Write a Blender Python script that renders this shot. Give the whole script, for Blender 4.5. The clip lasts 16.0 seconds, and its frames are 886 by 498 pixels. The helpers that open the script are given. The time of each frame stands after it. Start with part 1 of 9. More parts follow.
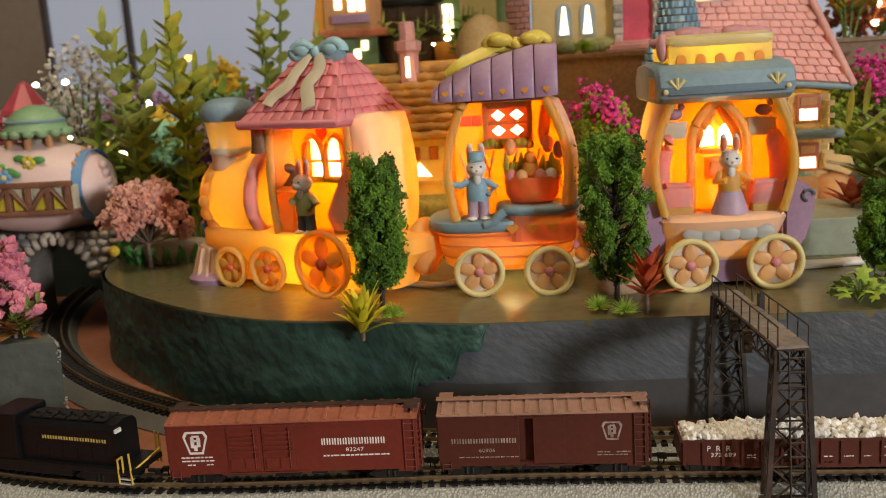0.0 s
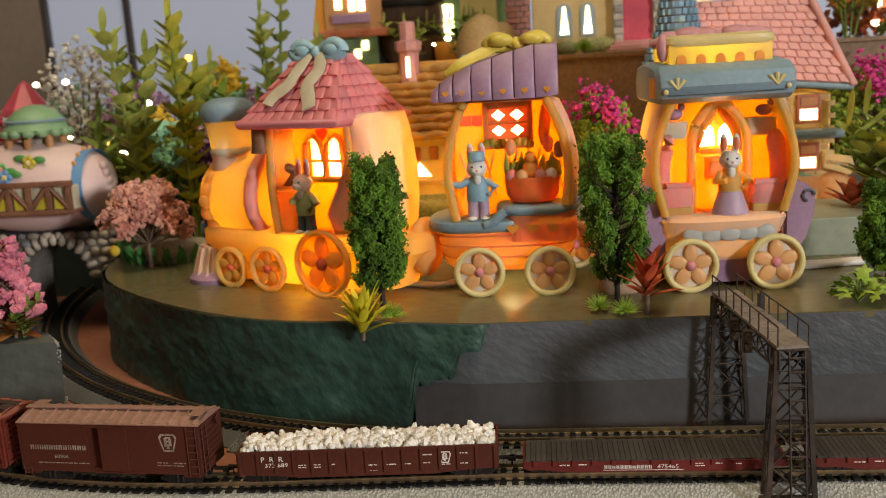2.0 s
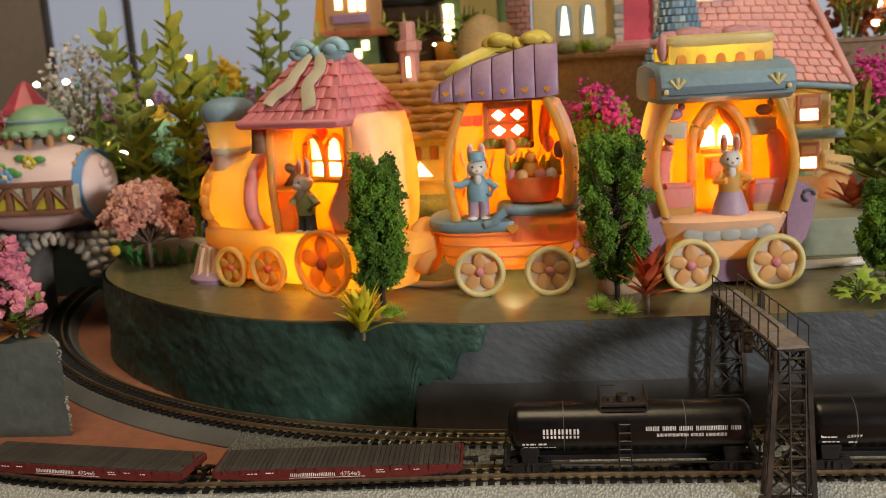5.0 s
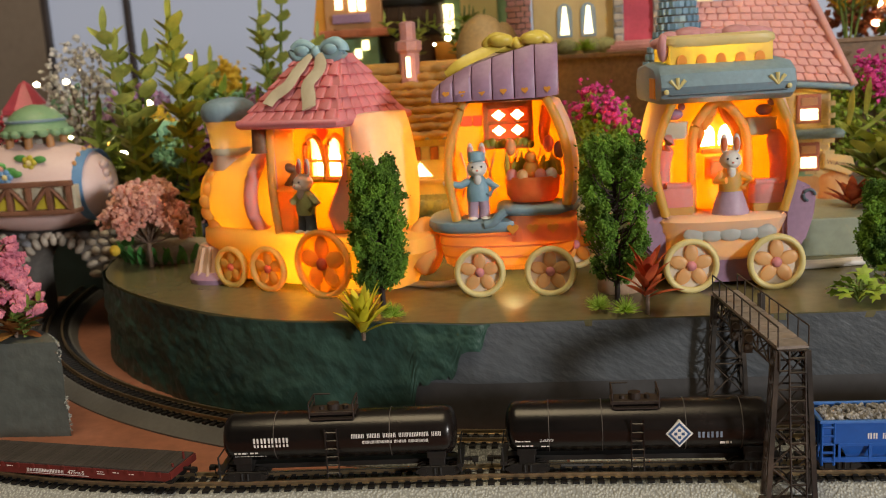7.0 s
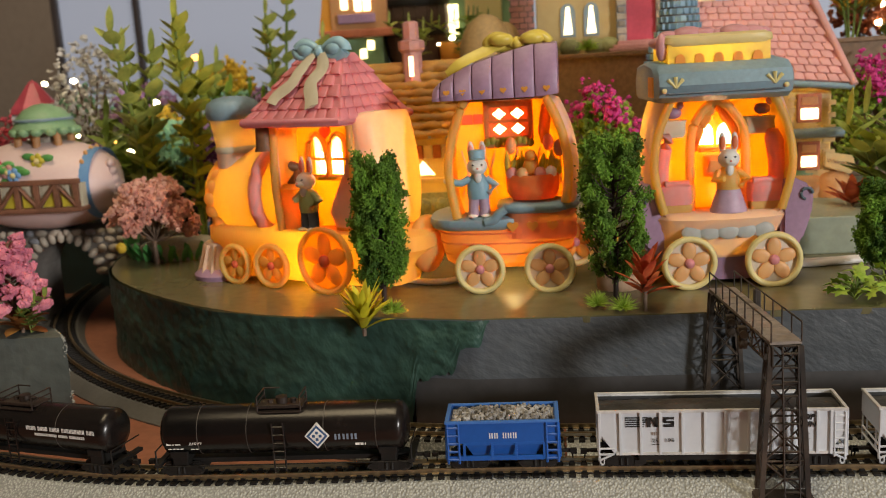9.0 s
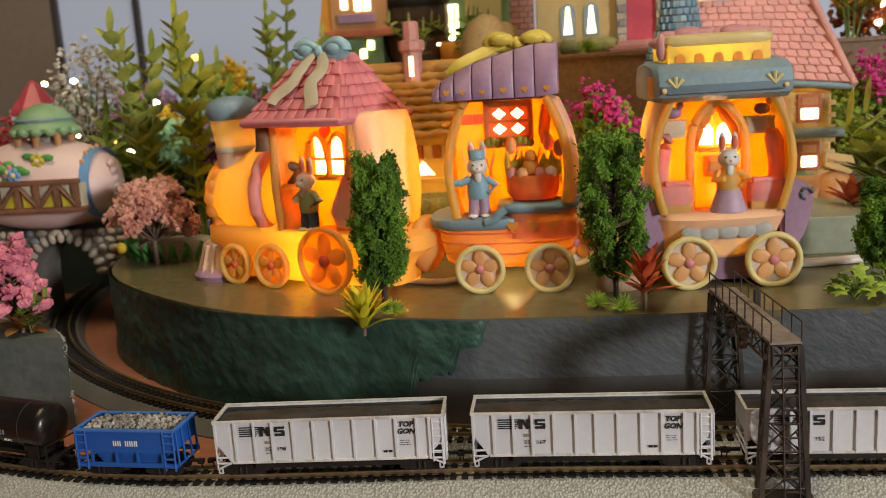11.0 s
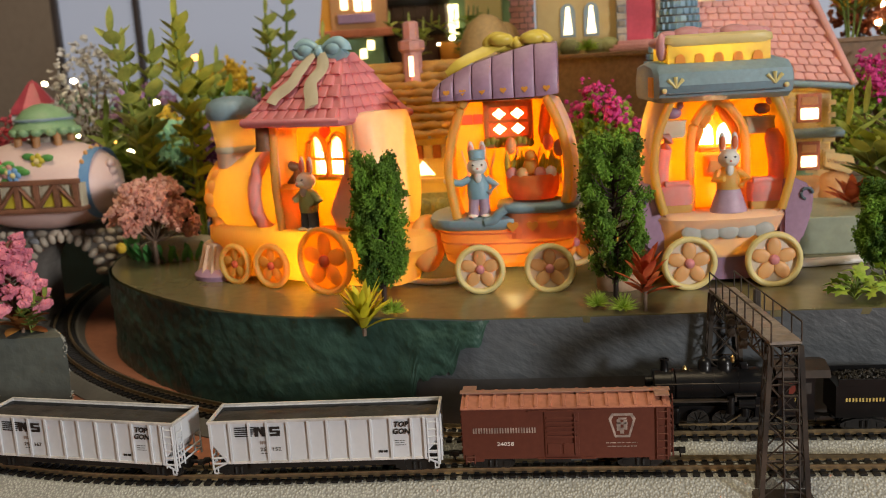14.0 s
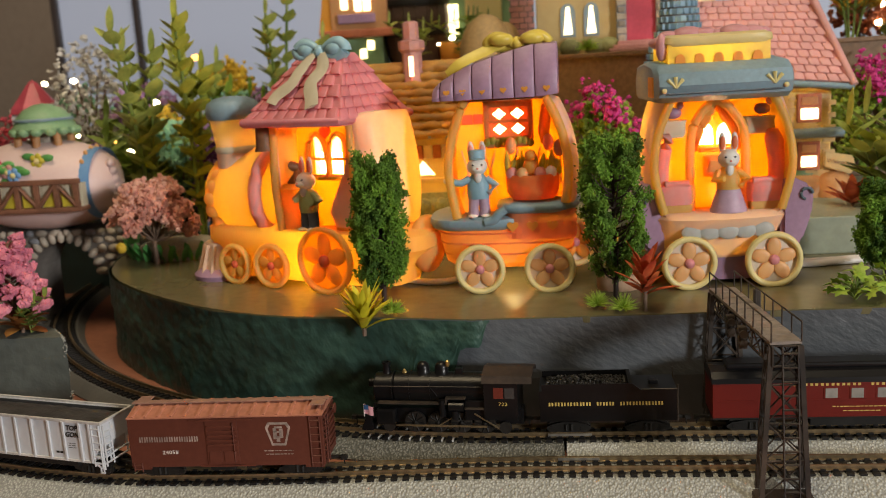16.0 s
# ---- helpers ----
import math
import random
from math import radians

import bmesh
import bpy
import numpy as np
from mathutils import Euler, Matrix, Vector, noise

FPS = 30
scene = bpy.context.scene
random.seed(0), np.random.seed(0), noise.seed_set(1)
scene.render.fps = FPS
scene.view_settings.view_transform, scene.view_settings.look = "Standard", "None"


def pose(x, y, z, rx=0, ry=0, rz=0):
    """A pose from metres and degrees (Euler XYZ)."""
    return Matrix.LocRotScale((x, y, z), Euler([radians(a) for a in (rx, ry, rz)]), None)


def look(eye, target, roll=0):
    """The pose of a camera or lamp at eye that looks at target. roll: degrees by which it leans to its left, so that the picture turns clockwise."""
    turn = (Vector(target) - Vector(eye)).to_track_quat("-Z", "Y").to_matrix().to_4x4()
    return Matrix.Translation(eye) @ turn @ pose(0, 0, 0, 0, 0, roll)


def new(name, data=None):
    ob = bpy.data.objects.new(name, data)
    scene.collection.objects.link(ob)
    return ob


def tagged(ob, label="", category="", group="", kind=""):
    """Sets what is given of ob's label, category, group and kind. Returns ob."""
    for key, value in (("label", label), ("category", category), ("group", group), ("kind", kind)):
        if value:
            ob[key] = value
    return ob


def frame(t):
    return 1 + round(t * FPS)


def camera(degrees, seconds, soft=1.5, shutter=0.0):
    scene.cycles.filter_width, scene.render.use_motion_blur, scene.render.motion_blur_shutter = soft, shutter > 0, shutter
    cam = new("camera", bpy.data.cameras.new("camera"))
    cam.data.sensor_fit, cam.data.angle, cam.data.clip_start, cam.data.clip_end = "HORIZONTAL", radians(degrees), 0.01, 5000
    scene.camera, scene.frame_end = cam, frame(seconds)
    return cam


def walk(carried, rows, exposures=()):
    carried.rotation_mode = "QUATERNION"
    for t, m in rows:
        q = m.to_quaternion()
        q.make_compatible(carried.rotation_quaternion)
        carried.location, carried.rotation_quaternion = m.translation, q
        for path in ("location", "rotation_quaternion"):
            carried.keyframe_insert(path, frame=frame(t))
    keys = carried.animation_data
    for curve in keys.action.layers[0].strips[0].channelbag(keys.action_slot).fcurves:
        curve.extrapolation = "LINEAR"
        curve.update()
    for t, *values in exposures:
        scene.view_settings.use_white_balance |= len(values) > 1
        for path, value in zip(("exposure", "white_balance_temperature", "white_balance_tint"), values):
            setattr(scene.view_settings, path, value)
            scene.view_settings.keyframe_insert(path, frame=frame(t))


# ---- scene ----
MM = 0.001

# ---- camera ----
cam = camera(50.36, 16.0, soft=1.0)


def eye_row(t, e, g, roll):
    return (t, look([v * MM for v in e], [v * MM for v in g], roll))


FIRST = ((35.41, -333.66, 154.11), (-78.5, 640.5, -40.7), -3.505)
LAST = ((39.97, -338.3, 153.35), (-84.0, 634.8, -40.6), -3.47)
walk(cam, [
    eye_row(0, *FIRST), eye_row(7.0, (35.5, -333.75, 154.05), (-79.1, 640.4, -40.7), -3.47),
    eye_row(7.3, (36.0, -334.3, 153.9), (-79.3, 639.8, -40.9), -3.46),
    eye_row(7.5, (39.7, -338.5, 152.95), (-78.4, 635.2, -41.4), -3.45),
    eye_row(8.0, (40.0, -338.2, 153.3), (-82.6, 635.1, -40.7), -3.467),
    eye_row(8.5, *LAST), eye_row(16, *LAST)], exposures=[(0, 0.0), (16, 0.0)])
cam.data.dof.use_dof = True
cam.data.dof.focus_distance = 0.375
cam.data.dof.aperture_fstop = 18.0

# ---- world and lights ----
world = bpy.data.worlds.new("world")
scene.world = world
world.use_nodes = True
wn = world.node_tree.nodes
sky = wn.new("ShaderNodeTexSky")
sky.sky_type = "NISHITA"
sky.sun_disc = False
sky.sun_elevation, sky.sun_rotation = radians(12), radians(150)
world.node_tree.links.new(sky.outputs[0], wn["Background"].inputs[0])
wn["Background"].inputs[1].default_value = 0.08


def area(name, place, target, size, watts, color):
    d = bpy.data.lights.new(name, "AREA")
    d.shape, d.size, d.size_y, d.energy, d.color = "RECTANGLE", size[0], size[1], watts, color
    ob = new(name, d)
    ob.matrix_world = look(place, target)
    return ob


def bulb_light(name, place, watts, color=(1.0, 0.80, 0.32), r=0.006):
    d = bpy.data.lights.new(name, "POINT")
    d.energy, d.color, d.shadow_soft_size = watts, color, r
    ob = new(name, d)
    ob.location = place
    return ob


# daylight of the room's front window, an added soft overhead fill, and the window at the back
area("front_window_light", (1.62, -1.48, 0.48), (0.08, 0.1, 0.03), (0.24, 0.28), 32.0, (1.0, 0.975, 0.94))
area("overhead_fill_light", (-0.12, -0.25, 1.50), (-0.05, 0.22, 0.05), (0.70, 0.70), 11.6, (1.0, 0.79, 0.49))

# ---- materials ----


def mat(name, color, rough=0.5, metal=0.0, vary=0.15, size=4.0, bump=0.15, bump_size=0.6, color2=None, spec=0.5, translucent=0.0, glow=None,
        per_piece=0.0, coat=0.0, stains=0.0, streak=None):
    """A surface with colour variation at two scales (size in mm) and fine relief. translucent: share of light let through, tinted by glow."""
    m = bpy.data.materials.new(name)
    m.use_nodes = True
    nt = m.node_tree
    n, l = nt.nodes, nt.links
    b = n["Principled BSDF"]
    b.inputs["Roughness"].default_value, b.inputs["Metallic"].default_value = rough, metal
    b.inputs["Specular IOR Level"].default_value = spec
    b.inputs["Coat Weight"].default_value = coat
    co = n.new("ShaderNodeTexCoord")
    big, fine = n.new("ShaderNodeTexNoise"), n.new("ShaderNodeTexNoise")
    big.inputs["Scale"].default_value, fine.inputs["Scale"].default_value = 1000 / size / 4, 1000 / bump_size / 4
    big.inputs["Detail"].default_value, fine.inputs["Detail"].default_value = 4, 3
    l.new(co.outputs["Object"], big.inputs["Vector"])
    if streak:
        mp = n.new("ShaderNodeMapping")
        mp.vector_type = "TEXTURE"
        mp.inputs["Rotation"].default_value = (0, radians(streak[0]), 0)
        mp.inputs["Scale"].default_value = (streak[1], 1, 1)
        l.new(co.outputs["Object"], mp.inputs["Vector"])
        l.new(mp.outputs["Vector"], fine.inputs["Vector"])
    else:
        l.new(co.outputs["Object"], fine.inputs["Vector"])
    ramp = n.new("ShaderNodeValToRGB")
    c = Vector(color)
    lo = [v * (1 - vary) for v in c]
    hi = list(color2) if color2 else [min(1, v * (1 + vary)) for v in c]
    ramp.color_ramp.elements[0].position, ramp.color_ramp.elements[1].position = 0.35, 0.68
    ramp.color_ramp.elements[0].color, ramp.color_ramp.elements[1].color = (*lo, 1), (*hi, 1)
    l.new(big.outputs["Fac"], ramp.inputs["Fac"])
    out = ramp.outputs["Color"]
    mixf = n.new("ShaderNodeMix")
    mixf.data_type, mixf.blend_type = "RGBA", "OVERLAY"
    mixf.inputs["Factor"].default_value = min(1, vary * 1.4)
    l.new(out, mixf.inputs["A"])
    l.new(fine.outputs["Fac"], mixf.inputs["B"])
    out = mixf.outputs["Result"]
    if per_piece:
        info, mul = n.new("ShaderNodeObjectInfo"), n.new("ShaderNodeMapRange")
        mul.inputs["To Min"].default_value, mul.inputs["To Max"].default_value = 1 - per_piece, 1 + per_piece
        l.new(info.outputs["Random"], mul.inputs["Value"])
        hsv = n.new("ShaderNodeHueSaturation")
        l.new(mul.outputs["Result"], hsv.inputs["Value"])
        l.new(out, hsv.inputs["Color"])
        out = hsv.outputs["Color"]
    if stains:
        s = n.new("ShaderNodeTexNoise")
        s.inputs["Scale"].default_value, s.inputs["Detail"].default_value = 1000 / size / 9, 8
        l.new(co.outputs["Object"], s.inputs["Vector"])
        r2 = n.new("ShaderNodeValToRGB")
        r2.color_ramp.elements[0].position, r2.color_ramp.elements[1].position = 0.52, 0.62
        r2.color_ramp.elements[0].color, r2.color_ramp.elements[1].color = (1, 1, 1, 1), (1 - stains, 1 - stains, 1 - stains, 1)
        l.new(s.outputs["Fac"], r2.inputs["Fac"])
        mm = n.new("ShaderNodeMix")
        mm.data_type, mm.blend_type = "RGBA", "MULTIPLY"
        mm.inputs["Factor"].default_value = 1
        l.new(out, mm.inputs["A"])
        l.new(r2.outputs["Color"], mm.inputs["B"])
        out = mm.outputs["Result"]
    l.new(out, b.inputs["Base Color"])
    if bump:
        bp = n.new("ShaderNodeBump")
        bp.inputs["Strength"].default_value, bp.inputs["Distance"].default_value = min(1, bump * 2), bump * bump_size * MM
        l.new(fine.outputs["Fac"], bp.inputs["Height"])
        l.new(bp.outputs["Normal"], b.inputs["Normal"])
    if translucent:
        tr, mx = n.new("ShaderNodeBsdfTranslucent"), n.new("ShaderNodeMixShader")
        if glow:
            tr.inputs["Color"].default_value = (*glow, 1)
        else:
            l.new(out, tr.inputs["Color"])
        mx.inputs["Fac"].default_value = translucent
        l.new(b.outputs[0], mx.inputs[1])
        l.new(tr.outputs[0], mx.inputs[2])
        l.new(mx.outputs[0], n["Material Output"].inputs["Surface"])
    return m


def lit(name, color, strength):
    m = bpy.data.materials.new(name)
    m.use_nodes = True
    b = m.node_tree.nodes["Principled BSDF"]
    b.inputs["Base Color"].default_value = (*color, 1)
    b.inputs["Emission Color"].default_value, b.inputs["Emission Strength"].default_value = (*color, 1), strength
    return m


def ballast_mat(name, dark, light):
    """Moulded plastic ballast: elongated pebbles about a millimetre across."""
    m = mat(name, dark, rough=0.42, vary=0.1, bump=0, color2=light)
    nt = m.node_tree
    n, l = nt.nodes, nt.links
    b = n["Principled BSDF"]
    co, mp = n.new("ShaderNodeTexCoord"), n.new("ShaderNodeMapping")
    mp.inputs["Scale"].default_value = (1, 0.72, 0.72)
    v = n.new("ShaderNodeTexVoronoi")
    v.inputs["Scale"].default_value = 1050
    l.new(co.outputs["Object"], mp.inputs["Vector"])
    l.new(mp.outputs["Vector"], v.inputs["Vector"])
    r = n.new("ShaderNodeValToRGB")
    r.color_ramp.elements[0].position, r.color_ramp.elements[1].position = 0.15, 0.62
    r.color_ramp.elements[0].color, r.color_ramp.elements[1].color = (*light, 1), (*dark, 1)
    l.new(v.outputs["Distance"], r.inputs["Fac"])
    l.new(r.outputs["Color"], b.inputs["Base Color"])
    bp = n.new("ShaderNodeBump")
    bp.invert = True
    bp.inputs["Strength"].default_value, bp.inputs["Distance"].default_value = 1.0, 0.0005
    l.new(v.outputs["Distance"], bp.inputs["Height"])
    l.new(bp.outputs["Normal"], b.inputs["Normal"])
    return m


M = {}
M["ballast"] = ballast_mat("light_grey_ballast", (0.32, 0.335, 0.33), (0.60, 0.63, 0.62))
M["roadbed"] = mat("smooth_grey_roadbed", (0.125, 0.125, 0.122), rough=0.5, vary=0.15, size=12, bump=0.3, bump_size=0.6)
M["ballast_dark"] = ballast_mat("dark_grey_ballast", (0.09, 0.095, 0.09), (0.24, 0.25, 0.24))
# nickel silver, with the warm reflection mixed into its tan colour
M["rail"] = mat("warm_tinted_rail", (0.46, 0.35, 0.21), rough=0.32, metal=0.85, vary=0.25, size=8, bump=0.1)
M["joiner"] = mat("bright_rail_joiner", (0.75, 0.72, 0.66), rough=0.3, metal=0.9, vary=0.15)
M["tie"] = mat("black_plastic_tie", (0.013, 0.012, 0.012), rough=0.5, vary=0.3, size=2, spec=0.35)
M["tie_white"] = mat("white_plastic_tie", (0.7, 0.7, 0.68), rough=0.4, vary=0.12, size=2)
M["ground"] = mat("brown_painted_board", (0.33, 0.132, 0.078), rough=0.6, vary=0.22, size=40, bump=0.25, bump_size=1.2, stains=0.15)
M["plateau"] = mat("olive_green_painted_board", (0.155, 0.138, 0.070), rough=0.27, vary=0.16, size=45, bump=0.12, bump_size=1.5, stains=0.25)
M["tier"] = mat("pale_green_painted_board", (0.30, 0.34, 0.26), rough=0.5, vary=0.14, size=30, bump=0.15, bump_size=1.0, stains=0.12)
M["rock_green"] = mat("dark_green_painted_foam", (0.020, 0.050, 0.040), rough=0.42, vary=0.30, size=20, bump=0.8, bump_size=1.1, color2=(0.048, 0.105, 0.082), stains=0.25, spec=0.45, streak=(62, 1.8))
M["rock_grey"] = mat("slate_grey_painted_foam", (0.084, 0.094, 0.106), rough=0.40, vary=0.16, size=22, bump=0.7, bump_size=0.8, color2=(0.118, 0.130, 0.144), stains=0.12, streak=(30, 1.9))
M["rock_lower"] = mat("dark_grey_painted_board", (0.068, 0.066, 0.068), rough=0.5, vary=0.18, size=30, bump=0.2, bump_size=1.2)
M["slope_grey"] = mat("grey_green_painted_foam", (0.10, 0.115, 0.105), rough=0.6, vary=0.25, size=16, bump=0.45, bump_size=1.5, stains=0.25)
M["foam"] = mat("torn_foam_edge", (0.38, 0.39, 0.35), rough=0.8, vary=0.25, size=3, bump=0.6, bump_size=1)
M["gantry"] = mat("black_weathered_plastic", (0.028, 0.024, 0.021), rough=0.5, vary=0.35, size=4, bump=0.2, color2=(0.075, 0.055, 0.04))
M["gantry_deck"] = mat("dusty_grey_brown_planks", (0.25, 0.21, 0.18), rough=0.75, vary=0.25, size=3, bump=0.3, per_piece=0.12)
M["oxide"] = mat("oxide_red_plastic", (0.165, 0.030, 0.019), rough=0.5, vary=0.14, size=20, bump=0.08, spec=0.3)
M["oxide_roof"] = mat("pale_oxide_roof", (0.34, 0.115, 0.07), rough=0.6, vary=0.2, size=8, bump=0.15, spec=0.3)
M["brown"] = mat("dark_brown_red_plastic", (0.088, 0.024, 0.015), rough=0.5, vary=0.14, size=20, bump=0.08, spec=0.3)
M["brown_roof"] = mat("pale_brown_roof", (0.34, 0.19, 0.14), rough=0.65, vary=0.18, size=8, bump=0.15)
M["red_roof_dark"] = mat("dark_brown_running_board", (0.06, 0.034, 0.028), rough=0.7, vary=0.25, size=4, spec=0.3)
M["orange_brown"] = mat("light_oxide_plastic", (0.120, 0.036, 0.023), rough=0.5, vary=0.14, size=20, bump=0.08, spec=0.3)
M["orange_roof"] = mat("paler_light_oxide_roof", (0.44, 0.18, 0.115), rough=0.65, vary=0.2, size=7, bump=0.15, spec=0.3)
M["black"] = mat("satin_black_plastic", (0.007, 0.007, 0.008), rough=0.3, vary=0.3, size=8, bump=0.06, spec=0.35)
M["black_worn"] = mat("weathered_black_plastic", (0.006, 0.006, 0.0065), rough=0.26, vary=0.45, size=14, bump=0.1, color2=(0.018, 0.013, 0.011), spec=0.4)
M["weld"] = mat("worn_grey_weld_line", (0.075, 0.066, 0.058), rough=0.5, vary=0.4, size=3)
M["rust_top"] = mat("rust_dusted_black", (0.034, 0.021, 0.015), rough=0.6, vary=0.5, size=6)
M["truck"] = mat("dark_grey_bogie_plastic", (0.011, 0.010, 0.009), rough=0.55, vary=0.35, size=3, spec=0.35)
M["wheel"] = mat("blackened_metal_wheel", (0.05, 0.045, 0.04), rough=0.4, metal=0.6, vary=0.3, size=2)
M["white_print"] = mat("white_printed_ink", (0.80, 0.78, 0.75), rough=0.5, vary=0.15, size=1.5, bump=0)
M["faded_print"] = mat("worn_white_printed_ink", (0.33, 0.27, 0.24), rough=0.5, vary=0.35, size=1.2, bump=0)
M["black_print"] = mat("black_printed_ink", (0.015, 0.015, 0.015), rough=0.5, vary=0.2, size=1.5, bump=0)
M["gold_print"] = mat("gold_printed_ink", (0.62, 0.47, 0.13), rough=0.4, vary=0.15, size=1.5, bump=0)
M["pale_blue_print"] = mat("grey_blue_printed_ink", (0.22, 0.28, 0.38), rough=0.5, vary=0.25, size=1.5, bump=0)
M["blue_print"] = mat("blue_printed_ink", (0.03, 0.09, 0.22), rough=0.5, vary=0.15, size=1.5, bump=0)
M["hopper"] = mat("pale_grey_white_plastic", (0.62, 0.65, 0.69), rough=0.5, vary=0.08, size=12, bump=0.08, stains=0.22)
M["hopper_rim"] = mat("dirty_white_plastic", (0.60, 0.59, 0.58), rough=0.6, vary=0.25, size=4, bump=0.12)
M["hopper_in"] = mat("dark_inner_face", (0.045, 0.045, 0.047), rough=0.6, vary=0.25, size=8)
M["coal"] = mat("black_coal_load", (0.040, 0.038, 0.037), rough=0.6, vary=0.35, size=2, bump=0.6, bump_size=0.9)
M["coal_shiny"] = mat("shiny_black_coal", (0.022, 0.021, 0.02), rough=0.42, vary=0.4, size=1.5, bump=0.9, bump_size=0.8, spec=0.35)
M["ore"] = mat("grey_ore_load", (0.30, 0.29, 0.28), rough=0.55, vary=0.4, size=2, bump=0.7, bump_size=1.0)
M["stones"] = mat("white_marble_chips", (0.88, 0.86, 0.82), rough=0.6, vary=0.12, size=3, bump=0.25)
M["blue"] = mat("bright_blue_plastic", (0.012, 0.10, 0.42), rough=0.4, vary=0.1, size=12, bump=0.06)
M["blue_rim"] = mat("pale_blue_worn_edge", (0.06, 0.19, 0.56), rough=0.45, vary=0.1, size=8, bump=0.06)
M["coach_red"] = mat("tuscan_red_plastic", (0.15, 0.014, 0.010), rough=0.4, vary=0.1, size=15, bump=0.06, spec=0.35)
M["flat_deck"] = mat("grey_brown_deck_planks", (0.062, 0.055, 0.050), rough=0.7, vary=0.25, size=6, bump=0.25, per_piece=0.18, spec=0.3)
M["flat_red"] = mat("dark_red_plastic", (0.14, 0.022, 0.018), rough=0.5, vary=0.15, size=12, spec=0.3)
M["yellow_wire"] = mat("yellow_painted_wire", (0.60, 0.42, 0.06), rough=0.4, vary=0.1)
M["brass"] = mat("brass_metal", (0.65, 0.47, 0.18), rough=0.28, metal=0.9, vary=0.15)
M["pink_flag"] = mat("red_striped_flag", (0.62, 0.30, 0.34), rough=0.7, vary=0.1)
M["dark_glass"] = mat("dark_window_glass", (0.05, 0.05, 0.05), rough=0.15, vary=0.1, bump=0)
M["pane"] = mat("milky_window_glass", (0.28, 0.27, 0.25), rough=0.2, vary=0.15, bump=0)

# ---- mesh tools (all lengths in mm) ----


def part(name, bm, material, parent=None, label="", at=None, smooth=None):
    bmesh.ops.scale(bm, vec=(MM, MM, MM), verts=bm.verts)
    me = bpy.data.meshes.new(name)
    bm.to_mesh(me)
    bm.free()
    me.materials.append(material)
    if smooth:
        for p in me.polygons:
            p.use_smooth = True
        me.set_sharp_from_angle(angle=radians(smooth))
    ob = new(name, me)
    if parent:
        ob.parent = parent
    if at:
        ob.location = [v * MM for v in at]
    if label:
        ob["label"] = label
    return ob


def thing(name, place, label, category, group="", turn=0, kind=""):
    ob = new(name)
    ob.empty_display_size = 0.01
    ob.matrix_basis = pose(*[v * MM for v in place], 0, 0, turn)
    return tagged(ob, label, category, group, kind)


def box(bm, x0, x1, y0, y1, z0, z1, bevel=0.0):
    vs = bmesh.ops.create_cube(bm, size=1)["verts"]
    for v in vs:
        v.co = Vector((x0 + (v.co.x + 0.5) * (x1 - x0), y0 + (v.co.y + 0.5) * (y1 - y0), z0 + (v.co.z + 0.5) * (z1 - z0)))
    if bevel:
        es = list({e for v in vs for e in v.link_edges})
        bmesh.ops.bevel(bm, geom=es, offset=bevel, segments=2, affect="EDGES", profile=0.6)
    return bm


def boxes(*args, bevel=0.0):
    bm = bmesh.new()
    for a in args:
        box(bm, *a, bevel=bevel)
    return bm


def rod(bm, a, b, r, n=6, r2=None):
    a, b = Vector(a), Vector(b)
    d = b - a
    m = Matrix.Translation((a + b) / 2) @ d.to_track_quat("Z", "Y").to_matrix().to_4x4()
    bmesh.ops.create_cone(bm, cap_ends=True, segments=n, radius1=r, radius2=r if r2 is None else r2, depth=d.length, matrix=m)
    return bm


def rods(pairs, r, n=6):
    bm = bmesh.new()
    for a, b in pairs:
        rod(bm, a, b, r, n)
    return bm


def ball(bm, c, r, n=10, scale=(1, 1, 1)):
    m = Matrix.Translation(c) @ Matrix.Diagonal((*scale, 1))
    bmesh.ops.create_uvsphere(bm, u_segments=n, v_segments=max(5, n * 2 // 3), radius=r, matrix=m)
    return bm


def loft(rings, cap=True, closed=True, bm=None):
    """Skin a row of rings, each a list of points of one length."""
    bm = bm or bmesh.new()
    vs = [[bm.verts.new(p) for p in ring] for ring in rings]
    k = len(rings[0])
    for a, b in zip(vs, vs[1:]):
        for i in range(k if closed else k - 1):
            j = (i + 1) % k
            bm.faces.new((a[i], a[j], b[j], b[i]))
    if cap:
        bm.faces.new(list(reversed(vs[0])))
        bm.faces.new(vs[-1])
    bmesh.ops.recalc_face_normals(bm, faces=bm.faces)
    return bm


def lathe(profile, n=24, bm=None, centre=(0, 0, 0), squash=(1, 1)):
    """Turn a profile of (radius, z) about the z axis."""
    rings = [[(centre[0] + max(r, 0.01) * squash[0] * math.cos(2 * math.pi * i / n), centre[1] + max(r, 0.01) * squash[1] * math.sin(2 * math.pi * i / n), centre[2] + z)
              for i in range(n)] for r, z in profile]
    return loft(rings, True, True, bm)


def prism(poly, y0, y1, bm=None, bevel=0.0):
    """A plate cut to an outline of (x, z), from y0 to y1."""
    bm = bm or bmesh.new()
    a = [bm.verts.new((x, y0, z)) for x, z in poly]
    b = [bm.verts.new((x, y1, z)) for x, z in poly]
    k = len(poly)
    fs = [bm.faces.new(a), bm.faces.new(list(reversed(b)))]
    for i in range(k):
        fs.append(bm.faces.new((a[i], b[i], b[(i + 1) % k], a[(i + 1) % k])))
    bmesh.ops.recalc_face_normals(bm, faces=fs)
    if bevel:
        bmesh.ops.bevel(bm, geom=list({e for f in fs for e in f.edges}), offset=bevel, segments=2, affect="EDGES")
    return bm


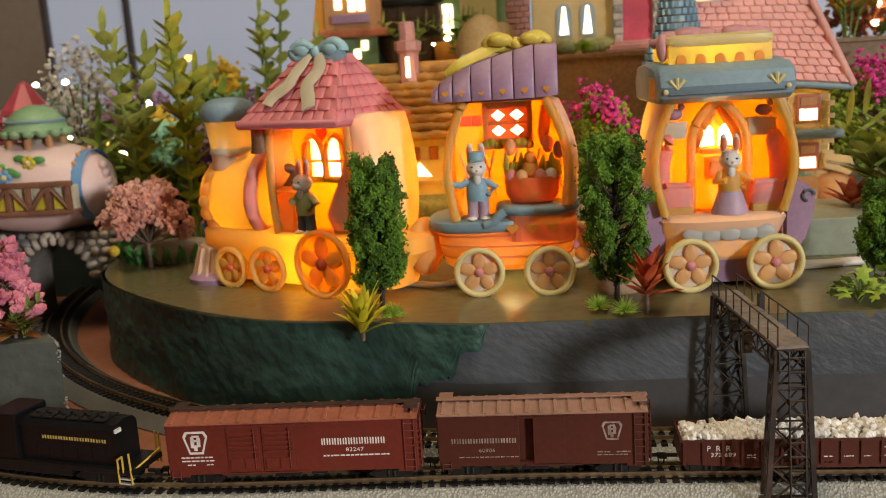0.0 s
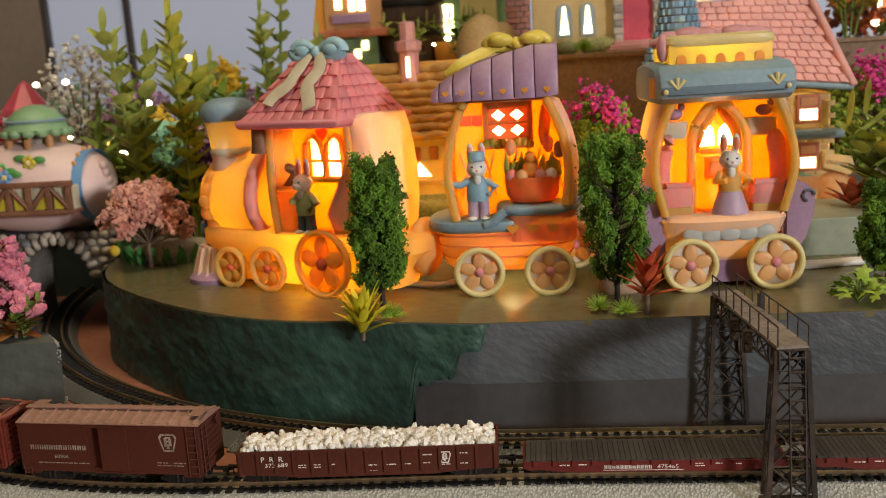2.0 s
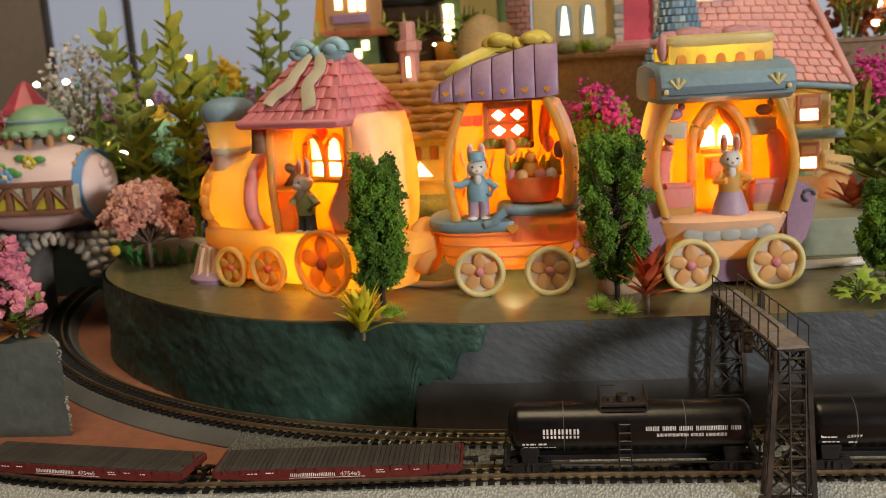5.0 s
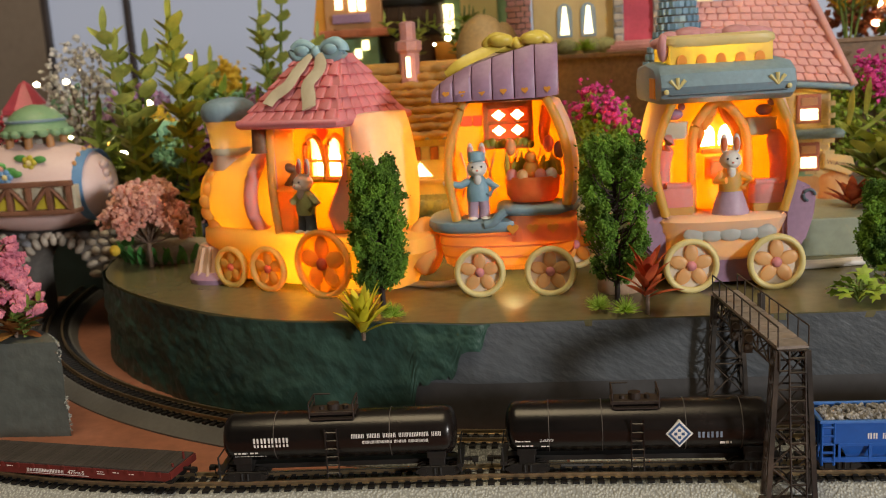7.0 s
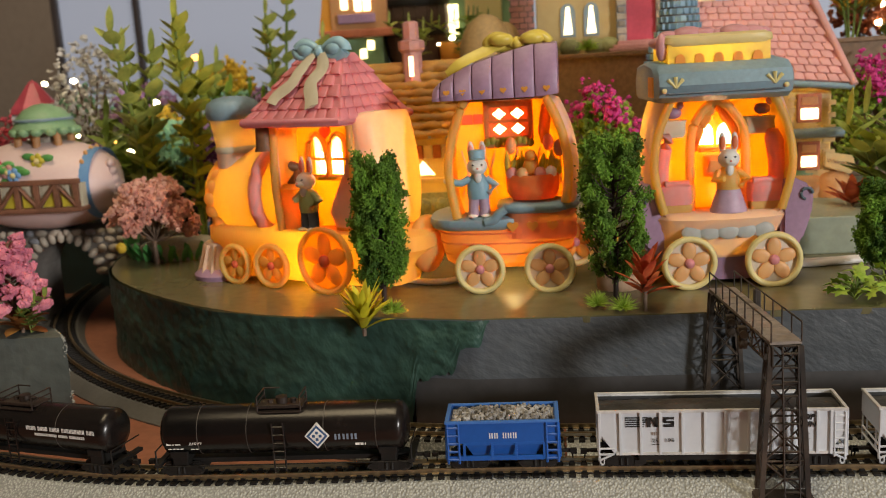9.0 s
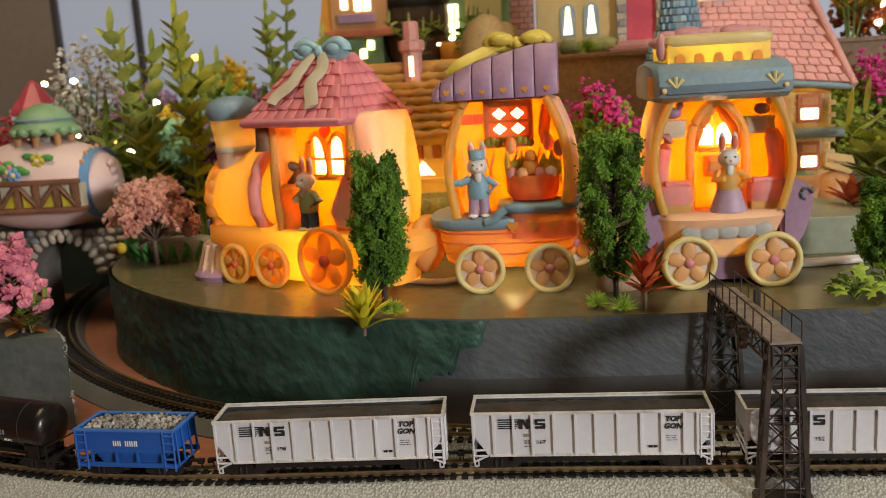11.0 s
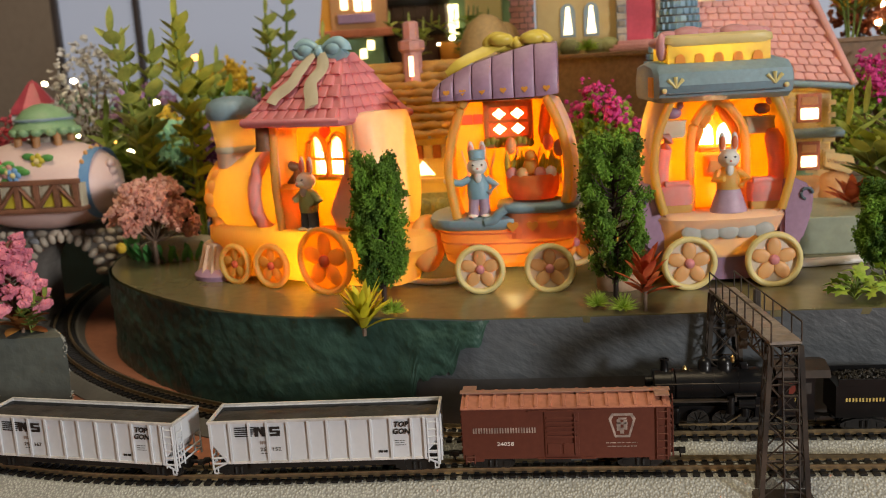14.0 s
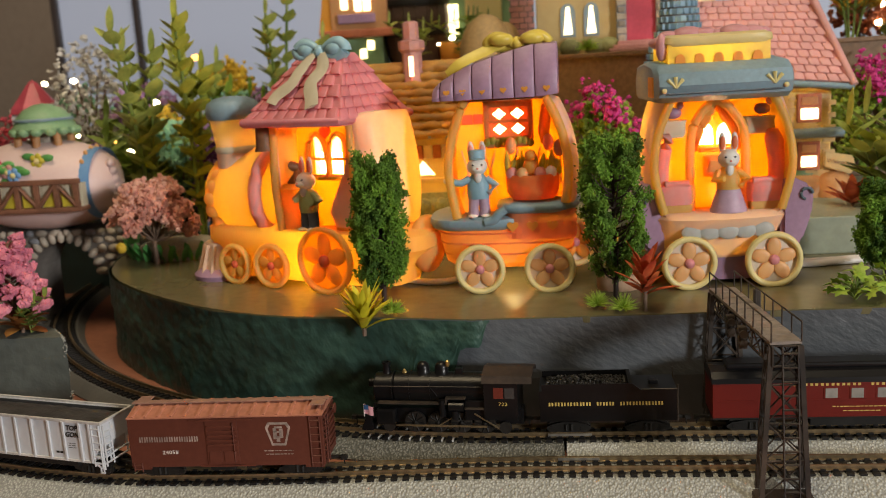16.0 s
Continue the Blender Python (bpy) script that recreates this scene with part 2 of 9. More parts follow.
def sweep(path, profile, bm=None, cap=True):
    """Carry a cross-section of (across, up) along a path of (x, y, z); across is to the path's left."""
    bm = bm or bmesh.new()
    rings = []
    for i, p in enumerate(path):
        a, b = Vector(path[max(0, i - 1)]), Vector(path[min(len(path) - 1, i + 1)])
        d = (b - a).normalized()
        left = Vector((-d.y, d.x, 0)).normalized()
        rings.append([Vector(p) + left * u + Vector((0, 0, w)) for u, w in profile])
    return loft(rings, cap, True, bm)


def tube(path, r, n=8, bm=None):
    bm = bm or bmesh.new()
    rings = []
    for i, p in enumerate(path):
        a, b = Vector(path[max(0, i - 1)]), Vector(path[min(len(path) - 1, i + 1)])
        d = (b - a).normalized()
        up = Vector((0, 0, 1)) if abs(d.z) < 0.9 else Vector((1, 0, 0))
        s = d.cross(up).normalized()
        u = s.cross(d)
        rr = r[i] if isinstance(r, (list, tuple)) else r
        rings.append([Vector(p) + (s * math.cos(2 * math.pi * k / n) + u * math.sin(2 * math.pi * k / n)) * rr for k in range(n)])
    return loft(rings, True, True, bm)


def spline(points, steps=8):
    out = []
    p = [Vector(q) for q in points]
    for i in range(len(p) - 1):
        a, b, c, d = p[max(0, i - 1)], p[i], p[i + 1], p[min(len(p) - 1, i + 2)]
        for k in range(steps):
            t = k / steps
            out.append(0.5 * ((2 * b) + (c - a) * t + (2 * a - 5 * b + 4 * c - d) * t * t + (3 * b - a - 3 * c + d) * t ** 3))
    out.append(p[-1])
    return out


def letters(text, height, material, parent, at, name="lettering", depth=0.06, stretch=1.0, shear=0.0, bold=0.0):
    """Raised flat writing on a car's near side, its middle at (x, y, z)."""
    c = bpy.data.curves.new(name, "FONT")
    c.body, c.size, c.align_x, c.align_y, c.extrude, c.shear, c.offset = text, height * 1.38 * MM, "CENTER", "CENTER", depth * MM, shear, bold * MM
    c.resolution_u = 2
    tmp = new(name, c)
    me = bpy.data.meshes.new_from_object(tmp.evaluated_get(bpy.context.evaluated_depsgraph_get()))
    bpy.data.objects.remove(tmp)
    bpy.data.curves.remove(c)
    me.transform(Matrix.Diagonal((stretch, 1, 1, 1)))
    me.transform(Euler((radians(90), 0, 0)).to_matrix().to_4x4())
    me.materials.clear()
    me.materials.append(material)
    ob = new(name, me)
    ob.parent = parent
    ob.location = [v * MM for v in at]
    return ob


def word_bars(words, width, height, material, parent, at, name="lettering"):
    """A company name as plain upright bars, a pair for each character of words of the given lengths."""
    bm = bmesh.new()
    w = width / (sum(words) + 0.7 * (len(words) - 1))
    x = at[0] - width / 2
    for k in words:
        for i in range(k):
            for u, v in ((0.10, 0.36), (0.56, 0.82)):
                box(bm, x + w * u, x + w * v, at[1] - 0.06, at[1] + 0.04, at[2] - height / 2, at[2] + height / 2)
            x += w
        x += 0.7 * w
    return part(name, bm, material, parent)


def small_bars(rows, material, parent, y, name="small_print"):
    """Unreadable data lines: rows of (x0, x1, z, height), broken into short bars."""
    rnd = random.Random(len(rows) + int(rows[0][0] * 7))
    bm = bmesh.new()
    for x0, x1, z, h in rows:
        x = x0
        while x < x1:
            w = rnd.uniform(0.7, 2.2)
            box(bm, x, min(x + w, x1), y - 0.05, y + 0.04, z - h / 2, z + h / 2)
            x += w + rnd.uniform(0.25, 0.5)
    return part(name, bm, material, parent)


# ---- tracks ----
Z_GROUND, Z_TOP = -8.0, 42.0
FRONT_R, FRONT_TURN = 285.0, radians(16)
REAR_R, REAR_X0, REAR_Y = 345.0, 20.0, 37.8


def front_track(s):
    """The near track's middle at s mm left of x = 400, with its heading (leftwards)."""
    x = 400 - s
    if x > -110:
        u = min(1, max(0, (40 - x) / 150))
        k = u * u * (3 - 2 * u)
        dk = 6 * u * (1 - u) / 150
        return Vector((x, 4.2 - 5.6 * k, 0)), Vector((-1, -5.6 * dk, 0)).normalized()
    a = min(FRONT_TURN, (-110 - x) / FRONT_R)
    p = Vector((-110 - FRONT_R * math.sin(a), -1.4 + FRONT_R * (1 - math.cos(a)), 0))
    d = Vector((-math.cos(a), math.sin(a), 0))
    return p + d * max(0, (-110 - x) - FRONT_TURN * FRONT_R), d


def rear_track(s):
    x = 400 - s
    if x > REAR_X0:
        return Vector((x, REAR_Y, 0)), Vector((-1, 0, 0))
    a = min(radians(100), (REAR_X0 - x) / REAR_R)
    p = Vector((REAR_X0 - REAR_R * math.sin(a), REAR_Y + REAR_R * (1 - math.cos(a)), 0))
    d = Vector((-math.cos(a), math.sin(a), 0))
    return p + d * max(0, (REAR_X0 - x) - radians(100) * REAR_R), d


def track(name, way, s0, s1, tie_from, tie_to, profile, label, dark_from):
    ob = thing(name, (0, 0, 0), label, "track", "model railway tracks", kind="structure")
    def line(a, b, n, z=0):
        return [way(a + (b - a) * i / n)[0] + Vector((0, 0, z)) for i in range(n + 1)]
    # the path runs leftwards, so its left is the near side
    if dark_from:
        part("roadbed", sweep(line(s0, dark_from - 0.5, 60), profile), M["ballast"], ob)
        part("roadbed", sweep(line(dark_from + 0.5, 505, 40), profile), M["ballast_dark"], ob, "older darker grey roadbed")
        part("roadbed", sweep(line(505, s1, 120), [(min(u, 17.0), w) for u, w in profile]), M["roadbed"], ob, "smooth darker grey roadbed")
    else:
        part("roadbed", sweep(line(s0, s1, 160), profile), M["ballast"], ob)
    for side in (-4.5, 4.5):
        prof = [(side - 0.7, -2.1), (side + 0.7, -2.1), (side + 0.7, -1.8), (side + 0.2, -1.6), (side + 0.25, -0.7), (side + 0.42, -0.6),
                (side + 0.42, 0.0), (side - 0.42, 0.0), (side - 0.42, -0.6), (side - 0.25, -0.7), (side - 0.2, -1.6), (side - 0.7, -1.8)]
        part("rail", sweep(line(s0, s1, 160), prof), M["rail"], ob)
    me = None
    s = tie_from
    while s < tie_to:
        p, d = way(s)
        if me is None:
            t = part("tie", boxes((-1.25, 1.25, -8.3, 8.3, -3.5, -2.1), (-0.9, 0.9, -5.6, -5.0, -2.2, -1.5), (-0.9, 0.9, -4.0, -3.4, -2.2, -1.5),
                                  (-0.9, 0.9, 3.4, 4.0, -2.2, -1.5), (-0.9, 0.9, 5.0, 5.6, -2.2, -1.5)), M["tie"], ob)
            me = t.data
        else:
            t = new("tie", me)
            t.parent = ob
        t.matrix_basis = pose(p.x * MM, p.y * MM, 0, 0, 0, math.degrees(math.atan2(d.y, d.x)))
        s += 4.57
    return ob


near = track("track_front", front_track, -900, 700, 185, 640,
             [(-11.2, Z_GROUND), (21.5, Z_GROUND), (21.5, Z_GROUND + 0.8), (9.6, -3.0), (-9.6, -3.0), (-11.2, -4.2)],
             "straight near track with grey moulded roadbed and black ties", 0)
far = track("track_rear", rear_track, -900, 1000, 185, 900,
            [(-13.6, Z_GROUND), (20.5, Z_GROUND), (20.5, Z_GROUND + 0.8), (9.6, -3.2), (-9.6, -3.2), (-13.6, Z_GROUND + 0.8)],
            "curved track on grey moulded roadbed behind the near track", 361)
part("rail_joiner", boxes((34, 53, 1.0 - 1.5, 1.0 - 0.9, -1.4, -0.35), (36, 52, 8.0, 8.7, -1.4, -0.35)), M["joiner"], near, "bright metal rail joiner")
part("rail_joiner", boxes((32, 50, 32.1, 32.6, -1.4, -0.35)), M["joiner"], far, "bright metal rail joiner")
for k in range(9):
    p, d = rear_track(408 + k * 4.57)
    t = part("white_filler_tie", boxes((-0.9, 0.9, -7.2, 7.2, -3.2, -2.3)), M["tie_white"], far, "white filler tie between black ties")
    t.matrix_basis = pose(p.x * MM, p.y * MM, 0, 0, 0, math.degrees(math.atan2(d.y, d.x)))

# ---- board, plateau and rock faces ----
tagged(part("ground", boxes((-1500, 1700, -160, 1000, Z_GROUND - 18, Z_GROUND), bevel=1), M["ground"]), "brown painted layout board under the tracks", "ground", kind="structure")
bench = thing("layout_table", (0, 0, 0), "plain brown wooden table frame carrying the layout board", "table")
part("apron", boxes((-1460, 1660, -130, 970, Z_GROUND - 90, Z_GROUND - 18.5), bevel=2), M["ground"], bench)
for lx in (-1400, 100, 1600):
    for ly in (-80, 920):
        part("leg", boxes((lx - 30, lx + 30, ly - 30, ly + 30, -820, Z_GROUND - 89.5), bevel=3), M["ground"], bench)
EDGE = [(1600, 64), (600, 63.5), (300, 63.5), (150, 62.5), (60, 61), (0, 60)]
for v in range(3, 112, 3):
    r = 198 - 7 * math.sin(math.pi * min(1, max(0, (v - 8) / 64))) ** 2
    EDGE.append((-48 - r * math.sin(radians(v)), 268 - r * math.cos(radians(v))))


def rough_edge(points, step=5.0):
    out = []
    for (x0, y0), (x1, y1) in zip(points, points[1:]):
        n = max(1, int(math.hypot(x1 - x0, y1 - y0) / step))
        out += [(x0 + (x1 - x0) * i / n, y0 + (y1 - y0) * i / n) for i in range(n)]
    return out + [points[-1]]


def plateau():
    ob = thing("plateau", (0, 0, 0), "raised olive-green painted plateau with rough front edge", "ground", kind="structure")
    edge = rough_edge(EDGE)
    ring = [Vector((x, y + 0.6 * noise.noise(Vector((x * 0.15, y * 0.15, 3))), 0)) for x, y in edge] + [Vector((-240, 1000, 0)), Vector((1600, 1000, 0))]
    bm = bmesh.new()
    a = [bm.verts.new(p + Vector((0, 0, Z_TOP))) for p in ring]
    b = [bm.verts.new(p + Vector((0, 0, Z_TOP - 3))) for p in ring]
    bm.faces.new(a)
    for i in range(len(ring)):
        j = (i + 1) % len(ring)
        bm.faces.new((a[i], b[i], b[j], a[j]))
    bmesh.ops.recalc_face_normals(bm, faces=bm.faces)
    part("painted_top", bm, M["plateau"], ob)
    # rock face: a grid hung from the edge
    def face(name, pts, z_hi, z_lo, mat_, rough, out_, rows=14, label=""):
        bm = bmesh.new()
        grid = []
        n = len(pts)
        for i, (x, y) in enumerate(pts):
            q, p = pts[max(0, i - 1)], pts[min(n - 1, i + 1)]
            d = Vector((p[0] - q[0], p[1] - q[1], 0)).normalized()
            nrm = Vector((-d.y, d.x, 0)) * -1
            if nrm.y > 0 and abs(nrm.x) < 0.5:
                nrm = -nrm
            if nrm.x > 0.3:
                nrm = -nrm
            col = []
            hi = z_hi(x) if callable(z_hi) else z_hi
            lo = z_lo(x) if callable(z_lo) else z_lo
            for k in range(rows + 1):
                z = hi + (lo - hi) * k / rows
                w = rough * (noise.noise(Vector((x * 0.05, y * 0.05, z * 0.07))) + 0.55 * noise.noise(Vector((x * 0.16, y * 0.16, z * 0.2)))
                             + 0.3 * noise.noise(Vector((x * 0.4, y * 0.4, z * 0.5)))
                             + 0.55 * (0.5 - abs(noise.noise(Vector(((x + y * 0.6 + z * 0.9) * 0.26, (z - x * 0.7) * 0.07, 5))))))
                col.append(bm.verts.new(Vector((x, y, z)) + nrm * (out_ + w)))
            grid.append(col)
        for a_, b_ in zip(grid, grid[1:]):
            for k in range(rows):
                bm.faces.new((a_[k], a_[k + 1], b_[k + 1], b_[k]))
        bmesh.ops.recalc_face_normals(bm, faces=bm.faces)
        return part(name, bm, mat_, ob, label, smooth=50)
    fine = rough_edge(EDGE, 2.5)
    straight = [p for p in fine if p[0] > -45]
    bend = [p for p in rough_edge(EDGE, 1.3) if p[0] <= 34]
    face("grey_rock_face", [p for p in straight if p[0] < 420], Z_TOP - 0.5, 14, M["rock_grey"], 0.28, 0.2, label="slate-grey plastered upper face")
    face("grey_rock_face", [p for p in rough_edge(EDGE, 40) if p[0] >= 410], Z_TOP - 0.5, 14, M["rock_grey"], 0.5, 0.2)
    face("lower_band", [p for p in fine if -30 < p[0] < 420], 14.5, Z_GROUND, M["rock_lower"], 0.12, 0.9, 8, "smooth dark grey lower band")
    face("lower_band", [p for p in rough_edge(EDGE, 40) if p[0] >= 410], 14.5, Z_GROUND, M["rock_lower"], 0.12, 0.9, 8)
    def torn(x):
        # the green paint ends in a ragged slanting line
        w = 2.4 * noise.noise(Vector((x * 0.25, 2, 0))) + 2.2 * noise.noise(Vector((x * 0.8, 5, 0))) + 1.2 * noise.noise(Vector((x * 2.1, 7, 0)))
        if x > -5:
            return 28.5 + (x + 5) * 0.25 + w + max(0, x - 4) * 3
        if x > -9:
            return 18 + (x + 9) * 2.6 + w
        if x > -26:
            return 13 + (x + 26) * 0.28 + w
        return max(Z_GROUND, 13 + w - (-26 - x) * 6)
    face("green_rock_face", [p for p in bend if p[0] < 8], Z_TOP - 0.4, lambda x: min(Z_TOP - 1, torn(x)), M["rock_green"], 1.35, 1.6, 44, "dark green carved rock face")
    return ob


plateau()
# ---- gantry over both tracks ----


def lattice(ob, c0, c1, w0, w1, d0, d1, levels):
    """Cross-braced tower between two levels: four legs from (w0, d0) at c0 to (w1, d1) at c1."""
    c0, c1 = Vector(c0), Vector(c1)
    def leg(sx, sy, t):
        c = c0.lerp(c1, t)
        return c + Vector((sx * (w0 + (w1 - w0) * t) / 2, sy * (d0 + (d1 - d0) * t) / 2, 0))
    for a, b in (((-1, -1), (1, -1)), ((-1, 1), (1, 1)), ((-1, -1), (-1, 1)), ((1, -1), (1, 1))):
        for i in range(levels):
            t0, t1 = i / levels, (i + 1) / levels
            part("brace", rod(bmesh.new(), leg(*a, t0), leg(*b, t1), 0.33, 5), M["gantry"], ob)
            part("brace", rod(bmesh.new(), leg(*b, t0), leg(*a, t1), 0.33, 5), M["gantry"], ob)
            part("strut", rod(bmesh.new(), leg(*a, t1), leg(*b, t1), 0.36, 5), M["gantry"], ob)
    return leg


def gantry():
    ob = thing("signal_gantry", (0, 0, 0), "black lattice signal gantry with dusty walkway spanning both tracks", "gantry")
    F, R = Vector((115.5, -13.5, 0)), Vector((107.2, 64 - 6.5, 0))
    top, base = 51.0, Z_GROUND + 0.3
    for c, foot in ((F, Z_GROUND), (R, Z_GROUND)):
        leg = lattice(ob, c + Vector((0, 0, foot + 3)), c + Vector((0, 0, top)), 16.0, 10.0, 8.0, 6.0, 4)
        for sx, sy in ((-1, -1), (1, -1), (1, 1), (-1, 1)):
            bm = bmesh.new()
            a, b = leg(sx, sy, 0), leg(sx, sy, 1)
            loft([[p + Vector((u, w, 0)) for u, w in ((-0.85, -0.7), (0.85, -0.7), (0.85, 0.7), (-0.85, 0.7))] for p in (a, b)], bm=bm)
            part("leg", bm, M["gantry"], ob)
        part("plinth", prism([(c.x - 11.5, foot), (c.x + 11.5, foot), (c.x + 10, foot + 3.2), (c.x - 10, foot + 3.2)], c.y - 5.5, c.y + 5.5, bevel=0.3), M["gantry"], ob)
    # ladder on the near tower
    bm = bmesh.new()
    x0, x1 = F.x - 0.2, F.x + 5.0
    for x in (x0, x1):
        rod(bm, (x, F.y - 4.6, Z_GROUND + 3), (x - 1.2, F.y - 3.9, top), 0.38, 5)
    for i in range(11):
        t = (i + 0.5) / 11
        z = Z_GROUND + 3 + t * (top - Z_GROUND - 3)
        rod(bm, (x0 - 1.2 * t, F.y - 4.6 + 0.7 * t, z), (x1 - 1.2 * t, F.y - 4.6 + 0.7 * t, z), 0.42, 5)
        rod(bm, (x1 - 1.2 * t, F.y - 4.6 + 0.7 * t, z), (x1 - 0.6 - 1.2 * t, F.y - 2.5, z + 1.2), 0.4, 5)
    part("ladder", bm, M["gantry"], ob)
    # beam
    A, B = F + Vector((0, -3.5, top)), R + Vector((0, 4.0, top))
    d = (B - A).normalized()
    side = Vector((d.y, -d.x, 0))
    bm = bmesh.new()
    n = 7
    for s in (-4.6, 4.6):
        for i in range(n):
            a, b = A.lerp(B, i / n) + side * s, A.lerp(B, (i + 1) / n) + side * s
            lo = Vector((0, 0, -7))
            rod(bm, a, b, 0.55, 5)
            rod(bm, a + lo, b + lo, 0.5, 5)
            rod(bm, a, b + lo, 0.36, 5)
            rod(bm, b, a + lo, 0.36, 5)
            rod(bm, a, a + lo, 0.36, 5)
    for i in range(n + 1):
        p = A.lerp(B, i / n) + Vector((0, 0, -7))
        rod(bm, p + side * -4.6, p + side * 4.6, 0.36, 5)
    part("beam", bm, M["gantry"], ob)
    k = 9
    for i in range(k):
        a, b = A.lerp(B, i / k + 0.003), A.lerp(B, (i + 1) / k - 0.003)
        bm = loft([[p + side * u + Vector((0, 0, w)) for u, w in ((-5.4, 0.6), (5.4, 0.6), (5.4, 1.7), (-5.4, 1.7))] for p in (a, b)])
        part("deck_plank", bm, M["gantry_deck"], ob)
    for s in (-5.2, 5.2):
        bm = bmesh.new()
        m = 8
        for i in range(m + 1):
            p = A.lerp(B, i / m) + side * s + Vector((0, 0, 1.5))
            rod(bm, p, p + Vector((0, 0, 7.2)), 0.3, 5)
        rod(bm, A + side * s + Vector((0, 0, 8.6)), B + side * s + Vector((0, 0, 8.6)), 0.34, 5)
        part("railing", bm, M["gantry"], ob)
    # signal heads hung under the walkway and one box beside it
    for f, s in ((0.36, -6.5), (0.56, -6.5)):
        p = A.lerp(B, f) + side * s
        bm = boxes((p.x - 1.6, p.x + 1.6, p.y - 1.8, p.y + 1.8, p.z - 9, p.z - 0.5), bevel=0.4)
        rod(bm, (p.x, p.y - 1.6, p.z - 3), (p.x, p.y - 3.4, p.z - 2.8), 1.5, 10)
        rod(bm, (p.x, p.y - 1.6, p.z - 6.5), (p.x, p.y - 3.4, p.z - 6.3), 1.5, 10)
        part("signal_head", bm, M["gantry"], ob)
    p = A.lerp(B, 0.66) + side * 6.4
    part("signal_box", boxes((p.x - 1.3, p.x + 1.3, p.y - 1.3, p.y + 1.3, p.z - 1, p.z + 7), bevel=0.3), M["gantry"], ob)
    return ob


gantry()

# ---- rolling stock: x along the car, -y the near side, z from the rail's top ----


def bogie(parent, x, wheel=2.6, base=10.5, length=16.5):
    bm = bmesh.new()
    for y in (-6.4, 6.4):
        s = -1 if y < 0 else 1
        prism([(x - length / 2, 3.2), (x - length / 2 + 2, 4.2), (x - 3, 5.2), (x + 3, 5.2), (x + length / 2 - 2, 4.2), (x + length / 2, 3.2), (x + length / 2, 2.0),
               (x + length / 2 - 3, 1.6), (x + 2.6, 0.9), (x - 2.6, 0.9), (x - length / 2 + 3, 1.6), (x - length / 2, 2.0)], y - 0.6, y + 0.6, bm)
        for k in (-1.1, 1.1):
            rod(bm, (x + k, y + s * 0.7, 1.6), (x + k, y + s * 0.7, 4.4), 0.6, 6)
        for k in (-base / 2, base / 2):
            box(bm, x + k - 1.2, x + k + 1.2, y - 0.9, y + 0.9, 1.8, 3.6)
    box(bm, x - 2.2, x + 2.2, -6, 6, 2.2, 5.4)
    b = part("bogie", bm, M["truck"], parent)
    for k in (-base / 2, base / 2):
        bm = bmesh.new()
        rod(bm, (x + k, -6.2, wheel), (x + k, 6.2, wheel), 0.5, 6)
        for y in (-4.6, 4.6):
            s = -1 if y < 0 else 1
            rod(bm, (x + k, y - 0.6, wheel), (x + k, y + 0.6, wheel), wheel, 18)
            rod(bm, (x + k, y - s * 0.5 - 0.2, wheel), (x + k, y - s * 0.5 + 0.2, wheel), wheel + 0.55, 18)
        part("wheelset", bm, M["wheel"], b)
    return b


def coupler(parent, x, s):
    bm = boxes((min(x, x + s * 5.2), max(x, x + s * 5.2), -0.7, 0.7, 3.9, 5.1), (min(x + s * 4, x + s * 6.4), max(x + s * 4, x + s * 6.4), -1.7, 0.4, 3.6, 5.4), bevel=0.2)
    rod(bm, (x + s * 4.6, 0.2, 4.2), (x + s * 4.9, 1.2, 0.9), 0.28, 5)
    return part("coupler", bm, M["truck"], parent)


def ladder_pairs(x0, x1, y, z0, z1, n):
    p = [((x0, y, z0), (x0, y, z1)), ((x1, y, z0), (x1, y, z1))]
    return p + [((x0, y, z0 + (z1 - z0) * (i + 0.5) / n), (x1, y, z0 + (z1 - z0) * (i + 0.5) / n)) for i in range(n)]


def keystone(parent, x, y, z, h, material):
    """A five-sided keystone badge with a plain monogram block."""
    w = h * 1.05
    def outline(k, dz=0):
        return [(x - w * 0.5 * k, z + h * 0.28 * k), (x - w * 0.38 * k, z + h * 0.5 * k), (x + w * 0.38 * k, z + h * 0.5 * k), (x + w * 0.5 * k, z + h * 0.28 * k),
                (x + w * 0.28 * k, z - h * 0.5 * k), (x - w * 0.28 * k, z - h * 0.5 * k)]
    bm = bmesh.new()
    o, i = outline(1), outline(0.8)
    va = [bm.verts.new((p[0], y - 0.08, p[1])) for p in o]
    vb = [bm.verts.new((p[0], y - 0.08, p[1])) for p in i]
    for k in range(6):
        bm.faces.new((va[k], va[(k + 1) % 6], vb[(k + 1) % 6], vb[k]))
    for a, b, c, d in ((-0.2, -0.06, -0.22, 0.26), (0.05, 0.19, -0.18, 0.22), (-0.2, 0.2, 0.04, 0.13), (-0.08, 0.06, -0.34, -0.1), (-0.14, 0.16, 0.24, 0.32)):
        box(bm, x + a * w, x + b * w, y - 0.1, y, z + c * h, z + d * h)
    bmesh.ops.recalc_face_normals(bm, faces=bm.faces)
    return part("keystone_badge", bm, material, parent)


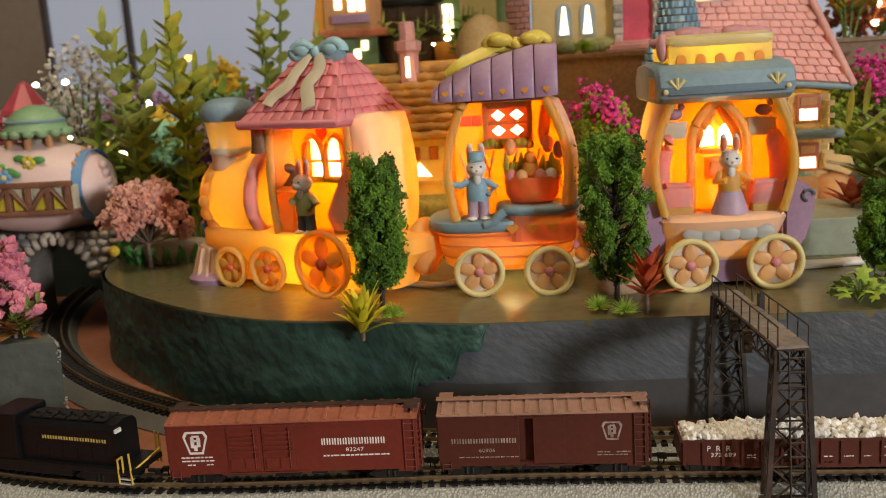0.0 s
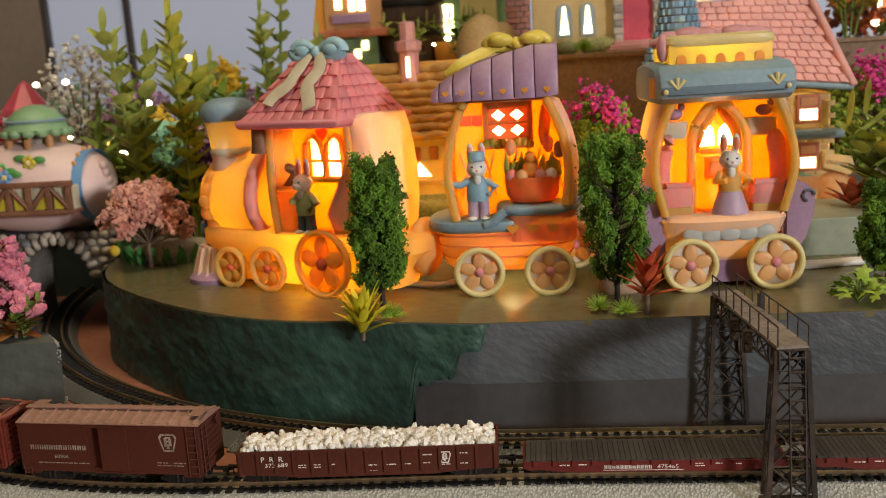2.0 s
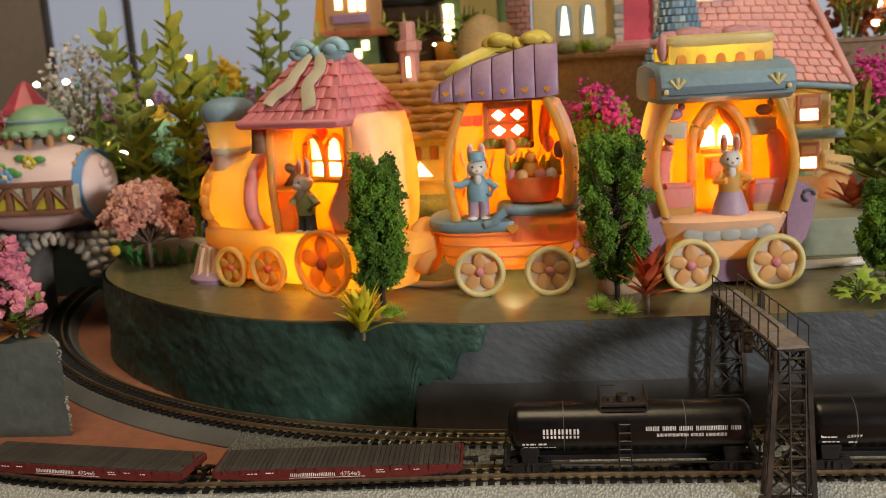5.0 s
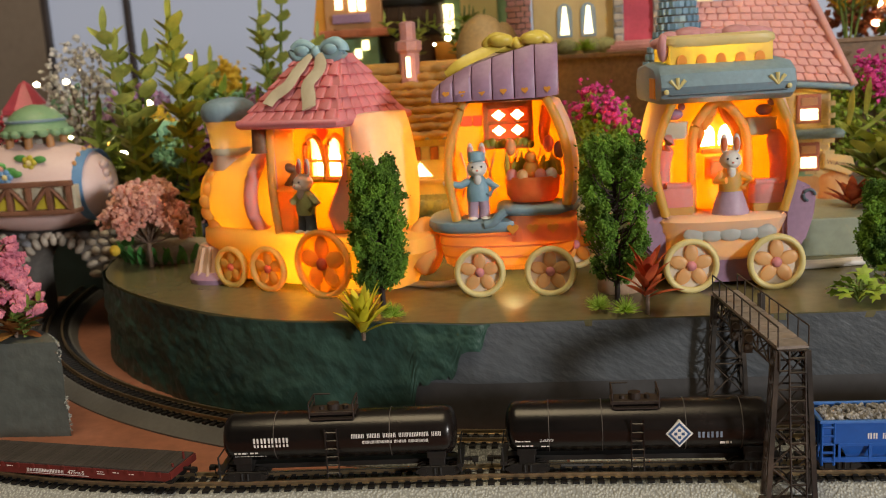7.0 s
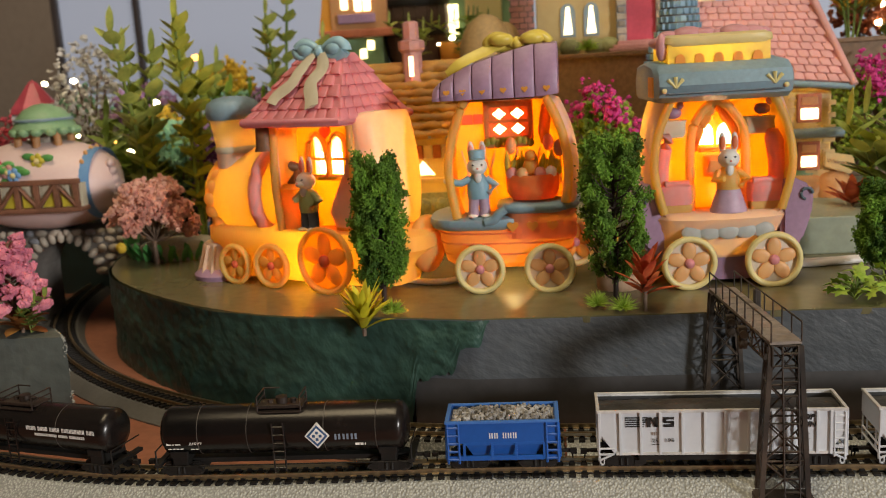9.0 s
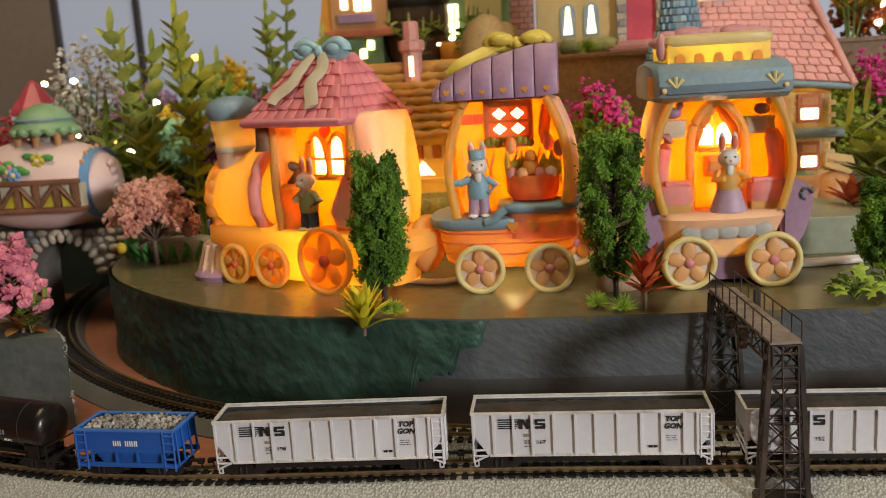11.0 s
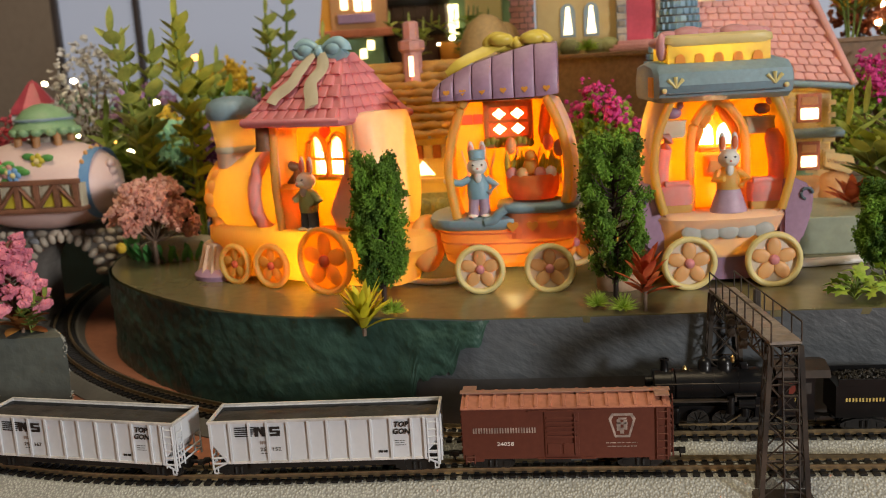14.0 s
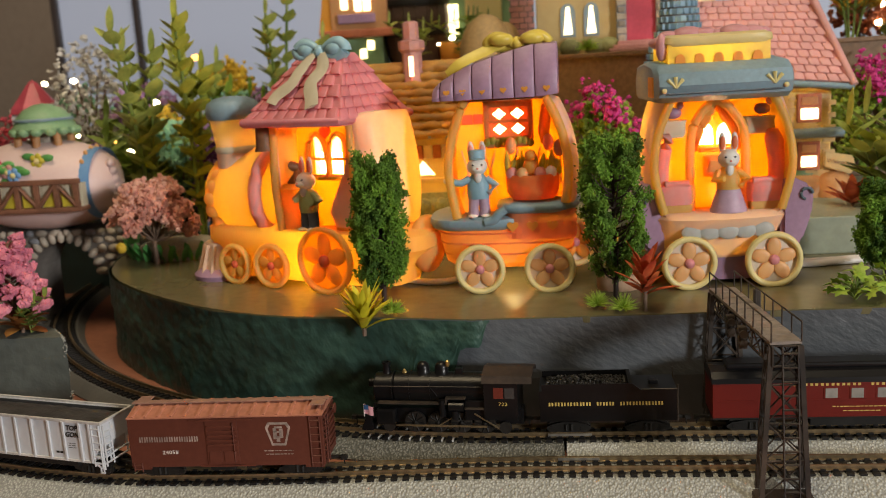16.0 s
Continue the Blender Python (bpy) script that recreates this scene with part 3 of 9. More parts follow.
def boxcar(name, L, body, roof, board, label, doors, open_gap=False):
    ob = thing(name, (0, 0, 0), label, "freight car", "cars of the freight train")
    h, W_, z0, z1 = L / 2, 9.75, 5.6, 25.6
    bm = bmesh.new()
    if open_gap:
        g0, g1 = open_gap
        box(bm, -h, g0, -W_, W_, z0, z1, 0.25)
        box(bm, g1, h, -W_, W_, z0, z1, 0.25)
        box(bm, g0 - 0.2, g1 + 0.2, -W_ + 2.5, W_, z0, z1)
        box(bm, g0 - 0.2, g1 + 0.2, -W_ + 0.02, -W_ + 2.6, z0, z0 + 1.2)
        box(bm, g0 - 0.2, g1 + 0.2, -W_ + 0.02, -W_ + 2.6, z1 - 0.9, z1)
    else:
        box(bm, -h, h, -W_, W_, z0, z1, 0.25)
    for x in (-h + 4.2, h - 4.2):
        box(bm, x - 3.6, x + 3.6, -W_ - 0.02, -W_ + 1.2, z0 - 0.9, z0 + 0.3)
    ends = []
    for k in range(8):
        z = z0 + 2.5 + k * 2.3
        ends.append(boxes((h - 0.1, h + 0.5, -W_ + 1, W_ - 1, z, z + 1.0), bevel=0.2))
        ends.append(boxes((-h - 0.5, -h + 0.1, -W_ + 1, W_ - 1, z, z + 1.0), bevel=0.2))
    shell = part("body", bm, body, ob)
    for e in ends:
        part("end_rib", e, body, ob)
    # peaked roof with cross ribs
    prof = [(-W_ - 0.25, z1 - 0.2), (-W_ - 0.25, z1 + 0.25), (0, z1 + 2.5), (W_ + 0.25, z1 + 0.25), (W_ + 0.25, z1 - 0.2)]
    bm = loft([[(x, y, z) for y, z in prof] for x in (-h - 0.1, h + 0.1)])
    n = 15
    for i in range(n):
        x = -h + 2 + i * (L - 4) / (n - 1)
        for e in (-1, 1):
            a, b = Vector((x, e * 1.6, z1 + 2.1)), Vector((x, e * (W_ - 0.2), z1 + 0.3))
            loft([[p + Vector((u, 0, w)) for u, w in ((-0.9, -0.4), (-0.55, 0.55), (0.55, 0.55), (0.9, -0.4))] for p in (a, b)], bm=bm)
    # roof colour is paler than the body's
    part("roof", bm, roof, ob, "pale ribbed roof")
    bm = boxes((-h - 0.9, h + 0.9, -1.6, 1.6, z1 + 3.0, z1 + 3.5), (h - 5.2, h + 0.2, -7.0, -1.6, z1 + 2.9, z1 + 3.3), (-h - 0.2, -h + 5.2, 1.6, 7.0, z1 + 2.9, z1 + 3.3), bevel=0.08)
    for i in range(8):
        x = -h + 2 + i * (L - 4) / 7
        box(bm, x - 0.35, x + 0.35, -1.3, 1.3, z1 + 2.2, z1 + 3.05)
    part("running_board", bm, board, ob)
    for x0, x1, y, style in doors:
        bm = boxes((x0, x1, -W_ - y, -W_ + 0.2, z0 + 0.8, z1 - 1.4), bevel=0.15)
        door = part("door", bm, body, ob)
        if style:
            for k in range(style):
                z = z0 + 8.5 + k * (9.2 / style)
                part("door_rib", boxes((x0 + 0.7, x1 - 0.7, -W_ - y - 0.5, -W_, z, z + 0.8), bevel=0.14), body, door)
            part("door_panel", boxes((x0 + 0.9, (x0 + x1) / 2 - 0.6, -W_ - y - 0.4, -W_, z0 + 2, z0 + 6.3), bevel=0.18), body, door)
            part("door_panel", boxes(((x0 + x1) / 2 + 0.4, x1 - 0.9, -W_ - y - 0.4, -W_, z0 + 2, z0 + 6.3), bevel=0.18), body, door)
            part("lock_rod", rods([((x1 - 1.6, -W_ - y - 0.6, z0 + 2), (x1 - 1.6, -W_ - y - 0.6, z1 - 2))], 0.25, 5), body, door)
    x0, x1 = min(d[0] for d in doors), max(d[1] for d in doors)
    part("door_track", boxes((x0 - 6, x1 + 6, -W_ - 0.75, -W_ + 0.1, z1 - 1.3, z1 - 0.8), (x0 - 3, x1 + 6, -W_ - 0.7, -W_ + 0.1, z0 + 0.1, z0 + 0.6)), body, ob)
    part("ladder", rods(ladder_pairs(h - 5.0, h - 1.2, -W_ - 0.5, z0 - 0.5, z1 - 0.5, 7), 0.26, 5), body, ob)
    part("ladder", rods(ladder_pairs(-h + 1.2, -h + 4.4, -W_ - 0.4, z0 - 1.6, z0 + 2.0, 2), 0.26, 5), body, ob)
    part("end_ladder", rods([((h + 0.9, y, z0), (h + 0.9, y, z1)) for y in (-W_ + 1, -W_ + 4.5)] +
                            [((h + 0.9, -W_ + 1, z0 + 1.5 + i * 2.6), (h + 0.9, -W_ + 4.5, z0 + 1.5 + i * 2.6)) for i in range(8)], 0.28, 5), body, ob)
    bm = bmesh.new()
    rod(bm, (h + 0.5, 3, z1 - 2), (h + 2.2, 3, z1 - 2), 0.3, 5)
    rod(bm, (h + 2.0, 3, z1 - 2), (h + 2.4, 3, z1 - 2), 2.0, 12)
    part("brake_wheel", bm, body, ob)
    part("underframe", boxes((-h + 1, h - 1, -2, 2, 4.2, z0), (-8, 2, -7, -3, 2.8, z0), (6, 12, -6, -2, 3.0, z0), bevel=0.2), M["truck"], ob)
    for s in (-1, 1):
        bogie(ob, s * (h - 11))
        coupler(ob, s * h, s)
    return ob


Y_SIDE = -9.75


def boxcar_double():
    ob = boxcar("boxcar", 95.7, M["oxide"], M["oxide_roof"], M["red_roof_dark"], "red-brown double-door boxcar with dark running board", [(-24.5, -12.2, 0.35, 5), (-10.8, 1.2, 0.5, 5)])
    keystone(ob, -36.5, Y_SIDE, 18.5, 9.2, M["white_print"])
    small_bars([(-42.5, -30, 12.6, 0.55), (-42.5, -29.5, 11.2, 0.55), (-40.5, -37.5, 9.6, 0.5), (-33, -30.5, 9.6, 0.5)], M["white_print"], ob, Y_SIDE)
    word_bars((12,), 24.5, 2.6, M["white_print"], ob, (23.6, Y_SIDE, 17.4))
    letters("83247", 1.6, M["white_print"], ob, (24.0, Y_SIDE - 0.05, 14.0), "car_number", stretch=1.25)
    small_bars([(12, 37, 11.8, 0.6)], M["white_print"], ob, Y_SIDE)
    return ob


def boxcar_plain():
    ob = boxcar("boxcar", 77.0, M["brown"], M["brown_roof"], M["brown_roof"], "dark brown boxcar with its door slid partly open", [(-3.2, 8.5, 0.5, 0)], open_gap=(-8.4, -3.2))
    word_bars((12,), 24.5, 1.9, M["faded_print"], ob, (-21.5, Y_SIDE, 15.6))
    letters("60906", 1.5, M["faded_print"], ob, (-20.5, Y_SIDE - 0.05, 11.8), "car_number", stretch=1.2)
    small_bars([(-31, -8.8, 9.2, 0.4)], M["faded_print"], ob, Y_SIDE)
    keystone(ob, 25.5, Y_SIDE, 18.6, 7.2, M["faded_print"])
    small_bars([(20, 25, 10.4, 0.4), (27, 32, 10.4, 0.4), (20, 31, 9.3, 0.35)], M["faded_print"], ob, Y_SIDE)
    return ob


def boxcar_last():
    ob = boxcar("boxcar", 77.0, M["orange_brown"], M["orange_roof"], M["brown_roof"], "reddish brown single-door boxcar with pale ribbed roof", [(-7.5, 5.2, 0.45, 5)])
    word_bars((12,), 24.0, 2.1, M["faded_print"], ob, (-22.5, Y_SIDE, 17.0))
    letters("24058", 1.5, M["white_print"], ob, (-22.3, Y_SIDE - 0.05, 11.6), "car_number", stretch=1.25)
    keystone(ob, 21.0, Y_SIDE, 18.4, 9.4, M["faded_print"])
    small_bars([(15, 26.5, 11.6, 0.35), (15.5, 26.5, 10.2, 0.35)], M["faded_print"], ob, Y_SIDE)
    return ob


def rocks(bm, boxx, boxy, zfun, n, r0, r1, seed, squash=0.75):
    rnd = random.Random(seed)
    for _ in range(n):
        x, y = rnd.uniform(*boxx), rnd.uniform(*boxy)
        r = rnd.uniform(r0, r1)
        m = Matrix.Translation((x, y, zfun(x, y) + rnd.uniform(-0.3, 0.5) * r)) @ Euler((rnd.random() * 6, rnd.random() * 6, rnd.random() * 6)).to_matrix().to_4x4() @ Matrix.Diagonal((r * rnd.uniform(0.8, 1.3), r * rnd.uniform(0.7, 1.1), r * squash, 1))
        vs = bmesh.ops.create_icosphere(bm, subdivisions=1, radius=1, matrix=m)["verts"]
        for v in vs:
            v.co += Vector((rnd.uniform(-1, 1), rnd.uniform(-1, 1), rnd.uniform(-1, 1))) * r * 0.16


def tub(bm, h, W_, z0, z1, wall=0.7, slope=0.0):
    """An open-topped box with walls of real thickness; its ends may slope inward."""
    rings = [[(-h, -W_, z0), (h, -W_, z0), (h, W_, z0), (-h, W_, z0)], [(-h, -W_, z1), (h, -W_, z1), (h, W_, z1), (-h, W_, z1)],
             [(-h + wall, -W_ + wall, z1), (h - wall, -W_ + wall, z1), (h - wall, W_ - wall, z1), (-h + wall, W_ - wall, z1)],
             [(-h + wall + slope, -W_ + wall, z0 + 1), (h - wall - slope, -W_ + wall, z0 + 1), (h - wall - slope, W_ - wall, z0 + 1), (-h + wall + slope, W_ - wall, z0 + 1)]]
    return loft(rings, True, True, bm)


def gondola():
    ob = thing("gondola", (0, 0, 0), "brown-red gondola car heaped with white stone chips", "freight car", "cars of the freight train")
    h, W_ = 49.5, 9.5
    bm = tub(bmesh.new(), h, W_, 5.2, 14.0, 0.8)
    box(bm, -h - 0.2, h + 0.2, -W_ - 0.35, -W_ + 0.3, 13.2, 14.2)
    box(bm, -h - 0.2, h + 0.2, W_ - 0.3, W_ + 0.35, 13.2, 14.2)
    part("body", bm, M["brown"], ob)
    part("side_sill", prism([(-h, 5.4), (-h, 4.9), (-h + 14, 4.2), (-h + 24, 3.2), (h - 24, 3.2), (h - 14, 4.2), (h, 4.9), (h, 5.4)], -W_ - 0.1, -W_ + 0.8), M["brown"], ob)
    for i in range(15):
        x = -h + 1.2 + i * (2 * h - 2.4) / 14
        part("side_rib", boxes((x - 0.55, x + 0.55, -W_ - 0.65, -W_ + 0.1, 4.6, 13.6), bevel=0.12), M["brown"], ob)
    bm = bmesh.new()
    rocks(bm, (-h + 2, h - 2), (-8, 8), lambda x, y: 13.2 + 0.9 * math.cos(y / 8) + 0.5 * noise.noise(Vector((x * 0.12, y * 0.1, 0))), 560, 1.3, 2.2, 5)
    tagged(part("stone_load", bm, M["stones"], ob, "heap of white stone chips"), kind="stuff")
    part("load_board", boxes((-h + 1, h - 1, -W_ + 1, W_ - 1, 11.5, 12.6)), M["stones"], ob)
    letters("P  R  R", 2.2, M["white_print"], ob, (-36.0, Y_SIDE + 0.15, 10.8), "car_initials")
    letters("372 689", 1.6, M["white_print"], ob, (-34.4, Y_SIDE + 0.15, 8.4), "car_number", stretch=1.25)
    keystone(ob, 29.5, Y_SIDE + 0.2, 9.6, 4.6, M["white_print"])
    small_bars([(-26, -23, 8.2, 0.35), (-26, -23, 7.3, 0.35), (-20.5, -17.5, 8.2, 0.35), (-20.5, -17.5, 7.2, 0.35), (-14, -12, 8.2, 0.35), (0, 4, 7.4, 0.35), (7, 11, 7.4, 0.35),
                (14, 17, 7.4, 0.35), (21, 25, 10.8, 0.4), (20, 24, 7.6, 0.35), (27.5, 31.5, 6.8, 0.35), (35, 38, 11, 0.35), (35, 38, 7, 0.35), (1, 4, 5.2, 0.35)], M["white_print"], ob, Y_SIDE + 0.2)
    part("underframe", boxes((-h + 1, h - 1, -2, 2, 3.6, 5.2), bevel=0.2), M["truck"], ob)
    for s in (-1, 1):
        bogie(ob, s * (h - 10))
        coupler(ob, s * h, s)
    return ob


def flatcar(first):
    ob = thing("flatcar", (0, 0, 0), "empty dark red flatcar with grey planked deck", "freight car", "cars of the freight train")
    h, W_ = 47.0, 9.4
    plank = None
    n = 48
    for i in range(n):
        x = -h + 0.4 + (i + 0.5) * (2 * h - 0.8) / n
        w = (2 * h - 0.8) / n / 2 - 0.09
        if plank is None:
            p = part("plank", boxes((-w, w, -W_, W_, 6.3, 7.2)), M["flat_deck"], ob)
            plank = p.data
        else:
            p = new("plank", plank)
            p.parent = ob
        p.location.x = x * MM
    part("deck_frame", boxes((-h, h, -W_ + 0.3, W_ - 0.3, 5.4, 6.35)), M["truck"], ob)
    for y in (-1, 1):
        part("side_sill", prism([(-h, 6.6), (-h, 4.0), (-h + 2, 3.2), (-h + 6, 3.4), (-h + 17, 2.4), (h - 17, 2.4), (h - 6, 3.4), (h - 2, 3.2), (h, 4.0), (h, 6.6)], y * W_ - 0.35, y * W_ + 0.35), M["flat_red"], ob)
    me = None
    for i in range(13):
        x = -h + 4 + i * (2 * h - 8) / 12
        if me is None:
            s = part("stake_pocket", boxes((-0.7, 0.7, -W_ - 0.95, -W_ - 0.2, 5.0, 6.9), bevel=0.12), M["flat_red"], ob)
            me = s.data
        else:
            s = new("stake_pocket", me)
            s.parent = ob
        s.location.x = x * MM
    word_bars((12,), 17.5, 1.4, M["white_print"], ob, (-9.0, -W_ - 0.36, 4.3))
    letters("475465", 1.7, M["white_print"], ob, (5.4, -W_ - 0.38, 4.3), "car_number", stretch=1.1)
    part("stripe", boxes((-18, 11, -W_ - 0.42, -W_ - 0.3, 3.0, 3.2)), M["white_print"], ob)
    small_bars([(-34, -30, 5.2, 0.4), (-27, -24, 5.4, 0.4), (15, 18, 5.4, 0.35), (15, 18.5, 4.5, 0.3), (22, 25, 5.4, 0.35), (29, 32, 5.2, 0.35)], M["white_print"], ob, -W_ - 0.36)
    part("end_beam", boxes((-h - 0.6, -h + 0.2, -W_, W_, 4.0, 6.8), bevel=0.15), M["flat_red"], ob)
    part("end_beam", boxes((h - 0.2, h + 0.6, -W_, W_, 4.0, 6.8), bevel=0.15), M["flat_red"], ob)
    part("brake_stand", rods([((h - 1, 3, 5), (h - 1, 3, 10)), ((h - 1, -5, 7), (h - 1, -5, 8.6))], 0.5), M["flat_red"], ob)
    for s in (-1, 1):
        bogie(ob, s * (h - 9), 2.3)
        coupler(ob, s * h, s)
    return ob


def tank_car(first):
    label = "black tank car with white lettering and railed platform" if first else "weathered black tank car with blue and white diamond emblem"
    ob = thing("tank_car", (0, 0, 0), label, "freight car", "cars of the freight train")
    h, r, zc = (46.0, 9.2, 16.8) if first else (50.0, 9.6, 17.2)
    prof = [(0.0, -h + 1.0), (r * 0.45, -h + 1.3), (r * 0.74, -h + 2.1), (r * 0.92, -h + 3.4), (r * 0.985, -h + 4.7), (r, -h + 6)] + [(r, x) for x in (-h * 0.5, -1, 1, h * 0.5)] + \
           [(r, h - 6), (r * 0.985, h - 4.7), (r * 0.92, h - 3.4), (r * 0.74, h - 2.1), (r * 0.45, h - 1.3), (0.0, h - 1.0)]
    rings = [[(x, max(q, 0.01) * math.sin(a), zc + max(q, 0.01) * math.cos(a)) for a in [2 * math.pi * i / 40 for i in range(40)]] for q, x in prof]
    part("tank", loft(rings), M["black_worn"], ob, smooth=40)
    for x in ((-h + 22, h - 26) if first else (-h + 17.5, -h + 37, h - 33, h - 13)):
        part("weld_band", loft([[(x + dx, (r + 0.08) * math.sin(a), zc + (r + 0.08) * math.cos(a)) for a in [2 * math.pi * i / 40 for i in range(40)]] for dx in (-0.14, 0.14)]), M["weld"], ob)
    bm = bmesh.new()
    x0 = -2 if first else -0.5
    box(bm, x0 - 9, x0 + 9, -4.5, 4.5, zc + r - 0.3, zc + r + 0.5, 0.1)
    box(bm, x0 - 8, x0 + 8, -6.2, -4.0, zc + r - 1.6, zc + r - 1.1, 0.1)
    rod(bm, (x0, 0, zc + r), (x0, 0, zc + r + 3), 2.3, 14)
    rod(bm, (x0 + 4.6, 0, zc + r), (x0 + 4.6, 0, zc + r + 2.2), 1.1, 10)
    rod(bm, (x0 - 4.6, 0, zc + r), (x0 - 4.6, 0, zc + r + 1.8), 1.0, 10)
    part("dome_platform", bm, M["rust_top"], ob)
    pts = []
    for s in (-1, 1):
        xs = x0 + s * 8.4
        for y in (-5.5, 5.5):
            pts.append(((xs, y, zc + r - 1.5), (xs, y, zc + r + 4.6)))
        pts += [((xs, -5.5, zc + r + 4.6), (xs, 5.5, zc + r + 4.6)), ((xs, -5.5, zc + r + 2.2), (xs, 5.5, zc + r + 2.2))]
    pts += [((x0 - 8.4, -5.7, zc + r + 1.2), (x0 + 8.4, -5.7, zc + r + 1.2)), ((x0 - 8.4, 5.5, zc + r + 4.6), (x0 - 2, 5.5, zc + r + 4.6))]
    for q in pts:
        part("railing_bar", rods([q], 0.34, 6), M["rust_top"], ob)
    part("ladder", rods(ladder_pairs(x0 - 2.2, x0 + 2.2, -r - 0.6, 3.0, zc + 5.5, 6), 0.34, 5), M["black_worn"], ob)
    bm = boxes((-h, h, -2.2, 2.2, 4.0, 6.0), bevel=0.2)
    for s in (-1, 1):
        box(bm, s * (h - 9) - 3, s * (h - 9) + 3, -7, 7, 4.6, zc - r + 2.4, 0.3)
        box(bm, min(s * (h - 1.5), s * (h + 1)), max(s * (h - 1.5), s * (h + 1)), -9, 9, 5.0, 6.4, 0.2)
        rod(bm, (s * h, -8.6, 3), (s * h, -8.6, 12), 0.35, 5)
        rod(bm, (s * h, -8.6, 11.8), (s * h, 8.6, 11.8), 0.3, 5)
        box(bm, s * (h - 9) - 3.6, s * (h - 9) + 3.6, -7.8, -6.6, zc - r + 0.8, zc - r + 3.4, 0.3)
    rod(bm, (-h, -8.2, 5.2), (h, -8.2, 5.2), 0.25, 5)
    part("underframe", bm, M["truck"], ob)
    y = -r - 0.02
    if first:
        word_bars((5,), 14.0, 3.6, M["white_print"], ob, (-25.0, y + 0.1, 17.3))
        small_bars([(-39.5, -34.5, 13.2, 0.6), (-33.5, -30.5, 13.2, 0.6), (-39.5, -27, 12.0, 0.15)], M["white_print"], ob, y + 0.35)
        word_bars((4, 4, 4, 9, 3), 34.0, 1.7, M["white_print"], ob, (22.5, y, 18.8))
        word_bars((12, 5, 8), 25.0, 1.15, M["white_print"], ob, (22.0, y + 0.02, 16.3))
    else:
        letters("23099", 1.4, M["white_print"], ob, (-33.5, y + 0.25, 15.0), "car_number", stretch=1.1)
        small_bars([(-45, -39.5, 15.0, 1.3), (-44.5, -38.5, 12.8, 0.4), (-35.5, -32.5, 12.6, 0.4), (29, 33, 13.2, 0.9)], M["white_print"], ob, y + 0.4)
        c = (14.5, 16.9)
        def dia(k, dy, m_):
            bm = prism([(c[0] - 4.9 * k, c[1]), (c[0], c[1] + 5.2 * k), (c[0] + 4.9 * k, c[1]), (c[0], c[1] - 5.2 * k)], y - dy, y + 1.6, bevel=0.1)
            part("emblem", bm, m_, ob)
        dia(1.0, 0.1, M["white_print"])
        dia(0.86, 0.18, M["blue_print"])
        dia(0.64, 0.26, M["white_print"])
        part("emblem", boxes(*[(c[0] + a - 0.6, c[0] + a + 0.6, y - 0.34, y, c[1] + b - 0.6, c[1] + b + 0.6) for a, b in ((0, 1.3), (0, -1.3), (1.3, 0), (-1.3, 0))], bevel=0.25), M["blue_print"], ob)
        word_bars((3,), 9.5, 2.2, M["pale_blue_print"], ob, (25.6, y + 0.05, 16.4))
    for s in (-1, 1):
        bogie(ob, s * (h - 9))
        coupler(ob, s * h, s)
    return ob


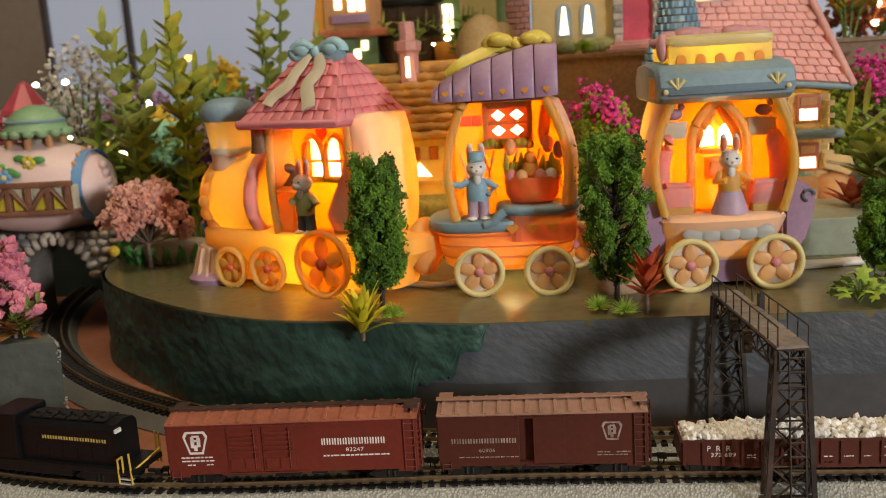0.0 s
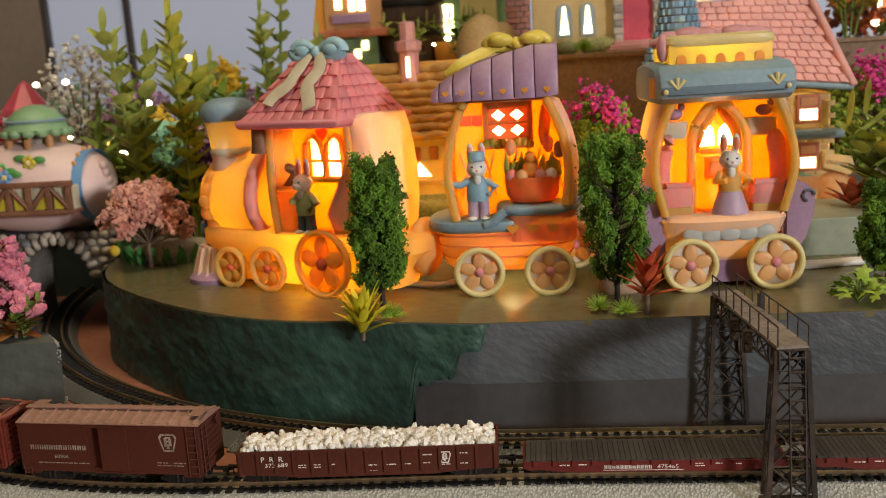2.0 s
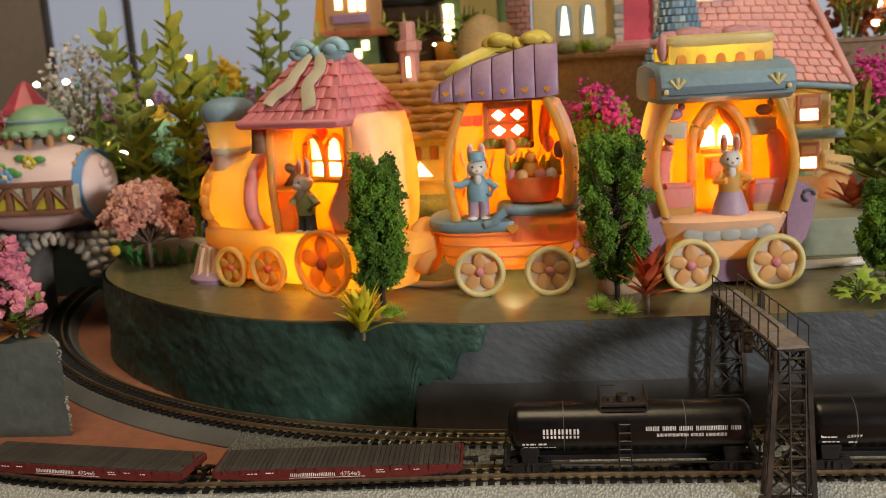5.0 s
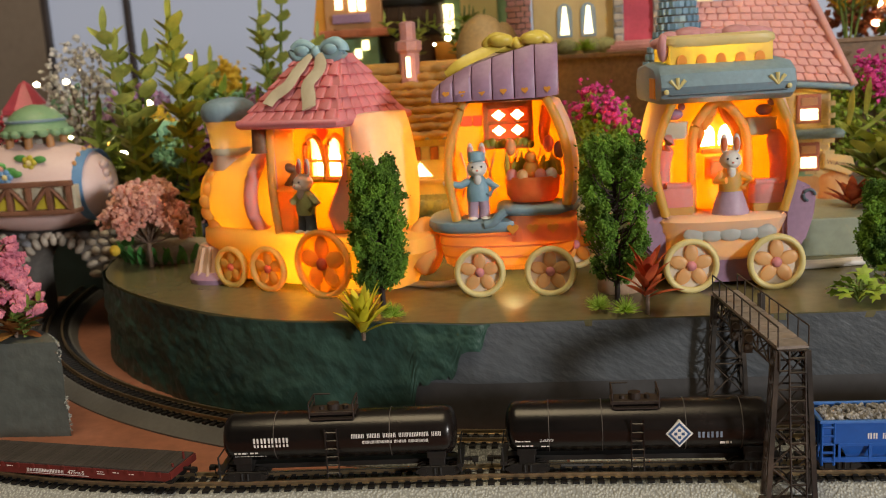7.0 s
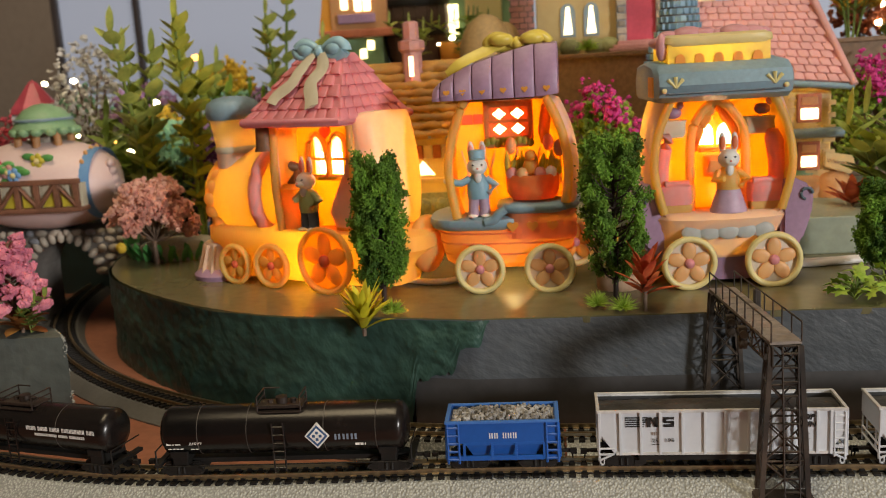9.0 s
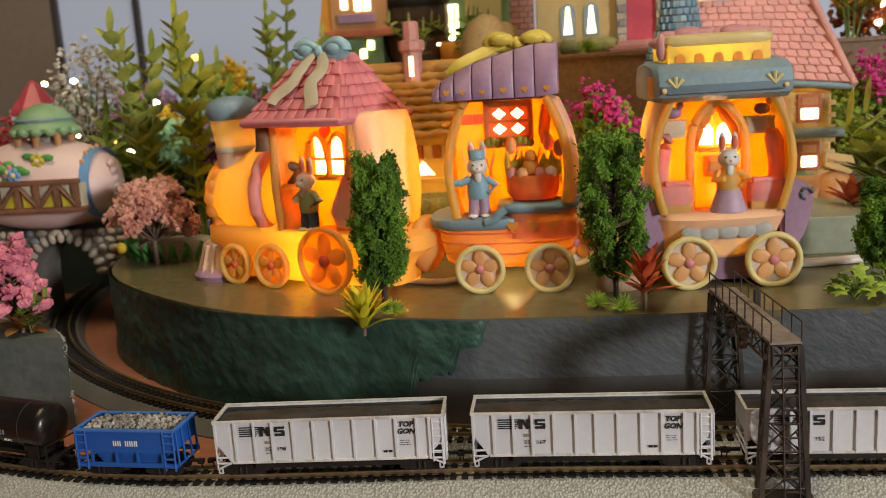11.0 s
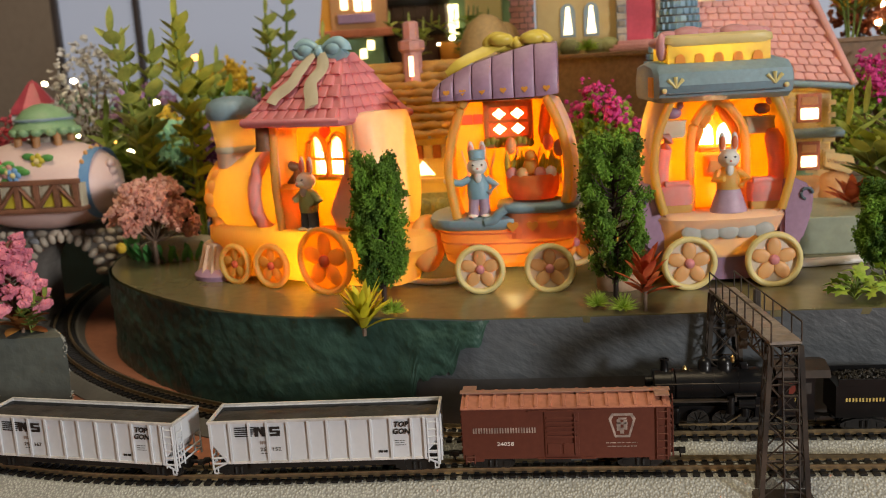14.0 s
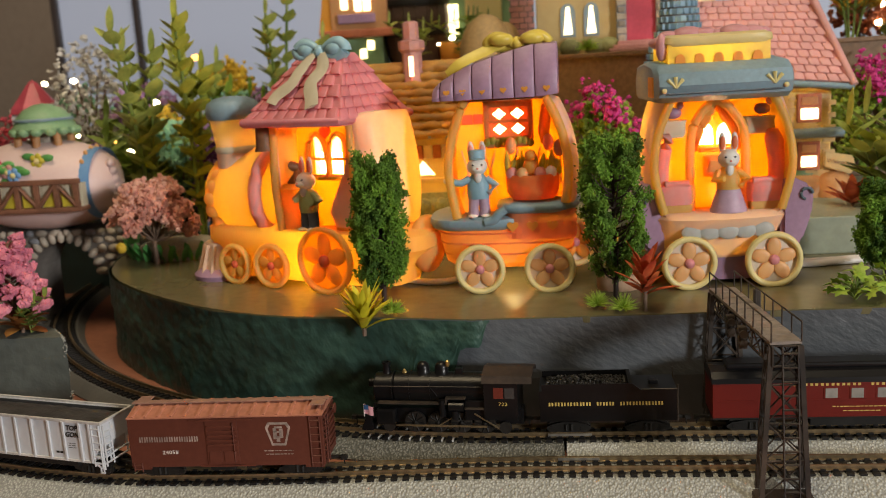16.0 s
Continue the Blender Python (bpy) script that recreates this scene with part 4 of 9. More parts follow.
def ore_car():
    ob = thing("ore_car", (0, 0, 0), "short bright blue ore hopper loaded with grey ore", "freight car", "cars of the freight train")
    h, W_ = 21.5, 9.6
    part("body", tub(bmesh.new(), h - 0.8, W_, 12.0, 20.6, 0.9, 1.0), M["blue"], ob)
    bm = boxes((-h, h, -W_ - 0.4, -W_ + 1.0, 19.9, 20.9), (-h, h, W_ - 1.0, W_ + 0.4, 19.9, 20.9), (-h, -h + 1.5, -W_, W_, 19.9, 20.92), (h - 1.5, h, -W_, W_, 19.9, 20.92), bevel=0.2)
    part("top_rim", bm, M["blue_rim"], ob)
    part("lower_hopper", loft([[(-h + 7, -W_ + 0.5, 12.2), (h - 6, -W_ + 0.5, 12.2), (h - 6, W_ - 0.5, 12.2), (-h + 7, W_ - 0.5, 12.2)],
                               [(-h + 11, -W_ + 3, 4.5), (h - 10, -W_ + 3, 4.5), (h - 10, W_ - 3, 4.5), (-h + 11, W_ - 3, 4.5)]]), M["blue"], ob)
    part("side_sill", boxes((-h, h, -W_ - 0.2, -W_ + 0.8, 5.2, 7.0), (-h, h, W_ - 0.8, W_ + 0.2, 5.2, 7.0), (-h + 6.4, h - 5.4, -W_ - 0.1, -W_ + 0.5, 11.2, 12.3), bevel=0.12), M["blue"], ob)
    for x in (-h + 7, -4, 5, h - 6):
        part("side_post", boxes((x - 0.5, x + 0.5, -W_ - 0.3, -W_ + 0.5, 5.8, 12.2), bevel=0.1), M["blue"], ob)
    for s in (-1, 1):
        part("end_ladder", rods(ladder_pairs(s * (h - 5.0), s * (h - 0.8), -W_ - 0.3, 4.2, 20, 5), 0.5, 5), M["blue"], ob)
        part("end_brace", rods([((s * h, y, 5.5), (s * (h - 0.5), y, 20)) for y in (-8, -3, 3, 8)] + [((s * h, -8, 6), (s * h, 8, 6))], 0.5, 5), M["blue"], ob)
    bm = bmesh.new()
    rocks(bm, (-h + 3, h - 3), (-7, 7), lambda x, y: 19.2 + 1.4 * math.cos(x / 16) * math.cos(y / 8), 420, 0.6, 1.3, 9)
    tagged(part("ore_load", bm, M["ore"], ob, "heap of grey ore"), kind="stuff")
    part("load_board", boxes((-h + 2, h - 2, -W_ + 1.2, W_ - 1.2, 17, 19)), M["ore"], ob)
    word_bars((2, 3), 10.8, 2.2, M["white_print"], ob, (0.3, -W_ - 0.02, 15.0))
    part("underframe", boxes((-h + 1, h - 1, -2, 2, 3.6, 5.6)), M["truck"], ob)
    for s in (-1, 1):
        bogie(ob, s * (h - 8.5), base=9, length=14)
        coupler(ob, s * h, s)
    return ob


def coal_hopper(number, seed):
    ob = thing("coal_hopper", (0, 0, 0), "pale grey ribbed coal gondola with black lettering and coal load", "freight car", "cars of the freight train")
    h, W_, z0, z1 = 44.3, 9.6, 6.8, 23.6
    for y in (-W_ + 0.3, W_ - 1.0):
        part("side_wall", boxes((-h + 6, h - 6, y, y + 0.7, z0, z1 - 0.4)), M["hopper"], ob)
    part("hopper_floor", boxes((-h + 6, h - 6, -W_ + 0.9, W_ - 0.9, z0, z0 + 1)), M["hopper"], ob)
    for s in (-1, 1):
        # end slope sheets and side extensions
        for y in (-1, 1):
            part("side_extension", prism([(s * (h - 6.2), z0), (s * (h - 6.2), z1 - 0.4), (s * h, z1 - 0.4), (s * h, 15.2), (s * (h - 1.5), 14.0)], y * (W_ - 0.3) - 0.35, y * (W_ - 0.3) + 0.35), M["hopper"], ob)
        bm = loft([[(s * (h - 6.4), y, z0 + 0.5) for y in (-W_ + 0.5, W_ - 0.5)] + [(s * (h - 6.4) - s * 0.6, y, z0 + 0.5) for y in (W_ - 0.5, -W_ + 0.5)],
                   [(s * h, y, 14.6) for y in (-W_ + 0.5, W_ - 0.5)] + [(s * h - s * 0.6, y, 14.8) for y in (W_ - 0.5, -W_ + 0.5)],
                   [(s * h, y, z1 - 0.3) for y in (-W_ + 0.5, W_ - 0.5)] + [(s * h - s * 0.6, y, z1 - 0.3) for y in (W_ - 0.5, -W_ + 0.5)]])
        part("end_wall", bm, M["hopper"], ob)
        q = [((s * (h - 0.4), y, 4.2), (s * (h - 0.4), y, 15.5)) for y in (-W_ + 0.3, W_ - 0.3)]
        q += [((s * (h - 0.4), -W_ + 0.3, z), (s * (h - 0.4), W_ - 0.3, z)) for z in (6.6, 9.5)]
        q += [((s * (h - 6), y, 6.8), (s * (h - 0.4), y, 6.8)) for y in (-W_ + 0.2, W_ - 0.2)] + [((s * (h - 6), -W_ + 0.1, 9.2), (s * (h - 0.4), -W_ + 0.1, 9.0))]
        q += [((s * (h - 6), -W_ + 0.2, 7.0), (s * (h - 0.4), -W_ + 0.2, 4.4)), ((s * (h - 0.6), -5, 6), (s * (h - 0.6), -5, 15)), ((s * (h - 0.6), 5, 6), (s * (h - 0.6), 5, 15))]
        part("end_frame", rods(q, 0.42, 5), M["hopper"], ob)
        part("step", boxes((s * (h - 1.5) - 0.9, s * (h - 1.5) + 0.9, -W_ - 0.2, -W_ + 0.5, 2.6, 3.1), (s * (h - 1.5) - 0.9, s * (h - 1.5) - 0.5, -W_ - 0.2, -W_ + 0.3, 2.6, 5), (s * (h - 1.5) + 0.5, s * (h - 1.5) + 0.9, -W_ - 0.2, -W_ + 0.3, 2.6, 5)), M["hopper"], ob)
    part("end_ladder", rods(ladder_pairs(h - 4.4, h - 0.8, -W_ - 0.3, 5.5, z1 - 1, 6), 0.32, 5), M["hopper"], ob)
    part("end_ladder", rods([((h + 0.4, -W_ + 1 + i, 5.5), (h + 0.4, -W_ + 1 + i, z1 - 1)) for i in (0, 4)] + [((h + 0.4, -W_ + 1, 7 + i * 2.5), (h + 0.4, -W_ + 5, 7 + i * 2.5)) for i in range(6)], 0.34, 5), M["hopper"], ob)
    bm = boxes((-h - 0.3, h + 0.3, -W_ - 0.5, -W_ + 0.6, z1 - 0.6, z1 + 0.5), (-h - 0.3, h + 0.3, W_ - 0.6, W_ + 0.5, z1 - 0.6, z1 + 0.5),
               (-h - 0.3, -h + 0.9, -W_, W_, z1 - 0.6, z1 + 0.48), (h - 0.9, h + 0.3, -W_, W_, z1 - 0.6, z1 + 0.48), bevel=0.2)
    part("top_rim", bm, M["hopper_rim"], ob)
    # thin dark sheets just inside the four pale walls
    part("inner_sheet", boxes((-h + 0.8, h - 0.8, -W_ + 0.9, -W_ + 1.2, 14, z1 - 0.7), (-h + 0.8, h - 0.8, W_ - 1.2, W_ - 0.9, 14, z1 - 0.7), (-h + 0.75, -h + 1.1, -W_ + 1, W_ - 1, 15, z1 - 0.7), (h - 1.1, h - 0.75, -W_ + 1, W_ - 1, 15, z1 - 0.7)), M["hopper_in"], ob)
    for x in (-h + 0.7, -36.0, -28.5, -21.5, -13.5, -5.5, 1.8, 10, 18.5, 26, 34, 38.8):
        part("side_rib", boxes((x - 0.5, x + 0.5, -W_ - 0.6, -W_ + 0.2, z0 if abs(x) < 40 else 13, z1 - 0.3), bevel=0.14), M["hopper"], ob)
    part("bottom_rail", boxes((-h + 6.5, h - 6.5, -W_ - 0.35, -W_ + 0.3, z0 - 0.2, z0 + 0.7), bevel=0.12), M["hopper_rim"], ob)
    part("outlet_frame", boxes((-h + 15, h - 14, -W_ + 0.6, W_ - 0.6, 4.2, z0), bevel=0.12), M["truck"], ob)
    n, m = 40, 8
    bm = bmesh.new()
    vs = [[bm.verts.new((-h + 1 + i * (2 * h - 2) / n, -W_ + 0.8 + j * (2 * W_ - 1.6) / m, 21.3 + 2.3 * math.sin(math.pi * j / m) ** 0.7 * (0.55 + 0.45 * math.sin(math.pi * i / n)) + 0.5 * noise.noise(Vector((i * 0.7, j * 0.7, seed))))) for j in range(m + 1)] for i in range(n + 1)]
    for i in range(n):
        for j in range(m):
            bm.faces.new((vs[i][j], vs[i + 1][j], vs[i + 1][j + 1], vs[i][j + 1]))
    bmesh.ops.recalc_face_normals(bm, faces=bm.faces)
    part("coal_load", bm, M["coal"], ob, "heap of black coal", smooth=60)
    y = -W_ - 0.05
    bm = bmesh.new()
    for k in range(5):
        box(bm, -34.2, -27.6 + 0.4 * k, y - 0.1, y + 0.3, 17.5 + k * 0.85, 17.9 + k * 0.85)
    for k, (a, b) in enumerate(((-26.4, -25.0), (-23.6, -22.3), (-20.4, -16.6))):
        box(bm, a, b, y - 0.16, y + 0.3, 17.5, 21.2 if k < 2 else 18.4)
    prism([(-25.6, 21.2), (-24.6, 21.2), (-22.4, 17.5), (-23.4, 17.5)], y - 0.16, y + 0.3, bm)
    box(bm, -20.4, -16.6, y - 0.16, y + 0.3, 20.4, 21.2)
    box(bm, -20.4, -16.6, y - 0.16, y + 0.3, 19.0, 19.7)
    box(bm, -20.5, -19.4, y - 0.16, y + 0.3, 19.4, 20.6)
    box(bm, -17.6, -16.5, y - 0.16, y + 0.3, 18.2, 19.3)
    part("emblem", bm, M["black_print"], ob, "black striped railway emblem")
    word_bars((2,), 2.6, 1.3, M["faded_print"], ob, (-23.3, y, 14.9))
    letters(number.replace(" ", "   "), 1.5, M["black_print"], ob, (-20.6, y - 0.12, 12.2), "car_number", stretch=1.2)
    letters("TOP", 2.1, M["black_print"], ob, (29.9, y - 0.1, 20.6), "lettering", stretch=1.0, shear=0.25, bold=0.1)
    letters("GON", 2.1, M["black_print"], ob, (29.9, y - 0.1, 17.8), "lettering", stretch=1.0, shear=0.25, bold=0.1)
    small_bars([(27.5, 31.5, 14.2, 0.2), (27.5, 31, 13.3, 0.2), (27.5, 31.5, 12.4, 0.2), (21, 24.5, 10.0, 0.9), (-24.5, -21, 10.6, 0.25)], M["black_print"], ob, y)
    part("underframe", boxes((-h + 1, h - 1, -2, 2, 3.8, 6.9)), M["truck"], ob)
    for s in (-1, 1):
        bogie(ob, s * (h - 9.5))
        coupler(ob, s * h, s)
    return ob


def diesel():
    ob = thing("diesel_locomotive", (0, 0, 0), "black diesel hood locomotive with gold lettering and yellow handrails", "locomotive")
    h = 52.0
    bm = loft([[(x, y, z) for y, z in ((-7.2, 8), (-7.2, 22.5), (-5.2, 24.6), (0, 25.4), (5.2, 24.6), (7.2, 22.5), (7.2, 8))] for x in (-h + 12, h - 8.5)])
    part("hood", bm, M["black"], ob)
    part("cab", boxes((-16, -2, -9.2, 9.2, 8, 27), bevel=0.6), M["black"], ob)
    part("running_plate", boxes((-h, h, -9.6, 9.6, 6.0, 8.2), (-h + 30, h - 30, -8, 8, 2.6, 6), bevel=0.2), M["black"], ob)
    bm = bmesh.new()
    for i in range(6):
        x = 4 + i * 6.2
        rod(bm, (x, 0, 25), (x, 0, 26.4), 2.1, 14)
        box(bm, x - 2.6, x + 2.6, -4.8, 4.8, 25.0, 25.6)
    part("roof_fans", bm, M["truck"], ob)
    bm = bmesh.new()
    for i in range(5):
        box(bm, 6 + i * 6.8, 11.6 + i * 6.8, -7.5, -7.1, 10, 15.5, 0.2)
    part("hood_doors", bm, M["black"], ob)
    word_bars((12,), 31.0, 1.4, M["gold_print"], ob, (24.5, -7.25, 18.2))
    part("number_board", boxes((h - 8.4, h - 7.6, -6.8, -3.4, 21.5, 23.0)), M["white_print"], ob)
    bm = rods([((h - 6.5, -9.4, 2.4), (h - 6.5, -9.4, 12)), ((h - 6.5, -9.4, 12), (h - 4.2, -9.4, 13.6)), ((h - 4.2, -9.4, 13.6), (h - 4.2, -9.4, 7)),
               ((h - 0.6, -9.4, 2.4), (h - 1.0, -9.4, 15)), ((h - 0.4, -8.6, 7.6), (h - 0.2, 8.6, 10)), ((h - 0.6, 9.2, 4), (h - 0.6, 9.2, 16)), ((h - 2.2, 9.2, 4), (h - 2.2, 9.2, 17))], 0.42)
    part("handrail", bm, M["yellow_wire"], ob, "yellow wire handrail")
    part("steps", boxes(*[(h - 6.4, h - 0.8, -9.5, -8, 2.2 + k * 1.9, 2.5 + k * 1.9) for k in range(3)]), M["white_print"], ob)
    for s in (-1, 1):
        bogie(ob, s * (h - 17), 3.2, 17, 24)
        coupler(ob, s * h, s)
    return ob


def steam_engine():
    ob = thing("steam_locomotive", (0, 0, 0), "black steam locomotive with rust-dusted cab roof and small flag", "locomotive")
    # local x: pilot at -39, cab end at +37
    def barrel(x0, x1, r, zc, name, m_=M["black"], n=32):
        rings = [[(x, r * k * math.sin(a), zc + r * k * math.cos(a)) for a in [2 * math.pi * i / n for i in range(n)]] for x, k in ((x0, 0.9), (x0 + 0.6, 1), (x1, 1))]
        return part(name, loft(rings), m_, ob, smooth=40)
    zc = 18.4
    barrel(-33.5, -25, 6.3, zc, "smokebox")
    barrel(-25, 14, 6.6, zc, "boiler")
    bm = bmesh.new()
    for x in (-25.5, -18, -9, 0.5, 9):
        loft([[(x + dx, 6.75 * math.sin(a), zc + 6.75 * math.cos(a)) for a in [2 * math.pi * i / 32 for i in range(32)]] for dx in (-0.3, 0.3)], True, True, bm)
    part("boiler_band", bm, M["black"], ob)
    part("chimney", lathe([(1.9, 0), (1.6, 1.2), (1.5, 4.2), (1.9, 4.8), (1.9, 5.4), (1.2, 5.4), (1.1, 3)], 16, centre=(-28.5, 0, zc + 5.6)), M["black"], ob, smooth=40)
    for x, w in ((-12.5, 2.8), (-4.5, 2.9)):
        part("steam_dome", lathe([(w + 0.9, 0), (w, 0.8), (w, 3.2), (w * 0.86, 4.6), (w * 0.5, 5.5), (0, 5.8)], 20, centre=(x, 0, zc + 5.6)), M["black"], ob, smooth=50)
    part("whistle", lathe([(0.7, 0), (0.9, 0.6), (0.9, 2.2), (0.3, 2.8), (0, 3)], 12, centre=(-1.6, -1.2, zc + 9.4)), M["brass"], ob)
    part("bell", lathe([(1.1, 0), (0.9, 0.7), (0.5, 1.5), (0, 1.8)], 12, centre=(-20.5, -1.0, zc + 6.6)), M["brass"], ob)
    part("turret", boxes((1.5, 4.5, -1.6, 1.6, zc + 6, zc + 8.6), bevel=0.5), M["black"], ob)
    part("headlight", rods([((-36.4, 0, zc + 1.6), (-33.4, 0, zc + 1.6))], 1.9, 16), M["black"], ob)
    part("front_plate", boxes((-34.3, -33.6, -0.9, 0.9, 14.5, 16.2), bevel=0.2), M["brass"], ob)
    bm = loft([[(x, y, z) for y, z in ((-9.2, 7.5), (-9.2, 23.6), (-8, 25.6), (0, 27.2), (8, 25.6), (9.2, 23.6), (9.2, 7.5))] for x in (14.5, 28.5)])
    part("cab", bm, M["black"], ob)
    bm = loft([[(x, y, z) for y, z in ((-9.9, 23.4), (-8.4, 26.1), (0, 27.9), (8.4, 26.1), (9.9, 23.4), (8.2, 24.6), (0, 26.8), (-8.2, 24.6))] for x in (13.8, 34.5)])
    part("cab_roof", bm, M["rust_top"], ob, "rust-dusted cab roof")
    part("cab_window", boxes((18.6, 22.6, -9.45, -9.0, 16.8, 21.4)), M["oxide"], ob, "dull red cab window shutter")
    part("cab_window", boxes((23.2, 27.2, -9.4, -9.0, 16.8, 21.4)), M["dark_glass"], ob)
    letters("722", 1.5, M["gold_print"], ob, (22.4, -9.42, 14.4), "engine_number", stretch=1.25)
    part("running_board", boxes((-31, -2, -9, -6, 13.6, 14.2), (-2, -1.2, -9, -6, 13.6, 16.4), (-2, 6.5, -9, -6, 15.9, 16.5), (6.2, 14.5, -9, -6, 11.6, 12.2), bevel=0.1), M["gantry"], ob)
    part("air_tank", rods([((-0.5, -8, 12.6), (5.8, -8, 12.6))], 2.0, 14), M["black"], ob)
    part("air_pump", rods([((-3.4, -8, 8.5), (-3.4, -8, 15.5)), ((2, -8.4, 7.5), (2, -8.4, 11))], 1.5, 10), M["black"], ob)
    part("firebox", boxes((6, 15, -7.6, 7.6, 6.5, 15), bevel=0.4), M["black"], ob)
    part("frame", boxes((-34, 30, -3.4, 3.4, 3.6, 10), bevel=0.2), M["black"], ob)
    for y in (-7.6, 7.6):
        part("cylinder", boxes((-32, -23.5, y - 2.1, y + 2.1, 4.6, 11.5), bevel=1.2), M["black"], ob)
    for x in (-16.0, -6.0, 4.0, 14.0):
        bm = bmesh.new()
        for y in (-5.0, 5.0):
            rod(bm, (x, y - 0.7, 4.6), (x, y + 0.7, 4.6), 4.5, 26)
        wl = part("driving_wheel", bm, M["wheel"], ob)
        bm = bmesh.new()
        for y in (-5.8,):
            for k in range(10):
                a = 2 * math.pi * k / 10
                rod(bm, (x, y, 4.6), (x + 4.0 * math.cos(a), y, 4.6 + 4.0 * math.sin(a)), 0.28, 4)
            ball(bm, (x, y, 4.6), 1.0, 8)
        part("spokes", bm, M["truck"], wl)
    bm = boxes((-17, 15, -6.9, -6.3, 3.0, 3.9), (-24, -5, -7.5, -7.0, 3.4, 4.1), bevel=0.15)
    rod(bm, (10, -7.6, 9.5), (20, -7.6, 3.2), 0.35, 5)
    rod(bm, (-5, -7.2, 4), (3, -7.2, 9), 0.3, 5)
    part("side_rod", bm, M["rail"], ob)
    bm = bmesh.new()
    for y in (-5.0, 5.0):
        rod(bm, (-27.5, y - 0.6, 2.6), (-27.5, y + 0.6, 2.6), 2.6, 16)
        rod(bm, (22.5, y - 0.6, 2.6), (22.5, y + 0.6, 2.6), 2.6, 16)
    part("pilot_wheel", bm, M["wheel"], ob)
    part("pilot", prism([(-39.5, 1.2), (-34, 1.0), (-34, 7.2), (-37, 7.2)], -7.5, 7.5, bevel=0.3), M["black"], ob)
    part("pilot_deck", boxes((-37.5, -31, -8.6, 8.6, 7.0, 7.8), bevel=0.1), M["black"], ob)
    part("handrail", rods([((-33, -6.9, zc + 2.4), (13, -6.9, zc + 2.4))] + [((x, -6.3, zc + 2.2), (x, -6.9, zc + 2.4)) for x in (-31, -24, -14, -4, 6)], 0.22, 5), M["gantry"], ob)
    part("pipe", rods([((-10, -6.0, zc + 3.4), (-5.6, -6.9, zc - 1.8)), ((-33, -6.0, 13), (-34.5, -8.2, 7.5))], 0.3, 5), M["black"], ob)
    part("flag_pole", rods([((-37.5, -8.2, 7.4), (-37.5, -8.2, 13.2))], 0.2, 5), M["white_print"], ob)
    bm = bmesh.new()
    rings = [[(-37.4 + k * 0.8, -8.2 + 0.3 * math.sin(k * 1.4) + dy, 13.0 - k * 0.22 + dz) for dy, dz in ((-0.06, 0), (0.06, 0), (0.06, -4.0), (-0.06, -4.0))] for k in range(6)]
    part("flag", loft(rings, bm=bm), M["pink_flag"], ob, "small red and white striped flag with blue corner")
    part("flag_canton", boxes((-37.4, -35.5, -8.6, -8.42, 10.9, 13.0)), M["blue_print"], ob)
    coupler(ob, -39, -1)
    return ob


def tender():
    ob = thing("tender", (0, 0, 0), "black coal tender with gold lettering and coal heap", "tender")
    h = 27.5
    bm = loft([[(x, y, z) for y, z in ((-9, 6.4), (-9, 19.5), (9, 19.5), (9, 6.4))] for x in (-h, h)])
    box(bm, -h + 1, 10, -9, -8.3, 19.4, 22.2)
    box(bm, -h + 1, 10, 8.3, 9, 19.4, 22.2)
    prism([(10, 19.4), (10, 22.2), (13.5, 19.4)], -9, -8.3, bm)
    box(bm, 8.5, 10, -8.4, 8.4, 19.4, 22.2)
    part("body", bm, M["black"], ob)
    bm = bmesh.new()
    rocks(bm, (-h + 3, 8), (-7, 7), lambda x, y: 19.4 + 1.7 * math.cos((x + 8) / 13) * math.cos(y / 8), 460, 0.5, 0.9, 4)
    tagged(part("coal_load", bm, M["coal_shiny"], ob, "shiny black coal heap"), kind="stuff")
    part("water_hatch", boxes((17, 21, -2, 2, 19.4, 21), bevel=0.4), M["black"], ob)
    part("deck_edge", rods([((13.6, -9, 19.7), (h, -9, 19.7)), ((h + 0.4, -9, 6), (h + 0.4, -9, 21.5)), ((h + 0.4, 8.6, 6), (h + 0.4, 8.6, 23))], 0.28, 5), M["gantry"], ob)
    word_bars((7, 3, 7), 46.5, 1.5, M["gold_print"], ob, (-0.8, -9.05, 13.8))
    part("underframe", boxes((-h, h + 1, -3, 3, 4, 6.6)), M["truck"], ob)
    for s in (-1, 1):
        bogie(ob, s * (h - 11.5), 2.6, 12, 18)
    coupler(ob, h, 1)
    coupler(ob, -h, -1)
    return ob


